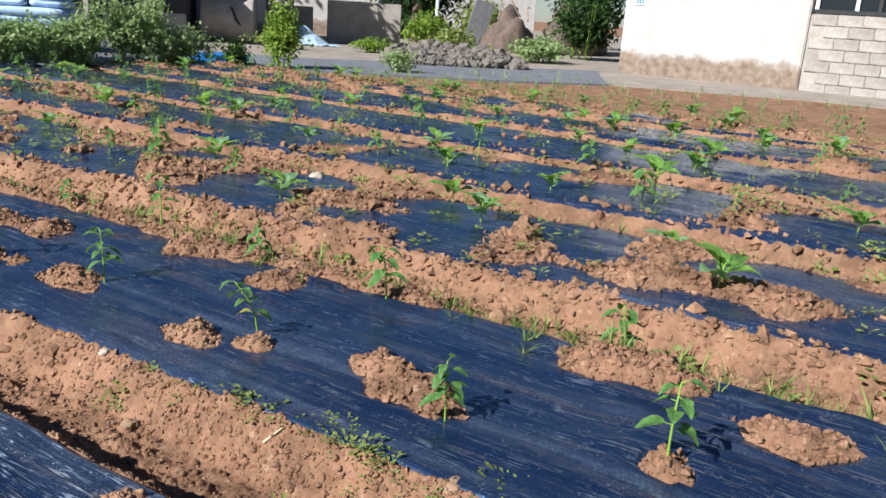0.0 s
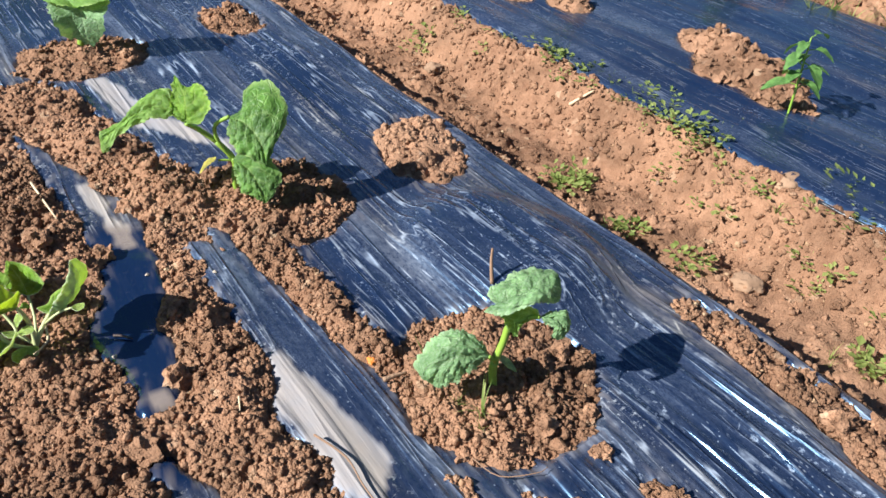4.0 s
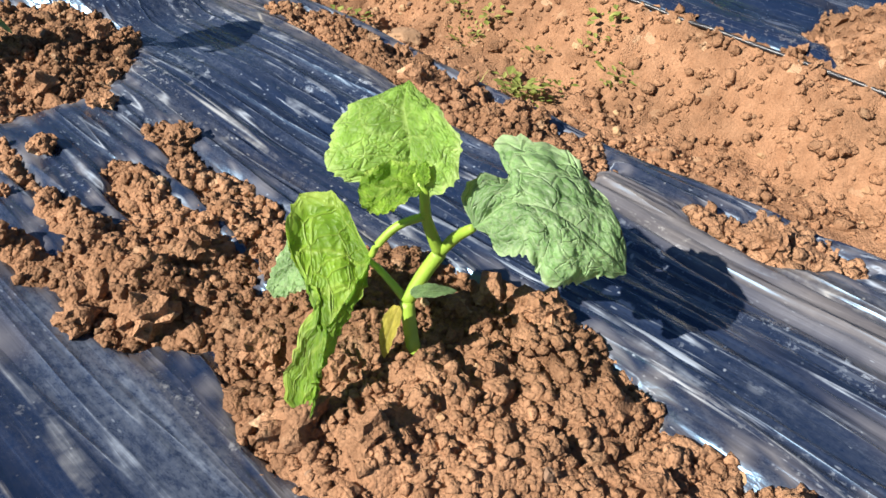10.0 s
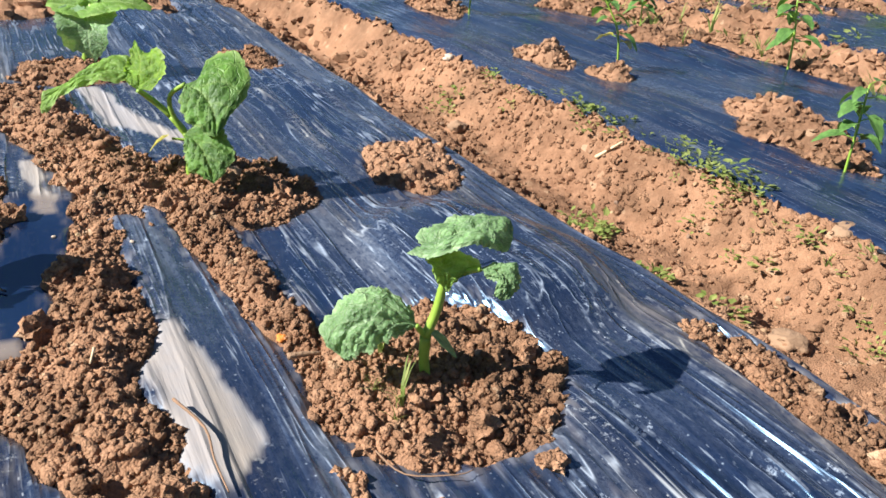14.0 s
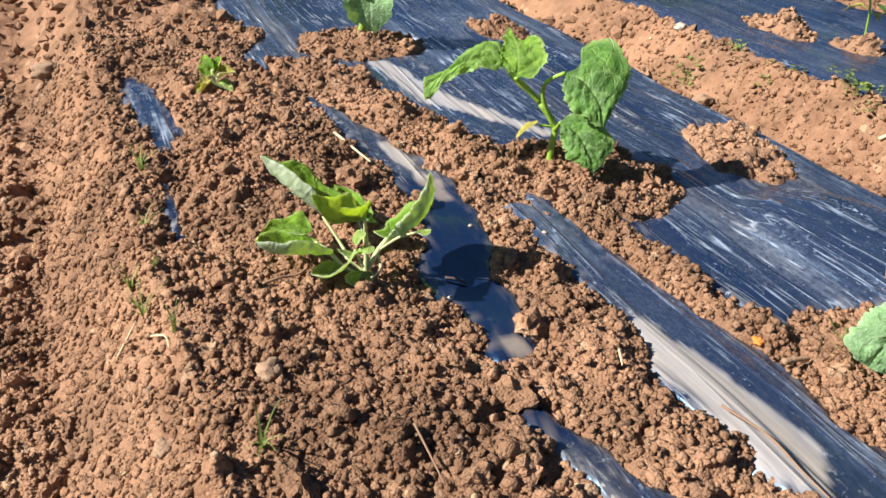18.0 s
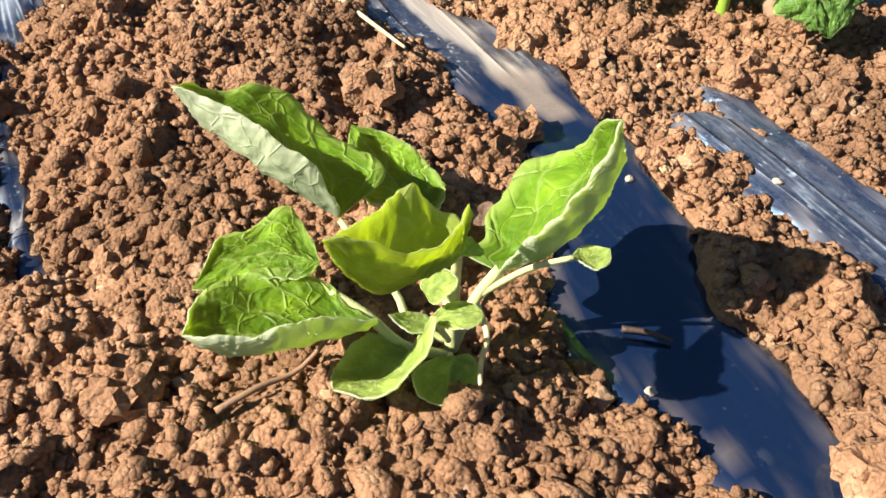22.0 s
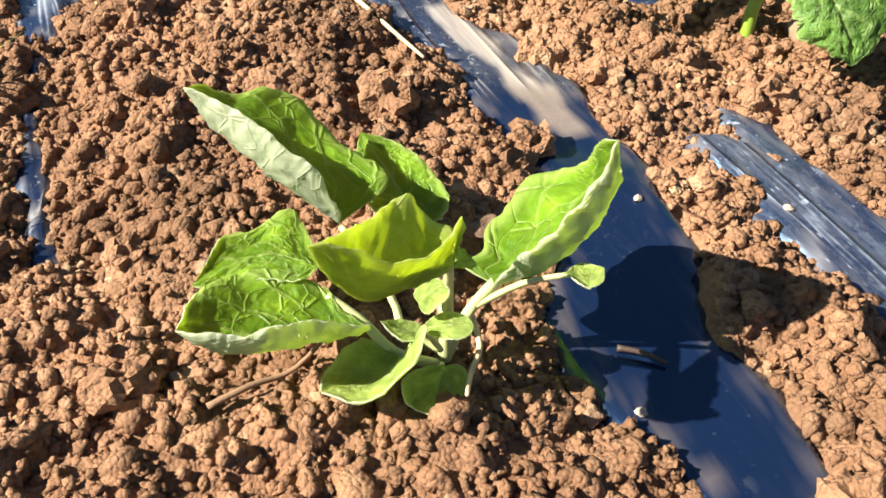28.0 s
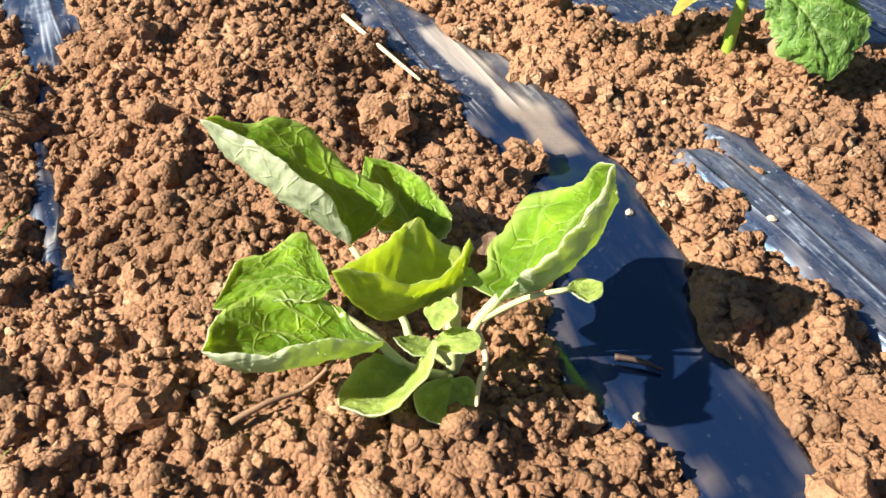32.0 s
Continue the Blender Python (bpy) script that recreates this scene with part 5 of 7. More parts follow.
seedling("cucumber_seedling", *CUKE_A, "bright green cucumber seedling with crinkled leaves in loose soil", "seedling", "cucumber row", STEM, blades=CUKE_A_BLADES)
seedling("cucumber_seedling", *CUKE_B, "cucumber seedling with dusty grey-green drooping leaves", "seedling", "cucumber row", STEM, blades=CUKE_B_BLADES)
seedling("cucumber_seedling", *CUKE_C, "tall cucumber seedling with a broad dark green leaf", "seedling", "cucumber row", STEM, blades=CUKE_C_BLADES)
seedling("cucumber_seedling", *CUKE_G, "cucumber seedling with three leaves beside bare film", "seedling", "cucumber row", STEM)
seedling("eggplant_seedling", *EGG_E, "eggplant seedling with curled pale-edged felted leaves", "seedling", "eggplant row", STEM_EGG, blades=EGG_E_BLADES)
seedling("eggplant_seedling", *EGG_N, "young eggplant with narrow folded yellow-green leaves", "seedling", "eggplant row", STEM_EGG)
seedling("eggplant_seedling", *EGG_F, "stunted yellowing eggplant seedling in bare soil", "seedling", "eggplant row", STEM_EGG)


def pepper(base, tall, seed, lean=(0.0, 0.0), label="thin green pepper seedling on black film", big=1.0, res=0.45, yellow=0):
    r = random.Random(seed)
    top = Vector((lean[0], lean[1], tall))
    mid = Vector((lean[0] * 0.2 + r.uniform(-0.004, 0.004), lean[1] * 0.2, tall * 0.5))
    stems = [[(0, 0, -0.02, 0.0025 * big), (*mid, 0.0022 * big), (*top, 0.0014 * big)]]
    leaves = []
    count = r.randint(10, 14)
    for k in range(count):
        t = 0.35 + 0.65 * k / (count - 1)
        p = mid * (1 - (t - 0.5) * 2) + top * ((t - 0.5) * 2) if t > 0.5 else mid * (t * 2)
        g = k * 2.4 + r.uniform(-0.4, 0.4)
        out = Vector((math.cos(g), math.sin(g), r.uniform(-0.15, 0.55)))
        stalk = p + out * 0.012 * big
        long = r.uniform(0.036, 0.056) * big * (1.1 - 0.4 * t)
        tip = stalk + out.normalized() * long + Vector((0, 0, -0.25 * long))
        stems.append([(*p, 0.0011 * big), (*(p + out * 0.006), 0.001 * big), (*stalk, 0.0008 * big)])
        leaves.append(("yellow" if k < yellow else "pep", tuple(stalk), tuple(tip), (out.x * -0.3, out.y * -0.3, 1), long * 0.32, 0.008, 0.3))
    return seedling("pepper_seedling", base, stems, leaves, label, "seedling", "pepper rows", STEM, res)


def on_soil(x, y):
    return float(ground(np.array([x]), np.array([y]))[0][0])


def at_top(x, y):
    return max(on_soil(x, y), float(film_height(np.array([x]), np.array([y]), 1 if x < 1.9 else 0)[0]) if 0.9 < x < 1.7 else -1)


pepper((1.09, 0.766, at_top(1.09, 0.766)), 0.13, 3, (0.01, 0.01), "pepper seedling with a yellowed lower leaf beside a soil heap", 0.95, 0.6, 1)
pepper((1.148, 1.366, at_top(1.148, 1.366)), 0.15, 4, (-0.05, 0.03), "leaning pepper seedling with a pale leaf in torn film", 1.0, 0.6, 2)
pepper((1.15, 1.99, at_top(1.15, 1.99)), 0.16, 5, (0.0, 0.01), "thin pepper seedling at the end of a soil heap", 1.0)
pepper((1.065, 2.43, at_top(1.065, 2.43)), 0.19, 6, (-0.01, 0.0), "tall pepper seedling in a hole in the film", 1.1)
pepper((1.19, 0.328, at_top(1.19, 0.328)), 0.14, 7, (0.02, 0.0), "pepper seedling with long leaves in crumpled film", 1.15, 0.6)
pepper((0.146, 2.13, on_soil(0.146, 2.13)), 0.2, 8, (-0.02, 0.01), "sturdy pepper seedling with dark oval leaves", 1.5)
pepper((0.0, 2.55, on_soil(0.0, 2.55)), 0.2, 9, (0.0, 0.02), "sturdy pepper seedling with dark oval leaves", 1.4)
pepper((0.11, 3.2, on_soil(0.11, 3.2)), 0.2, 10, (0.0, 0.02), "sturdy pepper seedling with dark oval leaves", 1.3)

# ---- crumbs and clods of soil ----
def ico(level):
    bm = bmesh.new()
    bmesh.ops.create_icosphere(bm, subdivisions=level, radius=1.0)
    v = np.array([tuple(p.co) for p in bm.verts], np.float32)
    f = np.array([[q.index for q in p.verts] for p in bm.faces], np.int32)
    bm.free()
    return v, f


def rough_stone(level, seed, amount=0.32, flat=0.75):
    v, f = ico(level)
    out = []
    for p in v:
        q = Vector(p)
        k = 1 + amount * noise.noise(q * 1.3 + Vector((seed * 5.1, 0, 0))) + amount * 0.7 * noise.noise(q * 3.1 + Vector((0, seed * 3.3, 0)))
        cell = noise.voronoi(q * 1.6 + Vector((seed, seed, 0)))[0][0]
        k *= 0.78 + 0.45 * cell
        k *= 1 + amount * (0.5 * noise.noise(q * 5.5 + Vector((seed, 0, seed))) + (0.4 * noise.noise(q * 11) if level > 2 else 0))
        out.append((p[0] * k, p[1] * k * 0.88, p[2] * k * flat))
    jag = np.random.default_rng(seed + 1).normal(0, {1: 0.15, 2: 0.1, 3: 0.05}[level], v.shape)
    return (np.array(out) + jag).astype(np.float32), f


SHAPES_BIG = [rough_stone(3, s, 0.42) for s in range(6)]
SHAPES_TINY = [rough_stone(1, s + 30, 0.45) for s in range(6)]
SHAPES_MID = [rough_stone(1, s + 9, 0.4) if s % 3 else rough_stone(2, s + 9, 0.4) for s in range(6)]


def grain(seed):
    """A small crumb of eight faces."""
    v = np.array([(1, 0, 0), (-1, 0, 0), (0, 1, 0), (0, -1, 0), (0, 0, 1), (0, 0, -1)], np.float32)
    f = np.array([(0, 2, 4), (2, 1, 4), (1, 3, 4), (3, 0, 4), (2, 0, 5), (1, 2, 5), (3, 1, 5), (0, 3, 5)], np.int32)
    return (v + np.random.default_rng(seed).normal(0, 0.22, v.shape)).astype(np.float32), f


SHAPES_GRAIN = [grain(s) for s in range(8)]


def crumb(seed):
    """A broken, blocky crumb of twelve faces."""
    v = np.array([(x, y, z) for x in (-1, 1) for y in (-1, 1) for z in (-1, 1)], np.float32) * 0.62
    f = np.array([(0, 1, 3), (0, 3, 2), (4, 6, 7), (4, 7, 5), (0, 4, 5), (0, 5, 1), (2, 3, 7), (2, 7, 6), (0, 2, 6), (0, 6, 4), (1, 5, 7), (1, 7, 3)], np.int32)
    r = np.random.default_rng(seed)
    return (v * r.uniform(0.75, 1.2, (8, 1)) + r.normal(0, 0.12, v.shape)).astype(np.float32), f


SHAPES_CRUMB = [crumb(s) for s in range(12)]


def scatter(rng, count, x0, x1, y0, y1, small, large, bias, shapes, keep, sink=0.25):
    x, y = rng.uniform(x0, x1, count), rng.uniform(y0, y1, count)
    z, m, out = ground(x, y)
    ok = keep(x, y, m, out)
    x, y, z = x[ok], y[ok], z[ok]
    size = small + (large - small) * rng.random(len(x)) ** bias
    kind = rng.integers(0, len(shapes), len(x))
    a, b, c = rng.random(len(x)) * 6.28, (rng.random(len(x)) - 0.5) * 1.6, rng.uniform(0.75, 1.3, (len(x), 3))
    verts, faces, at = [], [], 0
    for k, (v, f) in enumerate(shapes):
        pick = np.nonzero(kind == k)[0]
        if not len(pick):
            continue
        p = v[None] * (size[pick, None] * c[pick])[:, None, :]
        ca, sa, cb, sb = np.cos(a[pick])[:, None], np.sin(a[pick])[:, None], np.cos(b[pick])[:, None], np.sin(b[pick])[:, None]
        py, pz = p[..., 1] * cb - p[..., 2] * sb, p[..., 1] * sb + p[..., 2] * cb
        px, py = p[..., 0] * ca - py * sa, p[..., 0] * sa + py * ca
        q = np.stack([px + x[pick, None], py + y[pick, None], pz + z[pick, None] + size[pick, None] * (0.5 - sink)], -1)
        n = len(v)
        verts.append(q.reshape(-1, 3))
        faces.append((f[None] + (at + np.arange(len(pick)) * n)[:, None, None]).reshape(-1, 3))
        at += n * len(pick)
    return np.concatenate(verts), np.concatenate(faces)


rng = np.random.default_rng(5)


def gather(name, label, sets, material=None, smooth=False):
    verts, faces, at = [], [], 0
    for v, f in sets:
        verts.append(v), faces.append(f + at)
        at += len(v)
    ob = new(name, mesh_from(name, np.concatenate(verts), np.concatenate(faces), smooth))
    ob.data.materials.append(material or CLOD)
    return tagged(ob, label, "soil", kind="stuff")


def on_bed(x, y, m, out):
    rough = gn(x * 7, y * 7, 71) * 0.5 + 0.55
    return (m > 0.004) & ((out < 0.03) | (x < -0.1)) & (rng.random(len(x)) < rough + 0.25)


def everywhere(x, y, m, out):
    return (m > 0.002) & ((out < 0.1) | (x < 0.0))


SHAPES_FAR = [rough_stone(2, s + 50, 0.5) if s % 2 else rough_stone(1, s + 50, 0.6) for s in range(6)]


def in_furrow(x, y, m, out):
    return (out > 0.01) & (rng.random(len(x)) < 0.3 + 0.6 * (gn(x * 4, y * 3, 72) > 0.1) + 0.9 * (out < 0.09))


def on_film(x, y, m, out):
    return (m < -0.004) & (m > -0.05) & (rng.random(len(x)) < 0.3 * np.exp(m * 60))


gather("soil_crumbs", "crumbly red-brown soil crumbs", [
    scatter(rng, 14000, -0.8, -0.42, 0.3, 1.8, 0.002, 0.007, 1.6, SHAPES_CRUMB, everywhere, 0.35),
    scatter(rng, 30000, -0.45, 0.3, 0.45, 1.15, 0.001, 0.004, 1.8, SHAPES_CRUMB, everywhere, 0.35),
    scatter(rng, 23000, 0.05, 0.62, -0.15, 0.65, 0.0011, 0.0042, 1.7, SHAPES_CRUMB, everywhere, 0.35),
    scatter(rng, 10000, -0.4, 0.6, 1.1, 1.7, 0.0014, 0.005, 1.7, SHAPES_CRUMB, everywhere, 0.35),
    scatter(rng, 16000, -0.4, 0.6, -0.2, 1.3, 0.0025, 0.0058, 1.8, SHAPES_TINY, on_bed, 0.4),
    scatter(rng, 6000, -0.5, 0.6, -0.25, 1.75, 0.003, 0.0085, 2.0, SHAPES_MID, on_bed, 0.45),
    scatter(rng, 14000, 0.45, 0.95, -0.2, 1.8, 0.001, 0.0045, 2.0, SHAPES_CRUMB, in_furrow),
    scatter(rng, 4500, 0.45, 0.95, -0.2, 1.9, 0.003, 0.0085, 2.2, SHAPES_MID, in_furrow),
    scatter(rng, 9000, -0.3, 0.6, -0.25, 1.75, 0.001, 0.0035, 2.0, SHAPES_GRAIN, on_film, 0.0)], None, True)
gather("soil_clods", "rough lumps of red-brown soil", [
    scatter(rng, 800, -0.5, 0.6, -0.25, 1.9, 0.005, 0.015, 2.2, SHAPES_BIG, on_bed, 0.5),
    scatter(rng, 300, 0.5, 0.95, -0.2, 1.9, 0.005, 0.013, 2.4, SHAPES_BIG, in_furrow, 0.5)])
gather("pebbles", "small rounded tan pebbles in the soil", [
    scatter(rng, 900, -0.4, 0.6, -0.2, 1.6, 0.0014, 0.0042, 2.2, [rough_stone(2, s + 60, 0.16) for s in range(4)], lambda x, y, m, out: m > 0.002, 0.35),
    scatter(rng, 500, 0.5, 0.95, -0.2, 1.9, 0.0016, 0.0055, 2.4, [rough_stone(2, s + 70, 0.16) for s in range(4)], in_furrow, 0.2)], PEBBLE)
gather("far_soil_clods", "lumps of soil on and between the further beds", [
    scatter(rng, 10000, 0.88, 1.75, -0.1, 3.0, 0.002, 0.012, 2.4, SHAPES_TINY, lambda x, y, m, out: (m > 0.004) & (out < 0.0)),
    scatter(rng, 20000, 1.6, 3.3, -0.3, 4.0, 0.003, 0.014, 2.2, SHAPES_GRAIN, lambda x, y, m, out: m > 0.0),
    scatter(rng, 24000, 0.85, 1.75, -0.1, 3.2, 0.0018, 0.008, 2.0, SHAPES_GRAIN, lambda x, y, m, out: (m > 0.0) & (out < 0.02)),
    scatter(rng, 24000, 2.0, 8.6, -2.0, 8.6, 0.006, 0.026, 2.4, SHAPES_GRAIN, lambda x, y, m, out: m > 0.0),
    scatter(rng, 9000, 1.6, 3.2, -0.3, 4.0, 0.004, 0.016, 2.6, SHAPES_FAR, lambda x, y, m, out: (m > 0.01) & (rng.random(len(x)) < 0.6)),
    scatter(rng, 6000, 2.0, 8.5, -2.0, 8.5, 0.008, 0.034, 3.2, SHAPES_TINY, lambda x, y, m, out: (m > 0.0) & (rng.random(len(x)) < 0.7)),
    scatter(rng, 6000, -0.6, 1.0, 1.7, 6.0, 0.003, 0.018, 2.0, SHAPES_TINY, lambda x, y, m, out: m > 0.005)], None, False)

# ---- beyond the field: road, houses, stores and bushes ----
ASPHALT = plain("worn_grey_asphalt", (0.14, 0.14, 0.15), 0.9, spread=0.25, scale=2.5, bump=0.5)
CONCRETE = plain("weathered_concrete", (0.34, 0.29, 0.24), 0.92, spread=0.3, scale=3.0, bump=0.5)
# near-black: window frames, and shade painted into gaps and holes
DARK_WOOD_SHADE = plain("dark_wood_and_painted_shade", (0.03, 0.028, 0.027), 0.85, spread=0.4, scale=4)
ROOFING = plain("grey_roof_sheet", (0.24, 0.23, 0.23), 0.6, spread=0.25, scale=5)
BAG = plain("white_blue_bag_plastic", (0.42, 0.55, 0.72), 0.42, spread=0.16, scale=7, bump=0.6, depth=0.01)
STYRO = plain("white_foam", (0.8, 0.82, 0.84), 0.7, spread=0.06)
BLUE = plain("blue_plastic", (0.03, 0.16, 0.42), 0.4, spread=0.15)
TARP = plain("pale_blue_tarp", (0.4, 0.5, 0.58), 0.5, spread=0.3, scale=9)
BARK = plain("brown_bark", (0.12, 0.085, 0.06), 0.95, spread=0.4, scale=9, bump=0.8, depth=0.01)
DRYSTICK = plain("dry_branches", (0.3, 0.22, 0.16), 0.9, spread=0.3, scale=9)
RUBBLE = plain("grey_field_stone", (0.15, 0.125, 0.1), 0.9, spread=0.35, scale=8, bump=0.7)
STEEL = plain("white_painted_steel", (0.66, 0.68, 0.7), 0.4, spread=0.1)
CARBLUE = plain("blue_car_paint", (0.012, 0.07, 0.3), 0.22, spread=0.05, bump=0.0)
TYRE = plain("black_rubber", (0.015, 0.015, 0.016), 0.8)
ALLOY = plain("alloy", (0.55, 0.56, 0.58), 0.3, 0.9)
REDGLASS = plain("red_lamp_glass", (0.4, 0.01, 0.01), 0.15)
DARKGLASS = Mat("dark_window_glass", (0.012, 0.014, 0.018), 0.06).m


def plaster_material():
    k = Mat("stained_cream_plaster", (0.7, 0.64, 0.55), 0.92, spec=0.2)
    sep = k.t.nodes.new("ShaderNodeSeparateXYZ")
    k.t.links.new(k.coords(), sep.inputs[0])
    height = k.math("ADD", sep.outputs["Z"], k.math("MULTIPLY", k.noise(3.5, 5, 0.7), 0.5))
    splash = k.ramp(height, (0.62, 1.0), (0.7, 0.75), (0.8, 0.0))
    drip = k.ramp(k.noise(6, 4, 0.6, k.coords((1, 1, 0.08))), (0.5, 0.0), (0.75, 0.5))
    c = k.ramp(k.noise(1.6, 6, 0.65), (0.3, (0.44, 0.39, 0.35)), (0.7, (0.54, 0.5, 0.46)))
    c = k.mix(drip, c, (0.36, 0.3, 0.25))
    c = k.mix(splash, c, k.ramp(k.noise(9, 4), (0.3, (0.16, 0.11, 0.075)), (0.7, (0.3, 0.23, 0.17))))
    k.set("Base Color", c)
    k.bump(k.noise(40, 6, 0.7), 0.5, 0.01)
    return k.m


PLASTER = plaster_material()


def block_material():
    k = Mat("weathered_cement_block", (0.4, 0.36, 0.32), 0.95, spec=0.15)
    c = k.ramp(k.noise(2.2, 6, 0.7, k.coords(kind="Generated")), (0.3, (0.36, 0.31, 0.26)), (0.7, (0.5, 0.44, 0.38)))
    c = k.mix(0.55, c, k.ramp(k.random(), (0.0, 0.6), (1.0, 1.1)), "MULTIPLY")
    k.set("Base Color", k.mix(0.6, c, k.ramp(k.noise(22, 5, 0.7), (0.3, 0.55), (0.7, 1.0)), "MULTIPLY"))
    k.bump(k.noise(60, 6, 0.75), 0.7, 0.01)
    return k.m


CEMENT = block_material()


def slab(name, corners, z0, z1):
    """A flat-topped block over a plan."""
    n = len(corners)
    v = [(x, y, z0) for x, y in corners] + [(x, y, z1) for x, y in corners]
    f = [tuple(range(n))[::-1], tuple(range(n, 2 * n))] + [(i, (i + 1) % n, n + (i + 1) % n, n + i) for i in range(n)]
    me = bpy.data.meshes.new(name)
    me.from_pydata(v, [], f)
    return me


def block(name, size, bevel=0.01, at=(0, 0, 0), wobble=0.0, seed=0, cuts=0):
    bm = bmesh.new()
    bmesh.ops.create_cube(bm, size=1.0)
    bmesh.ops.scale(bm, vec=size, verts=bm.verts)
    if cuts:
        bmesh.ops.subdivide_edges(bm, edges=bm.edges[:], cuts=cuts, use_grid_fill=True)
    if bevel:
        bmesh.ops.bevel(bm, geom=bm.edges[:] if not cuts else [e for e in bm.edges if e.calc_face_angle(0) > 0.5], offset=bevel, segments=2, affect="EDGES")
    for v in bm.verts:
        if wobble:
            v.co += noise.noise_vector(v.co * 3.7 + Vector((seed, 0, 0))) * wobble
        v.co += Vector(at)
    return finish(name, bm, False)


yard = new("road", slab("road", [(-30, 9.7), (2.4, 9.55), (4.2, 9.1), (5.5, 8.95), (8.3, 8.3), (9.3, 6.95), (10.5, 5.75), (11.9, 4.75), (13.6, 5.6), (15.2, 6.3), (14.2, 7.0),
                                (13.4, 7.5), (11.9, 8.9), (10.3, 9.9), (9.4, 13.0), (14, 40), (-30, 40)], -0.4, -0.045))
yard.data.materials.append(ASPHALT)
EARTH = plain("dusty_grey_earth", (0.27, 0.22, 0.17), 0.95, spread=0.3, scale=2.0, bump=0.6)
verge = new("ground_verge", slab("ground_verge", [(9.6, 6.9), (10.6, 5.9), (12.0, 4.9), (13.2, 2.0), (13.2, -30), (70, -30), (70, 70), (-40, 70), (-40, 9.9), (2.3, 9.75), (4.3, 9.3), (8.4, 8.5)], -0.5, -0.055))
verge.data.materials.append(EARTH)
tagged(verge, "dusty grey-brown earth round the houses", "ground", kind="structure")
tagged(yard, "worn grey asphalt lane and yard beyond the field", "road", kind="structure")


def house():
    root = new("house")
    root.matrix_world = pose(15.45, 6.0, -0.12)
    part("wall", block("wall", (5.4, 3.35, 3.0), 0.02, (2.7, -1.675, 1.5)), PLASTER, root, "cream plaster wall with a dirt-splashed foot")
    lower = part("wall", block("wall", (5.3, 5.6, 1.36), 0.01, (2.7, -6.16, 0.68)), CONCRETE, root, "rough unplastered block wall")
    part("wall", block("wall", (0.3, 5.4, 0.9), 0.01, (0.5, -6.1, 2.55)), PLASTER, root)
    # near-black block behind the window: the unlit room put into its colour
    part("wall", block("wall", (4.6, 5.4, 1.7), 0.01, (3.1, -6.1, 2.15)), DARK_WOOD_SHADE, root)
    part("roof", block("roof", (6.6, 10.4, 0.16), 0.02, (2.7, -4.5, 3.1)), ROOFING, root)
    r = random.Random(4)
    brick = block("block", (0.05, 0.393, 0.191), 0.008, wobble=0.006, cuts=1)
    brick.materials.append(CEMENT)
    for row in range(7):
        for k in range(14):
            b = new("block", brick)
            b.parent = lower
            b.matrix_local = pose(0.05 + r.uniform(-0.012, 0.004), -3.6 - 0.4 * k - (0.2 if row % 2 else 0), 0.1 + 0.195 * row, r.uniform(-1, 1), 0, r.uniform(-1, 1))
    window = part("window", block("window", (0.06, 2.0, 0.07), 0.005, (0.12, -4.4, 1.41)), DARK_WOOD_SHADE, root, "dark window frame with a wide sill")
    part("pane", block("pane", (0.02, 1.9, 0.7), 0.0, (0.2, -4.4, 1.8)), DARKGLASS, window, "dark reflecting glass")
    for y in (-3.42, -4.05, -4.4, -5.0):
        part("mullion", block("mullion", (0.07, 0.06, 0.75), 0.004, (0.15, y, 1.8)), STEEL if y != -4.4 else DARK_WOOD_SHADE, window)
    part("sign_plate", block("sign_plate", (0.02, 0.2, 0.13), 0.004, (-0.012, -0.3, 1.42)), STEEL, root, "small white plate")
    for k in range(3):
        part("sign_mark", block("sign_mark", (0.006, 0.03, 0.07), 0.0, (-0.025, -0.25 - 0.05 * k, 1.42)), BLUE, root, "blue bar")
    return tagged(root, "cream plastered house with stained foot and block-built side", "house")


house()


def bag_mesh(seed):
    bm = bmesh.new()
    bmesh.ops.create_cube(bm, size=1.0)
    bmesh.ops.subdivide_edges(bm, edges=bm.edges[:], cuts=5, use_grid_fill=True)
    for v in bm.verts:
        x, y, z = v.co
        round_off = (1 - (2 * x) ** 6 * 0.35) * (1 - (2 * y) ** 6 * 0.35)
        v.co = Vector((x * 0.66 * (1 - 0.12 * abs(2 * z) ** 3), y * 0.44 * (1 - 0.12 * abs(2 * z) ** 3), z * 0.125 * (0.55 + 0.5 * round_off)))
        v.co += noise.noise_vector(v.co * 9 + Vector((seed, 0, 0))) * 0.011
    return finish("fertilizer_bag", bm)


BAGS = [bag_mesh(s * 4.7) for s in range(4)]
for me in BAGS:
    me.materials.append(BAG)


def bag_pile(cx, cy, turn, layers, seed, label):
    r = random.Random(seed)
    for k in range(layers):
        for side in (-0.5, 0.5):
            ob = new("fertilizer_bag", r.choice(BAGS))
            across = k % 2
            off = Vector((0, side * 0.45, 0)) if not across else Vector((side * 0.46, 0, 0))
            m = pose(cx, cy, -0.045, 0, 0, turn) @ pose(off.x + r.uniform(-0.02, 0.02), off.y + r.uniform(-0.02, 0.02), 0.065 + 0.118 * k, r.uniform(-2, 2), r.uniform(-2, 2), (90 if across else 0) + r.uniform(-3, 3))
            if across:
                m = m @ Matrix.Diagonal((1.3, 1.02, 1, 1))
            else:
                m = m @ Matrix.Diagonal((1.38, 1.0, 1, 1))
            ob.matrix_world = m
            tagged(ob, label, "bag", "stacked bags")


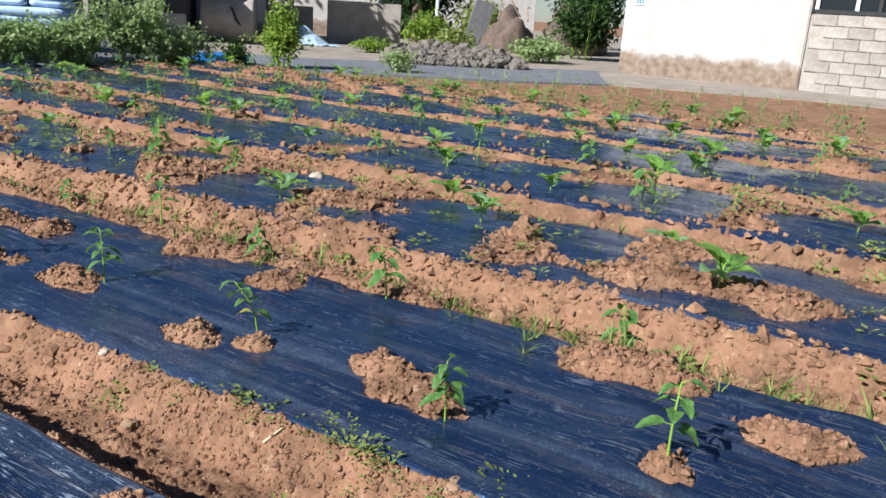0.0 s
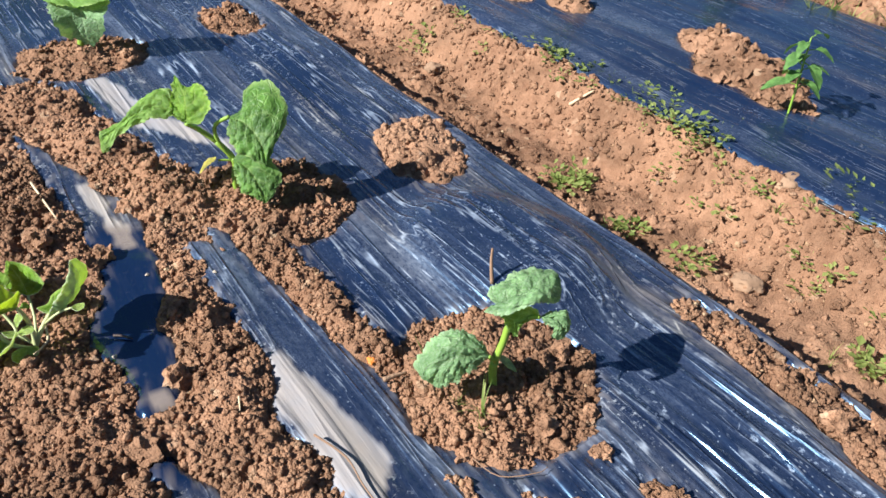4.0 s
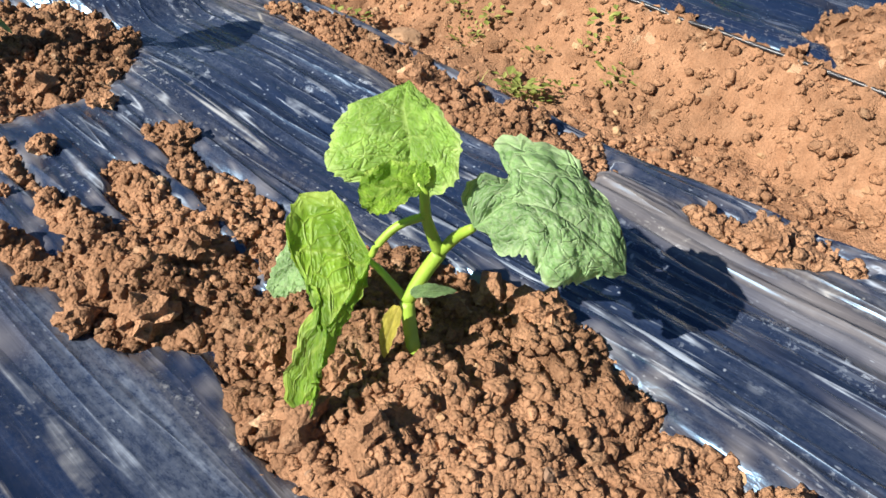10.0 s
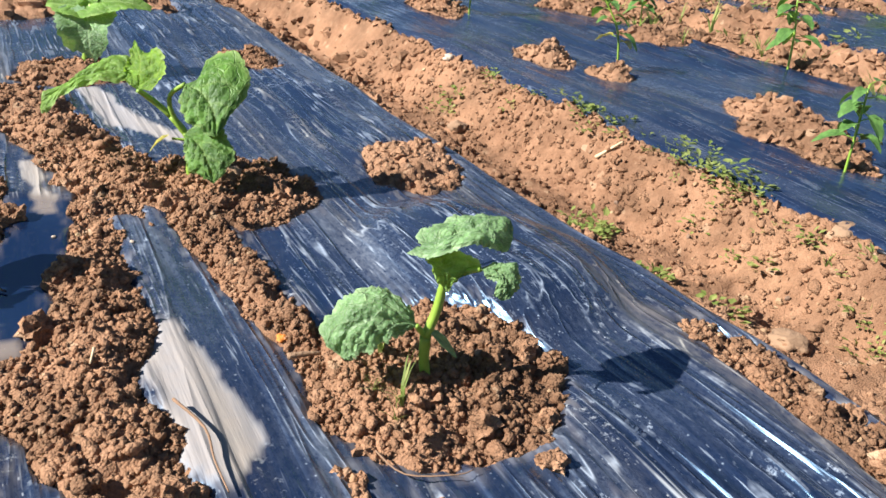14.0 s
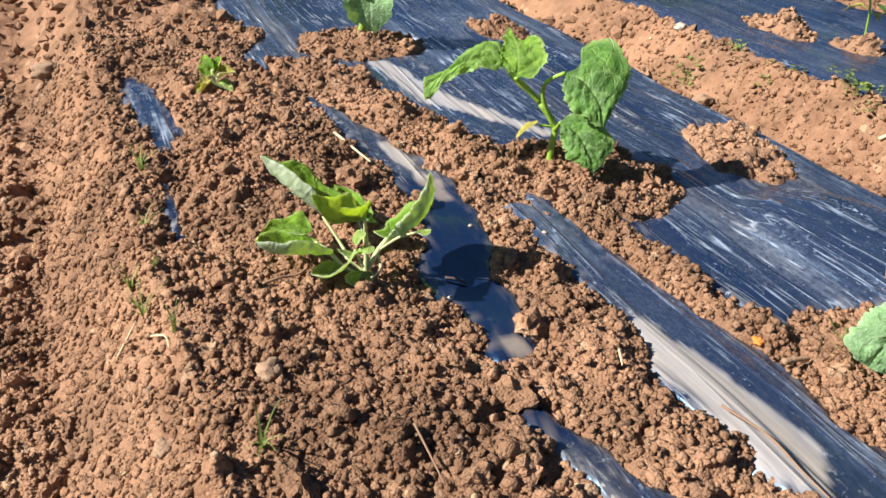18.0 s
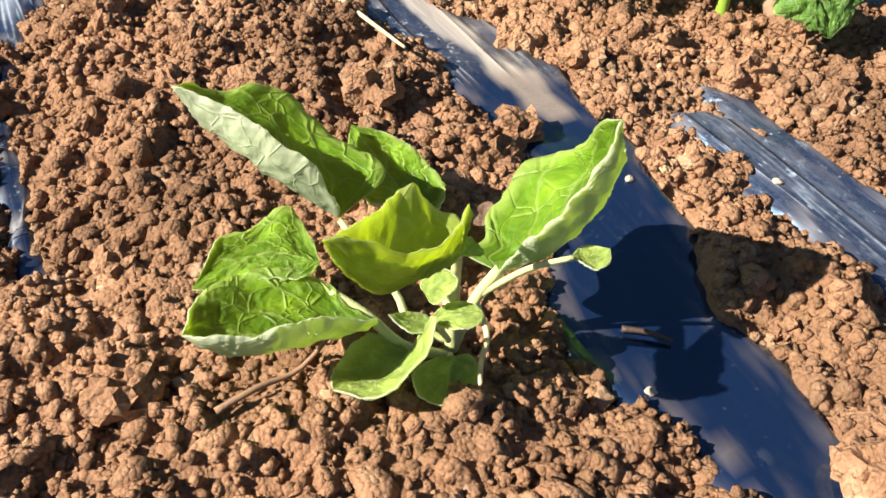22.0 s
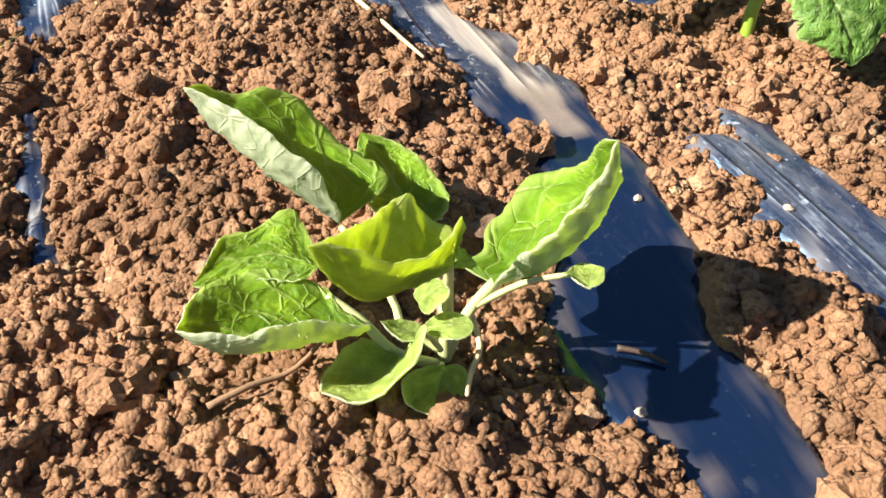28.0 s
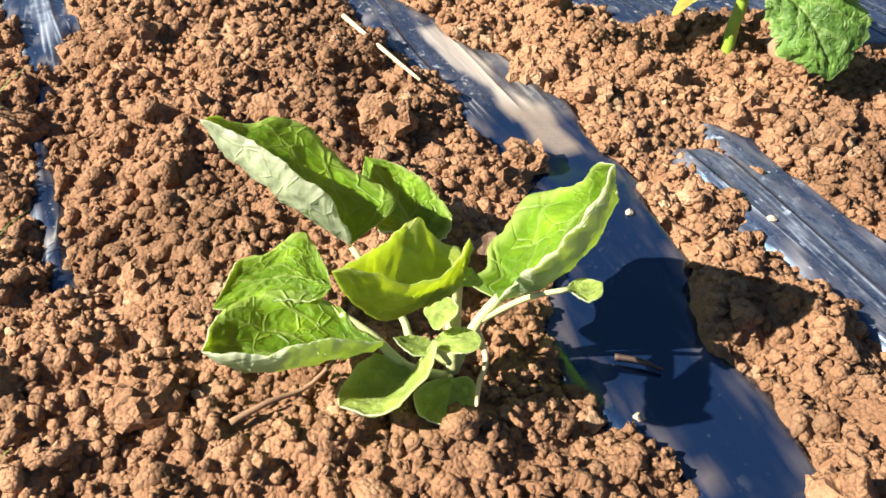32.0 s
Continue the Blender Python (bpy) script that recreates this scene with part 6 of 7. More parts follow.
bag_pile(4.85, 10.15, -45, 15, 1, "plump white and pale blue fertilizer bag in a tall stack")
bag_pile(6.9, 11.7, -45, 9, 2, "plump white and pale blue fertilizer bag in a low stack")


def foam_box():
    root = new("foam_box")
    root.matrix_world = pose(3.85, 9.5, -0.045, 0, 0, -45)
    part("body", block("body", (0.56, 0.38, 0.26), 0.015, (0, 0, 0.13)), STYRO, root)
    part("lid", block("lid", (0.58, 0.4, 0.045), 0.012, (0, 0, 0.285)), STYRO, root)
    part("lump", block("lump", (0.1, 0.08, 0.05), 0.015, (0.05, 0, 0.33)), STYRO, root)
    return tagged(root, "white foam box with a lid standing on the yard", "box")


foam_box()


def table():
    root = new("plastic_table")
    root.matrix_world = pose(3.68, 9.82, -0.045, 0, 0, -45)
    part("top", block("top", (0.5, 0.4, 0.06), 0.012, (0, 0, 0.43)), BLUE, root)
    for x in (-0.21, 0.21):
        for y in (-0.16, 0.16):
            part("leg", block("leg", (0.05, 0.05, 0.4), 0.008, (x, y, 0.2)), BLUE, root)
    return tagged(root, "blue plastic table beside the bags", "table")


table()


def car():
    root = new("car")
    root.matrix_world = pose(3.9, 18.4, -0.045, 0, 0, -40)
    bm = bmesh.new()
    outline = [(-1.75, 0.35), (-1.8, 0.62), (-1.68, 0.9), (-1.5, 1.0), (-1.25, 1.45), (-0.9, 1.52), (0.3, 1.5), (0.95, 1.0), (1.75, 0.86), (1.9, 0.55), (1.85, 0.32)]
    rows = []
    for y, tuck in ((-0.8, 1.0), (-0.72, 1.02), (0.72, 1.02), (0.8, 1.0)):
        inset = 0.14 if abs(y) > 0.75 else 0.0
        rows.append([bm.verts.new((x, y * (1 - 0.22 * max(0, z - 0.9) / 0.6), z - inset * 0.15)) for x, z in outline])
    for a, b in zip(rows, rows[1:]):
        for i in range(len(outline) - 1):
            bm.faces.new((a[i], a[i + 1], b[i + 1], b[i]))
    bm.faces.new(rows[0][::-1]), bm.faces.new(rows[-1])
    bmesh.ops.recalc_face_normals(bm, faces=bm.faces)
    part("body", finish("body", bm, False), CARBLUE, root)
    for s in (-1, 1):
        part("side_window", block("side_window", (1.5, 0.02, 0.32), 0.02, (-0.3, s * 0.735, 1.2)), DARKGLASS, root)
        part("tail_light", block("tail_light", (0.12, 0.16, 0.2), 0.02, (-1.72, s * 0.66, 0.88)), REDGLASS, root)
        for x in (-1.15, 1.2):
            wheel = part("wheel", tube("wheel", [(x, s * 0.68, 0.31, 0.31), (x, s * 0.8, 0.31, 0.31), (x, s * 0.84, 0.31, 0.27)], 28), TYRE, root)
            part("rim", tube("rim", [(x, s * 0.8, 0.31, 0.2), (x, s * 0.85, 0.31, 0.19)], 20), ALLOY, wheel)
    part("sill", block("sill", (3.5, 1.56, 0.14), 0.03, (0.05, 0, 0.28)), TYRE, root)
    return tagged(root, "blue hatchback car parked on the yard", "car")


car()


def simple(name, mesh, mat, at, label, category, turn=0.0):
    ob = part(name, mesh, mat)
    ob.matrix_world = pose(*at, 0, 0, turn)
    return tagged(ob, label, category)


simple("garden_wall", block("garden_wall", (5.0, 0.2, 0.8), 0.01, (0, 0, 0.4)), PLASTER, (4.6, 23.0, -0.1), "low pale plastered garden wall", "wall", -40)
simple("wall_panel", block("wall_panel", (0.95, 0.06, 0.9), 0.01, (0, 0, 0.45)), STYRO, (7.2, 18.3, -0.1), "white panel leaning upright by the yard", "panel", -45)


def shed():
    root = new("shed")
    root.matrix_world = pose(9.9, 15.4, -0.1, 0, 0, -46)
    # solid block closes the open front; its near-black colour paints the shade inside
    part("wall", block("wall", (4.4, 2.4, 2.6), 0.01, (0, 1.2, 1.3)), DARK_WOOD_SHADE, root, "near-black block painted as the shade inside the shed")
    part("roof", block("roof", (4.8, 3.2, 0.14), 0.01, (0, 0.9, 1.62)), ROOFING, root, "grey sheet eaves")
    for x in (-1.2, 0.3, 1.4):
        part("post", block("post", (0.1, 0.1, 1.6), 0.008, (x, -0.1, 0.8)), CONCRETE, root)
    return tagged(root, "dark open-fronted shed with grey sheet eaves", "shed")


shed()


def far_house(name, at, turn, w, h, label):
    root = new(name)
    root.matrix_world = pose(*at, 0, 0, turn)
    part("wall", block("wall", (w, 2.6, h), 0.01, (0, 1.3, h / 2)), PLASTER, root)
    part("roof", block("roof", (w + 0.6, 3.4, 0.16), 0.01, (0, 1.3, h + 0.08)), ROOFING, root)
    return tagged(root, label, "house")


far_house("outbuilding", (13.1, 15.1, -0.1), -46, 2.6, 2.6, "pale plastered outbuilding behind the concrete pipe")
far_house("outbuilding", (27.0, 17.0, -0.1), -46, 6.0, 2.8, "pale plastered house behind trees")
far_house("outbuilding", (19.5, 19.5, -0.1), -46, 7.0, 2.9, "pale plastered house in the shade of trees")
simple("garden_wall", block("garden_wall", (1.9, 0.25, 1.1), 0.02, (0, 0, 0.55), 0.01, 3, 2), CONCRETE, (17.1, 13.7, -0.1), "thick weathered concrete wall end", "wall", -46)
simple("garden_wall", block("garden_wall", (2.2, 0.25, 0.9), 0.02, (0, 0, 0.45), 0.01, 5, 2), CONCRETE, (15.6, 15.6, -0.1), "shaded weathered concrete wall", "wall", -46)


def pipe():
    root = new("concrete_pipe")
    root.matrix_world = pose(12.8, 14.05, -0.06, 0, 0, -50)
    ring = tube("shell", [(-0.55, 0, 0.52, 0.5), (-0.5, 0, 0.52, 0.53), (0.0, 0, 0.52, 0.53), (0.5, 0, 0.52, 0.53), (0.55, 0, 0.52, 0.5)], 28)
    part("shell", ring, CONCRETE, root)
    # raised dark strip: the shade in the broken hole is painted, nothing is cut
    part("crack", tube("crack", [(0.1, -0.515, 0.75, 0.02), (0.16, -0.53, 0.62, 0.03), (0.2, -0.53, 0.5, 0.035), (0.3, -0.5, 0.38, 0.02)], 6), DARK_WOOD_SHADE, root, "broken hole drawn as a dark strip")
    return tagged(root, "cracked concrete pipe lying on its side", "pipe")


pipe()
tarp_bm = bmesh.new()
bmesh.ops.create_grid(tarp_bm, x_segments=24, y_segments=16, size=0.5)
for v in tarp_bm.verts:
    x, y, _ = v.co
    v.co = Vector((x * 1.3, y * 0.8, 0.45 * max(0, 1 - 2.1 * math.hypot(x + 0.15, y)) + 0.09 * abs(noise.noise(Vector((x * 6, y * 6, 2)))) + 0.01))
simple("tarp", finish("tarp", tarp_bm), TARP, (14.5, 13.2, -0.06), "crumpled pale blue tarp thrown over rubble", "tarp", -45)
simple("tarp", block("tarp", (0.8, 0.5, 0.12), 0.03, (0, 0, 0.06), 0.05, 8, 4), BLUE, (8.15, 9.2, -0.05), "crumpled blue plastic sheet among weeds", "tarp", -45)
simple("post", tube("post", [(0, 0, 0, 0.05), (0, 0, 1.5, 0.05), (0, 0, 3.2, 0.048)], 10), STEEL, (19.0, 12.7, -0.1), "thin white painted steel post", "post")


def corrugated():
    bm = bmesh.new()
    bmesh.ops.create_grid(bm, x_segments=40, y_segments=2, size=0.5)
    for v in bm.verts:
        v.co = Vector((v.co.x * 0.55, 0.018 * math.sin(v.co.x * 70), (v.co.y + 0.5) * 1.4))
    ob = simple("roof_sheet", finish("roof_sheet", bm), ROOFING, (20.0, 12.2, -0.1), "corrugated grey sheet leaning against a mound", "sheet", -45)
    ob.matrix_world = pose(20.0, 12.2, -0.1, 8, 14, -45)


corrugated()
r = random.Random(12)
verts_faces = []
for k in range(190):
    s, t = r.random(), r.random() ** 2
    x, y = 11.4 + 1.9 * s + 0.5 * t, 8.7 - 1.85 * s + 0.5 * t
    size = r.uniform(0.05, 0.14)
    v, f = rough_stone(2, k, 0.35)
    verts_faces.append((v * size + np.array([x, y, -0.04 + 0.34 * t * (1 - abs(2 * s - 1) ** 3) + size * 0.3], np.float32), f))
gather("rubble_bank", "bank of rough grey field stones along the lane", verts_faces, RUBBLE)["category"] = "stones"


def mound(name, at, w, h, seed, label, mat):
    v, f = rough_stone(3, seed, 0.3)
    simple(name, mesh_from(name, v * np.array([w, w * 0.7, h], np.float32), f), mat, at, label, "mound")


mound("earth_mound", (20.4, 11.2, 0.0), 0.95, 1.2, 3, "dark heap of earth and roots", BARK)
mound("earth_mound", (22.5, 10.2, 0.1), 1.2, 1.5, 5, "dark heap overgrown at the top", BARK)


def foliage(name, count, box, size, seed, rise=0.0, droop=0.3, hollow=0.0):
    """Many small folded leaves through an uneven crown that fills the box."""
    g = np.random.default_rng(seed)
    d = g.normal(size=(count, 3))
    d /= np.linalg.norm(d, axis=1)[:, None]
    rad = g.uniform(hollow, 1, count) ** (1 / 2.2)
    lump = 0.7 + 0.85 * gn(d[:, 0] * 2.1 + seed, d[:, 1] * 2.1 + d[:, 2] * 1.7, seed)
    p = d * (rad * lump)[:, None] * np.array(box) / 2
    p[:, 2] += np.maximum(p[:, 2], 0) * 1.2 * np.maximum(gn(p[:, 0] * 9 + seed, p[:, 1] * 9, seed + 1), 0)
    p[:, 2] += box[2] / 2 + rise
    p = p[p[:, 2] > 0.01]
    n = len(p)
    a, tilt, s = g.random(n) * 6.283, g.uniform(-0.9, 0.5, n) - droop, size * g.uniform(0.6, 1.4, n)
    way = np.stack([np.cos(a) * np.cos(tilt), np.sin(a) * np.cos(tilt), np.sin(tilt)], 1)
    side = np.stack([-np.sin(a), np.cos(a), g.uniform(-0.4, 0.4, n)], 1)
    up = np.cross(way, side)
    w, q = (s * 0.3)[:, None], s[:, None]
    v = np.stack([p, p + way * q * 0.5 + side * w + up * w * 0.35, p + way * q, p + way * q * 0.5 - side * w + up * w * 0.35], 1).reshape(-1, 3)
    i = np.arange(n) * 4
    f = np.concatenate([np.stack([i, i + 1, i + 2], 1), np.stack([i, i + 2, i + 3], 1)])
    return mesh_from(name, v, f, False)


def crown_material(name, low, high):
    k = Mat(name, high, 0.6, spec=0.25)
    c = k.ramp(k.random("island"), (0.0, low), (1.0, high))
    k.set("Base Color", c)
    trans = k.t.nodes.new("ShaderNodeBsdfTranslucent")
    k.put(trans, "Color", c)
    mixer = k.t.nodes.new("ShaderNodeMixShader")
    mixer.inputs["Fac"].default_value = 0.5
    k.t.links.new(k.b.outputs["BSDF"], mixer.inputs[1])
    k.t.links.new(trans.outputs["BSDF"], mixer.inputs[2])
    k.t.links.new(mixer.outputs["Shader"], k.t.nodes["Material Output"].inputs["Surface"])
    return k.m


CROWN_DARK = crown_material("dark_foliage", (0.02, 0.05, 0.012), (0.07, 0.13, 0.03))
CROWN_WEED = crown_material("grey_green_weeds", (0.2, 0.3, 0.1), (0.46, 0.54, 0.24))
CROWN_HERB = crown_material("dull_green_weeds", (0.17, 0.23, 0.05), (0.38, 0.42, 0.13))
CROWN_LIME = crown_material("yellow_green_weeds", (0.16, 0.26, 0.03), (0.34, 0.44, 0.07))


def bush(at, box, count, size, seed, mat, label, name="bush", stems=6):
    root = new(name)
    root.matrix_world = pose(*at)
    g = random.Random(seed)
    for k in range(stems):
        x, y = g.uniform(-0.3, 0.3) * box[0], g.uniform(-0.3, 0.3) * box[1]
        part("stem", tube("stem", [(x * 0.4, y * 0.4, -0.03, 0.012), (x * 0.8, y * 0.8, box[2] * 0.45, 0.008), (x, y, box[2] * 0.8, 0.003)], 5), STEM, root)
    part("crown", foliage("crown", count, box, size, seed), mat, root)
    return tagged(root, label, "bush", "weeds at the field edge")


bush((4.85, 8.85, -0.07), (1.25, 1.0, 0.66), 5000, 0.055, 21, CROWN_WEED, "low bushy grey-green weeds at the field edge")
bush((5.55, 8.9, -0.07), (1.3, 1.0, 0.66), 5200, 0.055, 22, CROWN_WEED, "low bushy grey-green weeds at the field edge")
bush((6.5, 9.0, -0.07), (1.6, 1.1, 1.0), 6500, 0.055, 23, CROWN_WEED, "tall feathery yellow-green weed bush")
bush((7.1, 8.85, -0.07), (1.2, 0.9, 0.6), 3200, 0.055, 24, CROWN_WEED, "low bushy grey-green weeds at the field edge")
bush((8.0, 8.75, -0.07), (0.5, 0.5, 0.42), 700, 0.06, 25, CROWN_DARK, "small dark green weed clump")
bush((8.45, 8.3, -0.07), (0.75, 0.7, 1.0), 1800, 0.07, 26, CROWN_LIME, "upright leafy weed by the lane")
bush((9.9, 7.3, -0.07), (0.7, 0.6, 0.4), 700, 0.06, 27, CROWN_WEED, "pale weed clump on the lane edge")
bush((17.4, 11.9, -0.05), (1.9, 1.3, 1.0), 2200, 0.11, 28, CROWN_LIME, "bright yellow-green weeds before the bank")
bush((13.5, 8.0, -0.05), (1.3, 0.9, 0.4), 1100, 0.09, 29, CROWN_LIME, "grassy weeds at the foot of the stone bank")
bush((16.4, 8.2, -0.05), (2.4, 1.4, 0.6), 1900, 0.11, 30, CROWN_WEED, "grassy weeds at the foot of the stone bank")
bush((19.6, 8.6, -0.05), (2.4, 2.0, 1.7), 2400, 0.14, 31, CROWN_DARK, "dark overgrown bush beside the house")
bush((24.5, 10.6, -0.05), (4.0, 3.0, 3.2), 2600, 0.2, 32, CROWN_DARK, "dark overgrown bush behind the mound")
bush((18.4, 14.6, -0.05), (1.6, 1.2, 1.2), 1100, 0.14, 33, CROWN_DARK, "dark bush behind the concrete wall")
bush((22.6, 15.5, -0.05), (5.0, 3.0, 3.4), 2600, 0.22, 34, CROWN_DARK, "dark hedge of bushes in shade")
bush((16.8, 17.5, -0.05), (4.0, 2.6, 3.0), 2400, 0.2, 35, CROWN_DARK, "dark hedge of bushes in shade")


def tree(at, tall, spread_, seed, label, count=3400):
    root = new("tree")
    root.matrix_world = pose(*at)
    g = random.Random(seed)
    part("trunk", tube("trunk", [(0, 0, -0.1, 0.16), (0.05, 0.02, tall * 0.3, 0.13), (-0.03, 0.06, tall * 0.6, 0.08), (0.05, 0, tall * 0.85, 0.03)], 10), BARK, root)
    for k in range(7):
        a, z = k * 2.4 + g.random(), tall * g.uniform(0.28, 0.65)
        part("limb", tube("limb", [(0, 0, z, 0.06), (math.cos(a) * spread_ * 0.25, math.sin(a) * spread_ * 0.25, z + 0.25, 0.04), (math.cos(a) * spread_ * 0.48, math.sin(a) * spread_ * 0.48, z + 0.2, 0.015)], 6), BARK, root)
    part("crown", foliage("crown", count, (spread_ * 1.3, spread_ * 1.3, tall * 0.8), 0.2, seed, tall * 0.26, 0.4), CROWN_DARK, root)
    return tagged(root, label, "tree")


tree((14.6, 14.9, -0.1), 3.6, 2.6, 41, "dark leafy tree overhanging the concrete wall")
tree((21.3, 15.0, -0.1), 4.6, 3.4, 42, "dark leafy tree behind the white post")
tree((27.5, 12.0, -0.1), 5.5, 4.2, 43, "leafy tree behind the house")
tree((17.5, 22.0, -0.1), 6.0, 5.0, 44, "leafy tree behind the outbuildings")
tree((6.4, 22.5, -0.1), 4.5, 3.4, 45, "leafy tree behind the yard wall")
for k in range(5):
    a = [(20.6, 11.0, 0.9), (20.5, 11.3, 0.8), (20.8, 11.1, 0.7), (20.3, 11.4, 0.6), (20.9, 10.9, 0.8)][k]
    simple("dry_branch", tube("dry_branch", [(0, 0, 0, 0.03), (0.1 * k - 0.2, 0.15, 0.35, 0.02), (0.25 * k - 0.5, 0.2, 0.75 - 0.1 * k, 0.008)], 6), DRYSTICK, a, "dry bare branch on the earth heap", "branch")

far_house("outbuilding", (1.0, 30.0, -0.1), -30, 9.0, 2.8, "pale low house beyond the yard")
far_house("outbuilding", (10.5, 27.0, -0.1), -40, 8.0, 3.2, "grey low house beyond the yard")
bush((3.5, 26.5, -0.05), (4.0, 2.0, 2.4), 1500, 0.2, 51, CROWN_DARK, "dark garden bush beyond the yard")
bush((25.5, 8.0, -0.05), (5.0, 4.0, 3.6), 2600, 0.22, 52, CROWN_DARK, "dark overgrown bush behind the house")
bush((22.0, 13.0, -0.05), (2.6, 2.0, 1.6), 1800, 0.15, 53, CROWN_HERB, "weedy bush behind the bank")
bush((16.0, 10.2, -0.05), (1.6, 1.2, 0.7), 1400, 0.1, 54, CROWN_HERB, "leafy weeds on the stone bank")
bush((12.2, 12.0, -0.05), (1.6, 1.0, 0.35), 900, 0.08, 55, CROWN_HERB, "low weeds beside the lane")
bush((14.0, 11.0, -0.05), (1.6, 1.0, 0.35), 900, 0.08, 56, CROWN_LIME, "low weeds beside the lane")

# ---- seedlings and weeds over the further beds ----
def soil_z(x, y):
    return ground(np.array([x]), np.array([y]))[0][0]


models = [pepper((0, 0, -5 - k), 0.15 + 0.02 * k, 50 + k, (0.01 * k - 0.01, 0.01), "thin green pepper seedling on a mulched bed", 1.15, 0.28) for k in range(3)]


def broad(seed):
    g = random.Random(seed)
    leaves, stems = [], [[(0, 0, -0.02, 0.004), (0.005, 0.005, 0.05, 0.0035), (0.0, 0.01, 0.1, 0.003)]]
    for k in range(5):
        a = k * 1.35 + g.random() * 0.5
        z = 0.04 + 0.015 * k
        s = Vector((math.cos(a), math.sin(a), 0.35))
        p, q = s * 0.04 + Vector((0, 0, z)), s * 0.12 + Vector((0, 0, z + 0.01))
        stems.append([(0, 0, z, 0.002), (*(p * 0.6 + Vector((0, 0, z * 0.4))), 0.002), (*p, 0.0016)])
        leaves.append((g.choice(("cuke", "dark", "cuke", "dull")), tuple(p), tuple(q), (0, 0, 1), 0.042, 0.012, 0.2))
    return seedling("cucumber_seedling", (0, 0, -5), stems, leaves, "broad-leaved seedling on a mulched bed", "seedling", "far seedlings", STEM, 0.3)


models += [broad(81), broad(82)]
g = random.Random(77)
spots = [(1.61, 1.31, 0), (1.61, 1.82, 1), (1.66, 2.38, 2), (1.6, 2.84, 0), (1.6, 3.72, 1), (1.11, 3.13, 2), (1.05, 4.0, 0), (1.25, 3.93, 1), (1.03, 4.45, 2), (2.6, 1.57, 3), (2.38, 0.55, 4), (1.72, 0.62, 0),
         (2.3, 2.4, 3), (2.5, 2.9, 1), (3.0, 0.9, 3), (2.9, 1.9, 4)]
for n in range(1, 7):
    a, b = BEDS[n]
    y = 4.9 if n == 1 else (3.3 if n == 2 else -1.2)
    while y < 8.4:
        for x in (a + 0.22, b - 0.2):
            if g.random() < 0.85:
                spots.append((x + g.uniform(-0.1, 0.1) - 0.024 * (y - 1), y + g.uniform(-0.12, 0.12), g.choice((0, 1, 2, 3, 4) if n > 1 else (0, 1, 2))))
        y += 0.5
spot_x, spot_y = np.array([q[0] for q in spots]), np.array([q[1] for q in spots])
spot_z = ground(spot_x, spot_y)[0]
for n in range(1, 7):
    a, b = bed_edges(n, spot_y)
    spot_z = np.where((spot_x > a) & (spot_x < b), np.maximum(spot_z, film_height(spot_x, spot_y, n)), spot_z)
for (x, y, k), z in zip(spots, spot_z):
    copy_thing(models[k], pose(x, y, z, g.uniform(-6, 6), g.uniform(-6, 6), g.uniform(0, 360)) @ Matrix.Scale(g.uniform(0.75, 1.2), 4))
for m in models:
    for o in (*m.children_recursive, m):
        bpy.data.objects.remove(o)


def weed_tuft(kind, seed):
    g = random.Random(seed)
    verts, faces = [], []
    if kind == "grass":
        for k in range(9):
            a, h, lean = g.random() * 6.28, g.uniform(0.02, 0.05), g.uniform(0.2, 0.9)
            w = g.uniform(0.0012, 0.0022)
            s = Vector((-math.sin(a), math.cos(a), 0)) * w
            at = len(verts)
            for t in (0.0, 0.4, 0.75, 1.0):
                p = Vector((math.cos(a) * lean * t * t * h, math.sin(a) * lean * t * t * h, h * t * (1 - 0.3 * lean * t)))
                verts += [p - s * (1 - t * 0.95), p + s * (1 - t * 0.95)]
            faces += [(at + 2 * i, at + 2 * i + 1, at + 2 * i + 3, at + 2 * i + 2) for i in range(3)]
    else:
        for k in range(14):
            a, rr, z = g.random() * 6.28, g.uniform(0.002, 0.02), g.uniform(0.004, 0.02)
            p = Vector((math.cos(a) * rr, math.sin(a) * rr, z))
            d = Vector((math.cos(a + g.uniform(-1, 1)), math.sin(a + g.uniform(-1, 1)), g.uniform(-0.2, 0.6))).normalized() * g.uniform(0.008, 0.015)
            s = Vector((-d.y, d.x, 0)) * 0.35
            at = len(verts)
            verts += [p, p + d * 0.5 + s + Vector((0, 0, 0.001)), p + d, p + d * 0.5 - s + Vector((0, 0, 0.001))]
            faces += [(at, at + 1, at + 2, at + 3)]
    return verts, faces


def weeds(name, label, places, kind, mat, scale):
    """Tufts joined into one sheet of growth."""
    g = random.Random(len(places))
    V, F, at = [], [], 0
    shapes = [weed_tuft(kind, s) for s in range(6)]
    heights = ground(np.array([q[0] for q in places]), np.array([q[1] for q in places]))[0]
    for (x, y), z in zip(places, heights):
        v, f = g.choice(shapes)
        m = pose(x, y, z - 0.002, g.uniform(-12, 12), g.uniform(-12, 12), g.uniform(0, 360)) @ Matrix.Scale(scale * g.uniform(0.6, 1.4), 4)
        V += [m @ p for p in v]
        F += [tuple(i + at for i in q) for q in f]
        at += len(v)
    me = bpy.data.meshes.new(name)
    me.from_pydata(V, [], F)
    ob = new(name, me)
    me.materials.append(mat)
    return tagged(ob, label, "weeds", kind="stuff")


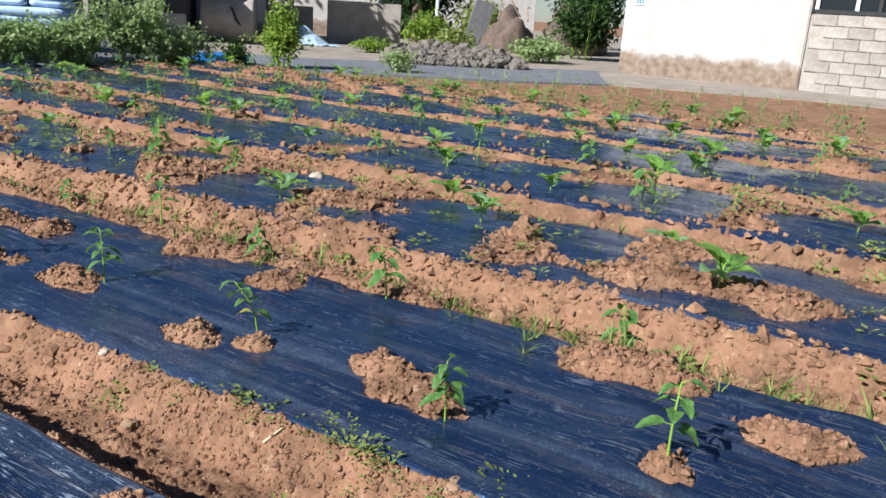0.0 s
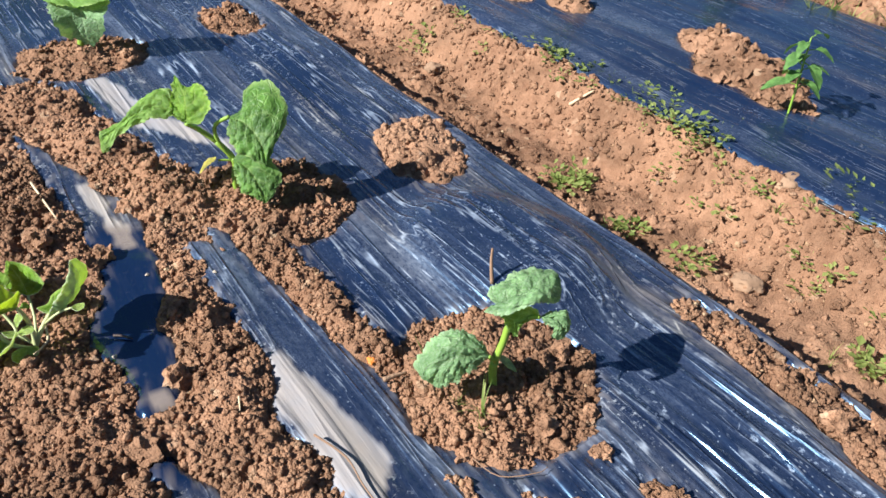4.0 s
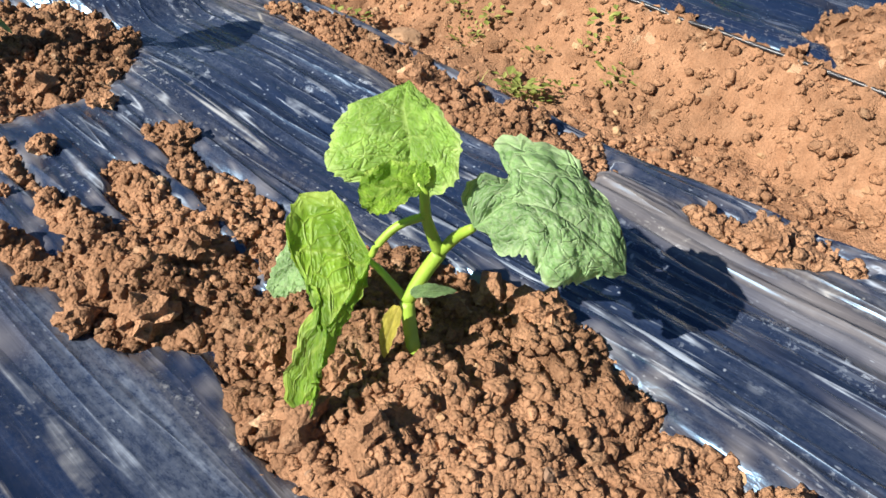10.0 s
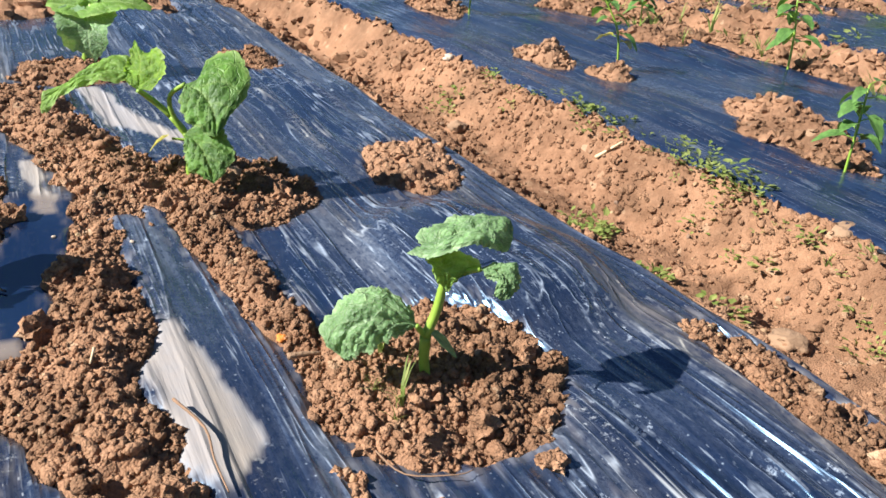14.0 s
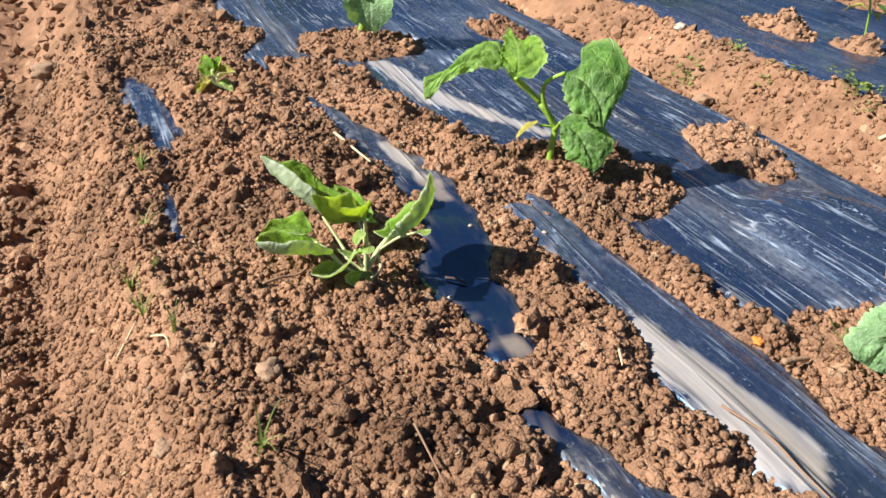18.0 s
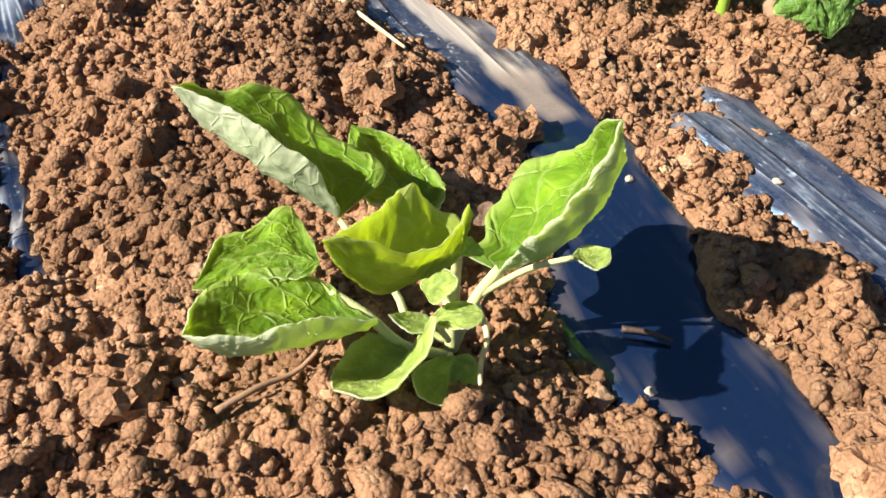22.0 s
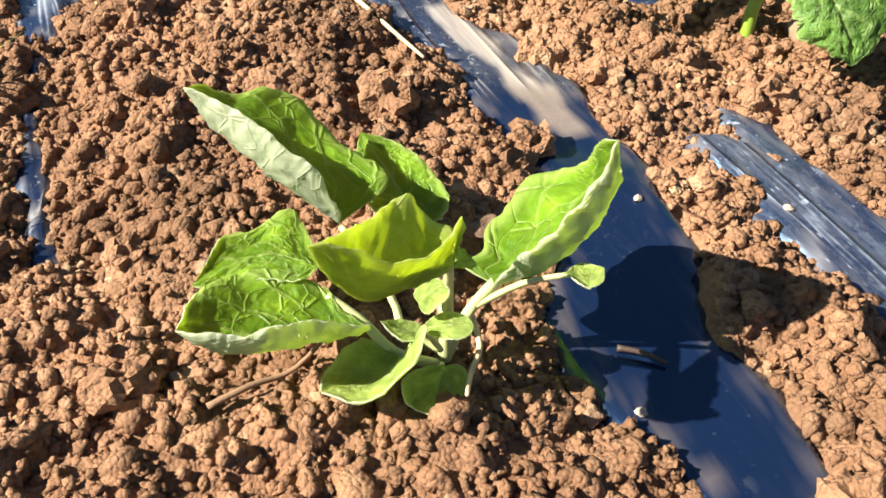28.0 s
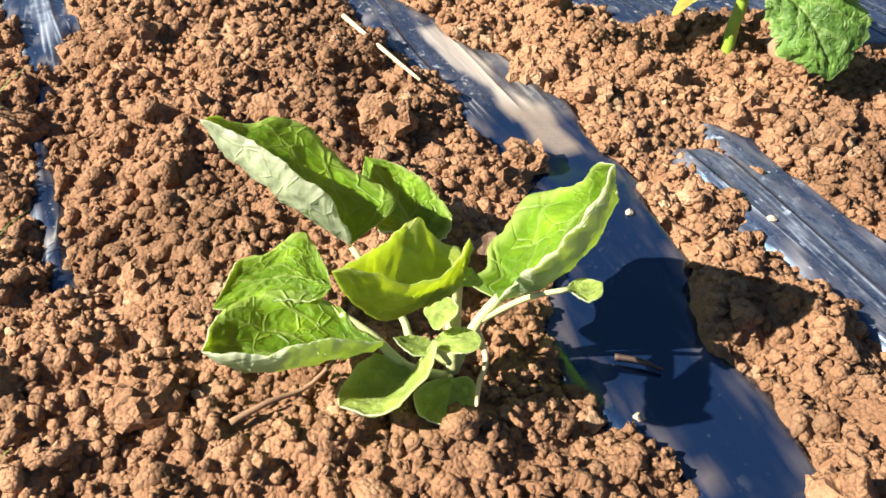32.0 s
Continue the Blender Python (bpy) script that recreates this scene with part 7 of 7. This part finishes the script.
g = random.Random(5)
edge = [(0.905 + g.gauss(0, 0.022) - 0.024 * (y - 1), y) for y in [g.choice((0.8, 0.88, 0.97, 1.05, 1.16, 1.3, 1.42)) + g.gauss(0, 0.025) for _ in range(48)]]
edge += [(0.86 + g.gauss(0, 0.03), y) for y in [g.uniform(0.25, 0.75) for _ in range(24)]]
weeds("edge_weeds", "low creeping green weeds along the film edge", edge, "leafy", CROWN_HERB, 0.8)
edge2 = [(1.78 + g.gauss(0, 0.1), g.uniform(-0.3, 3.5)) for _ in range(260)] + [(3.15 + g.gauss(0, 0.1), g.uniform(-0.5, 4)) for _ in range(160)]
weeds("furrow_weeds", "grassy weeds in the further furrows", edge2, "grass", CROWN_HERB, 1.7)
edge3 = [(g.uniform(1.8, 8.4), g.uniform(-2, 8.8)) for _ in range(1500)] + [(g.uniform(0.4, 4), g.uniform(7.6, 9.2)) for _ in range(400)] + [(g.uniform(7.8, 10), g.uniform(1, 8)) for _ in range(300)]
weeds("field_weeds", "scattered weeds among the far beds", edge3, "leafy", CROWN_HERB, 2.2)
weeds("tall_grass", "tufts of tall grass at the far field edge", [(g.uniform(8.2, 12.5), g.uniform(1.0, 7.5)) for _ in range(170)], "grass", CROWN_WEED, 3.2)

sprouts = [(0.206, 0.483), (0.203, 0.518), (0.206, 0.573), (0.227, 0.553), (0.215, 0.49), (-0.289, 0.976), (-0.276, 1.094), (-0.31, 0.883), (-0.29, 0.882), (-0.304, 0.836), (-0.287, 0.779),
           (-0.251, 0.636), (-0.291, 0.552), (-0.228, 0.477), (0.725, 0.4), (0.74, 0.41), (0.878, 0.618)]
weeds("soil_sprouts", "single pale green grass sprouts in the soil", sprouts, "grass", CROWN_HERB, 0.75)
clumps = [(cx + g.gauss(0, 0.014), cy + g.gauss(0, 0.016)) for cx, cy in ((0.773, 0.365), (0.718, 0.633), (0.75, 0.895), (0.729, 0.91), (1.0, 0.8), (0.92, 0.824), (0.883, 0.784), (1.02, 0.5), (0.983, 0.564), (0.725, 0.761),
          (0.913, 1.149), (0.943, 1.1), (0.939, 1.02), (0.957, 0.968), (0.963, 0.906), (0.82, 1.5)) for _ in range(5)]
weeds("furrow_clumps", "small leafy weed clumps in the near furrow", clumps, "leafy", CROWN_HERB, 1.0)

# ---- stones, straws, twigs and scraps ----
def lie(x, y, up=0.0):
    return float(max(soil_z(x, y), film_height(np.array([x]), np.array([y]), 0)[0] if -0.3 < x < 0.56 else -1)) + up


def stone(x, y, size, seed, label, mat, flat=0.55, name="stone"):
    v, f = rough_stone(3, seed, 0.5 if mat is CLOD else 0.3, flat)
    ob = new(name, mesh_from(name, v * size * (0.85 if mat is CLOD else 1.0), f, mat is not CLOD))
    ob.data.materials.append(mat)
    ob.matrix_world = pose(x, y, lie(x, y, size * 0.2), 0, 0, seed * 77)
    return tagged(ob, label, "stone" if mat is not CLOD else "clod", "loose stones" if mat is not CLOD else "large clods")


PALE = plain("pale_stone", (0.45, 0.36, 0.27), 0.85, scale=60)
for k, (x, y, size, tone) in enumerate([(0.925, 0.634, 0.024, 0), (0.775, 0.572, 0.022, 0), (0.877, 1.602, 0.014, 1), (0.22, 0.972, 0.017, 0), (0.087, 0.843, 0.0024, 1), (0.019, 0.877, 0.0024, 1), (-0.053, 0.768, 0.0024, 1),
                                        (-0.072, 0.775, 0.005, 0), (-0.31, 0.685, 0.009, 0), (-0.364, 1.693, 0.024, 0), (-0.229, 0.71, 0.011, 0), (0.79, 1.4, 0.02, 0), (0.698, 0.066, 0.014, 0), (0.679, 0.009, 0.012, 1),
                                        (2.81, 2.65, 0.05, 1)]):
    stone(x, y, size, k + 40, "pale flat stone lying on the soil" if tone else "tan rough stone half sunk in soil", PALE if tone else STONE)
for k, (x, y, size) in enumerate([(0.187, 0.168, 0.018), (0.177, 0.209, 0.016), (0.236, 0.198, 0.016), (0.344, 0.052, 0.017), (0.345, 0.022, 0.019), (0.218, 0.108, 0.014), (0.214, 0.019, 0.014), (0.198, 0.052, 0.018),
                                  (0.223, 0.364, 0.011), (0.285, 0.397, 0.012), (0.181, 0.332, 0.006), (-0.071, 0.993, 0.02), (0.044, 0.763, 0.009), (-0.223, 0.929, 0.013), (-0.235, 0.851, 0.015), (0.02, 0.77, 0.008),
                                  (0.516, 0.294, 0.018), (0.559, 0.272, 0.016), (0.6, 0.35, 0.015), (0.34, 0.52, 0.014), (0.26, 0.45, 0.014), (0.31, 0.44, 0.013), (-0.01, 0.7, 0.018), (0.09, 0.25, 0.016), (0.04, 0.45, 0.016),
                                  (2.5, 1.32, 0.07), (1.9, 1.07, 0.06), (0.87, 2.95, 0.06), (0.15, 0.93, 0.016), (0.26, 0.9, 0.015), (0.3, 0.93, 0.013), (0.02, 0.33, 0.018), (0.07, 0.44, 0.014), (0.532, -0.03, 0.018), (-0.012, 0.935, 0.015), (0.16, 0.19, 0.012)]):
    stone(x, y, size, k + 70, "crumbly lump of red-brown soil", CLOD, 0.8, "soil_clod")


def stick(name, points, radius, mat, label, category):
    pts = [(x, y, lie(x, y, z), radius * (1 - 0.5 * k / max(len(points) - 1, 1))) for k, (x, y, z) in enumerate(points)]
    ob = part(name, tube(name, pts, 6), mat)
    return tagged(ob, label, category)


stick("straw", [(-0.046, 1.129, 0.012), (-0.044, 1.063, 0.01), (-0.042, 1.01, 0.012)], 0.0019, STRAW, "long pale dry straw lying on soil", "straw")
stick("straw", [(-0.303, 0.809, 0.008), (-0.294, 0.792, 0.01), (-0.293, 0.772, 0.008)], 0.0011, STRAW, "short dry straw on the soil", "straw")
stick("straw", [(-0.331, 0.827, 0.008), (-0.312, 0.839, 0.01)], 0.0011, STRAW, "short dry straw on the soil", "straw")
stick("straw", [(-0.209, 0.771, 0.008), (-0.219, 0.753, 0.01)], 0.0011, STRAW, "short dry straw on the soil", "straw")
stick("straw", [(0.024, 0.626, 0.01), (0.019, 0.613, 0.01)], 0.0012, STRAW, "short dry straw on the soil", "straw")
stick("straw", [(-0.158, 0.602, 0.012), (-0.155, 0.573, 0.012), (-0.154, 0.558, 0.008)], 0.001, TWIG, "thin dark dry stalk on the soil", "straw")
stick("straw", [(0.86, 1.06, 0.008), (0.885, 1.03, 0.008)], 0.0035, STRAW, "pale dry stalk lying in the furrow", "straw")
stick("straw", [(0.66, 0.519, 0.025), (0.652, 0.482, 0.012)], 0.0016, STRAW, "bent dry stalk at the bed edge", "straw")
stick("twig", [(-0.207, 0.827, 0.004), (-0.19, 0.829, 0.006), (-0.172, 0.831, 0.008), (-0.15, 0.837, 0.01)], 0.0015, TWIG, "bent brown twig beside the eggplant", "twig")
stick("twig", [(-0.044, 0.799, 0.002), (-0.036, 0.792, 0.003), (-0.029, 0.784, 0.002)], 0.0016, WET_TWIG, "dark broken twig on wet film", "twig")
stick("twig", [(0.341, 0.64, 0.0), (0.345, 0.65, 0.022), (0.349, 0.655, 0.036)], 0.0026, TWIG, "short upright twig stuck in the film", "twig")
stick("root", [(-0.102, 0.825, 0.022), (-0.104, 0.81, 0.016), (-0.113, 0.799, 0.012), (-0.122, 0.785, 0.012)], 0.0016, STRAW, "withered drooping leaf stalk", "stalk")
stick("root_strand", [(0.065, 0.553, 0.008), (0.078, 0.517, 0.006), (0.076, 0.484, 0.006), (0.077, 0.454, 0.005)], 0.0012, TWIG, "thin brown root on the film edge", "root")
stick("root_strand", [(0.179, 0.458, 0.006), (0.187, 0.429, 0.006), (0.216, 0.411, 0.006), (0.229, 0.411, 0.005)], 0.0007, TWIG, "thin brown root along the soil edge", "root")
stick("shell_scrap", [(0.16, 0.585, 0.008), (0.175, 0.584, 0.01), (0.187, 0.583, 0.008)], 0.003, STONE, "tan flat scrap in the soil", "scrap")
ORANGE = plain("orange_peel", (0.55, 0.17, 0.02), 0.6, scale=60)
stone(0.168, 0.62, 0.006, 3, "small orange scrap in the soil", ORANGE, 0.4, "orange_scrap")
ROLL = plain("rolled_black_plastic", (0.012, 0.013, 0.017), 0.3, scale=90, depth=0.001)
rim = []
for k in range(16):
    y = -0.1 + 0.045 * k
    x = 0.912 + 0.004 * math.sin(y * 9) - 0.02 * max(y - 0.3, 0)
    z = max(soil_z(x, y), float(film_height(np.array([x]), np.array([y]), 1)[0]))
    rim.append((x, y, z + 0.002, 0.0026))
rim = [(x, y, sum(q[2] for q in rim[max(k - 2, 0):k + 3]) / len(rim[max(k - 2, 0):k + 3]), r) for k, (x, y, z, r) in enumerate(rim)]
tagged(part("film_roll", tube("film_roll", rim, 7), ROLL), "rolled black edge of mulch film along the furrow", "plastic film")
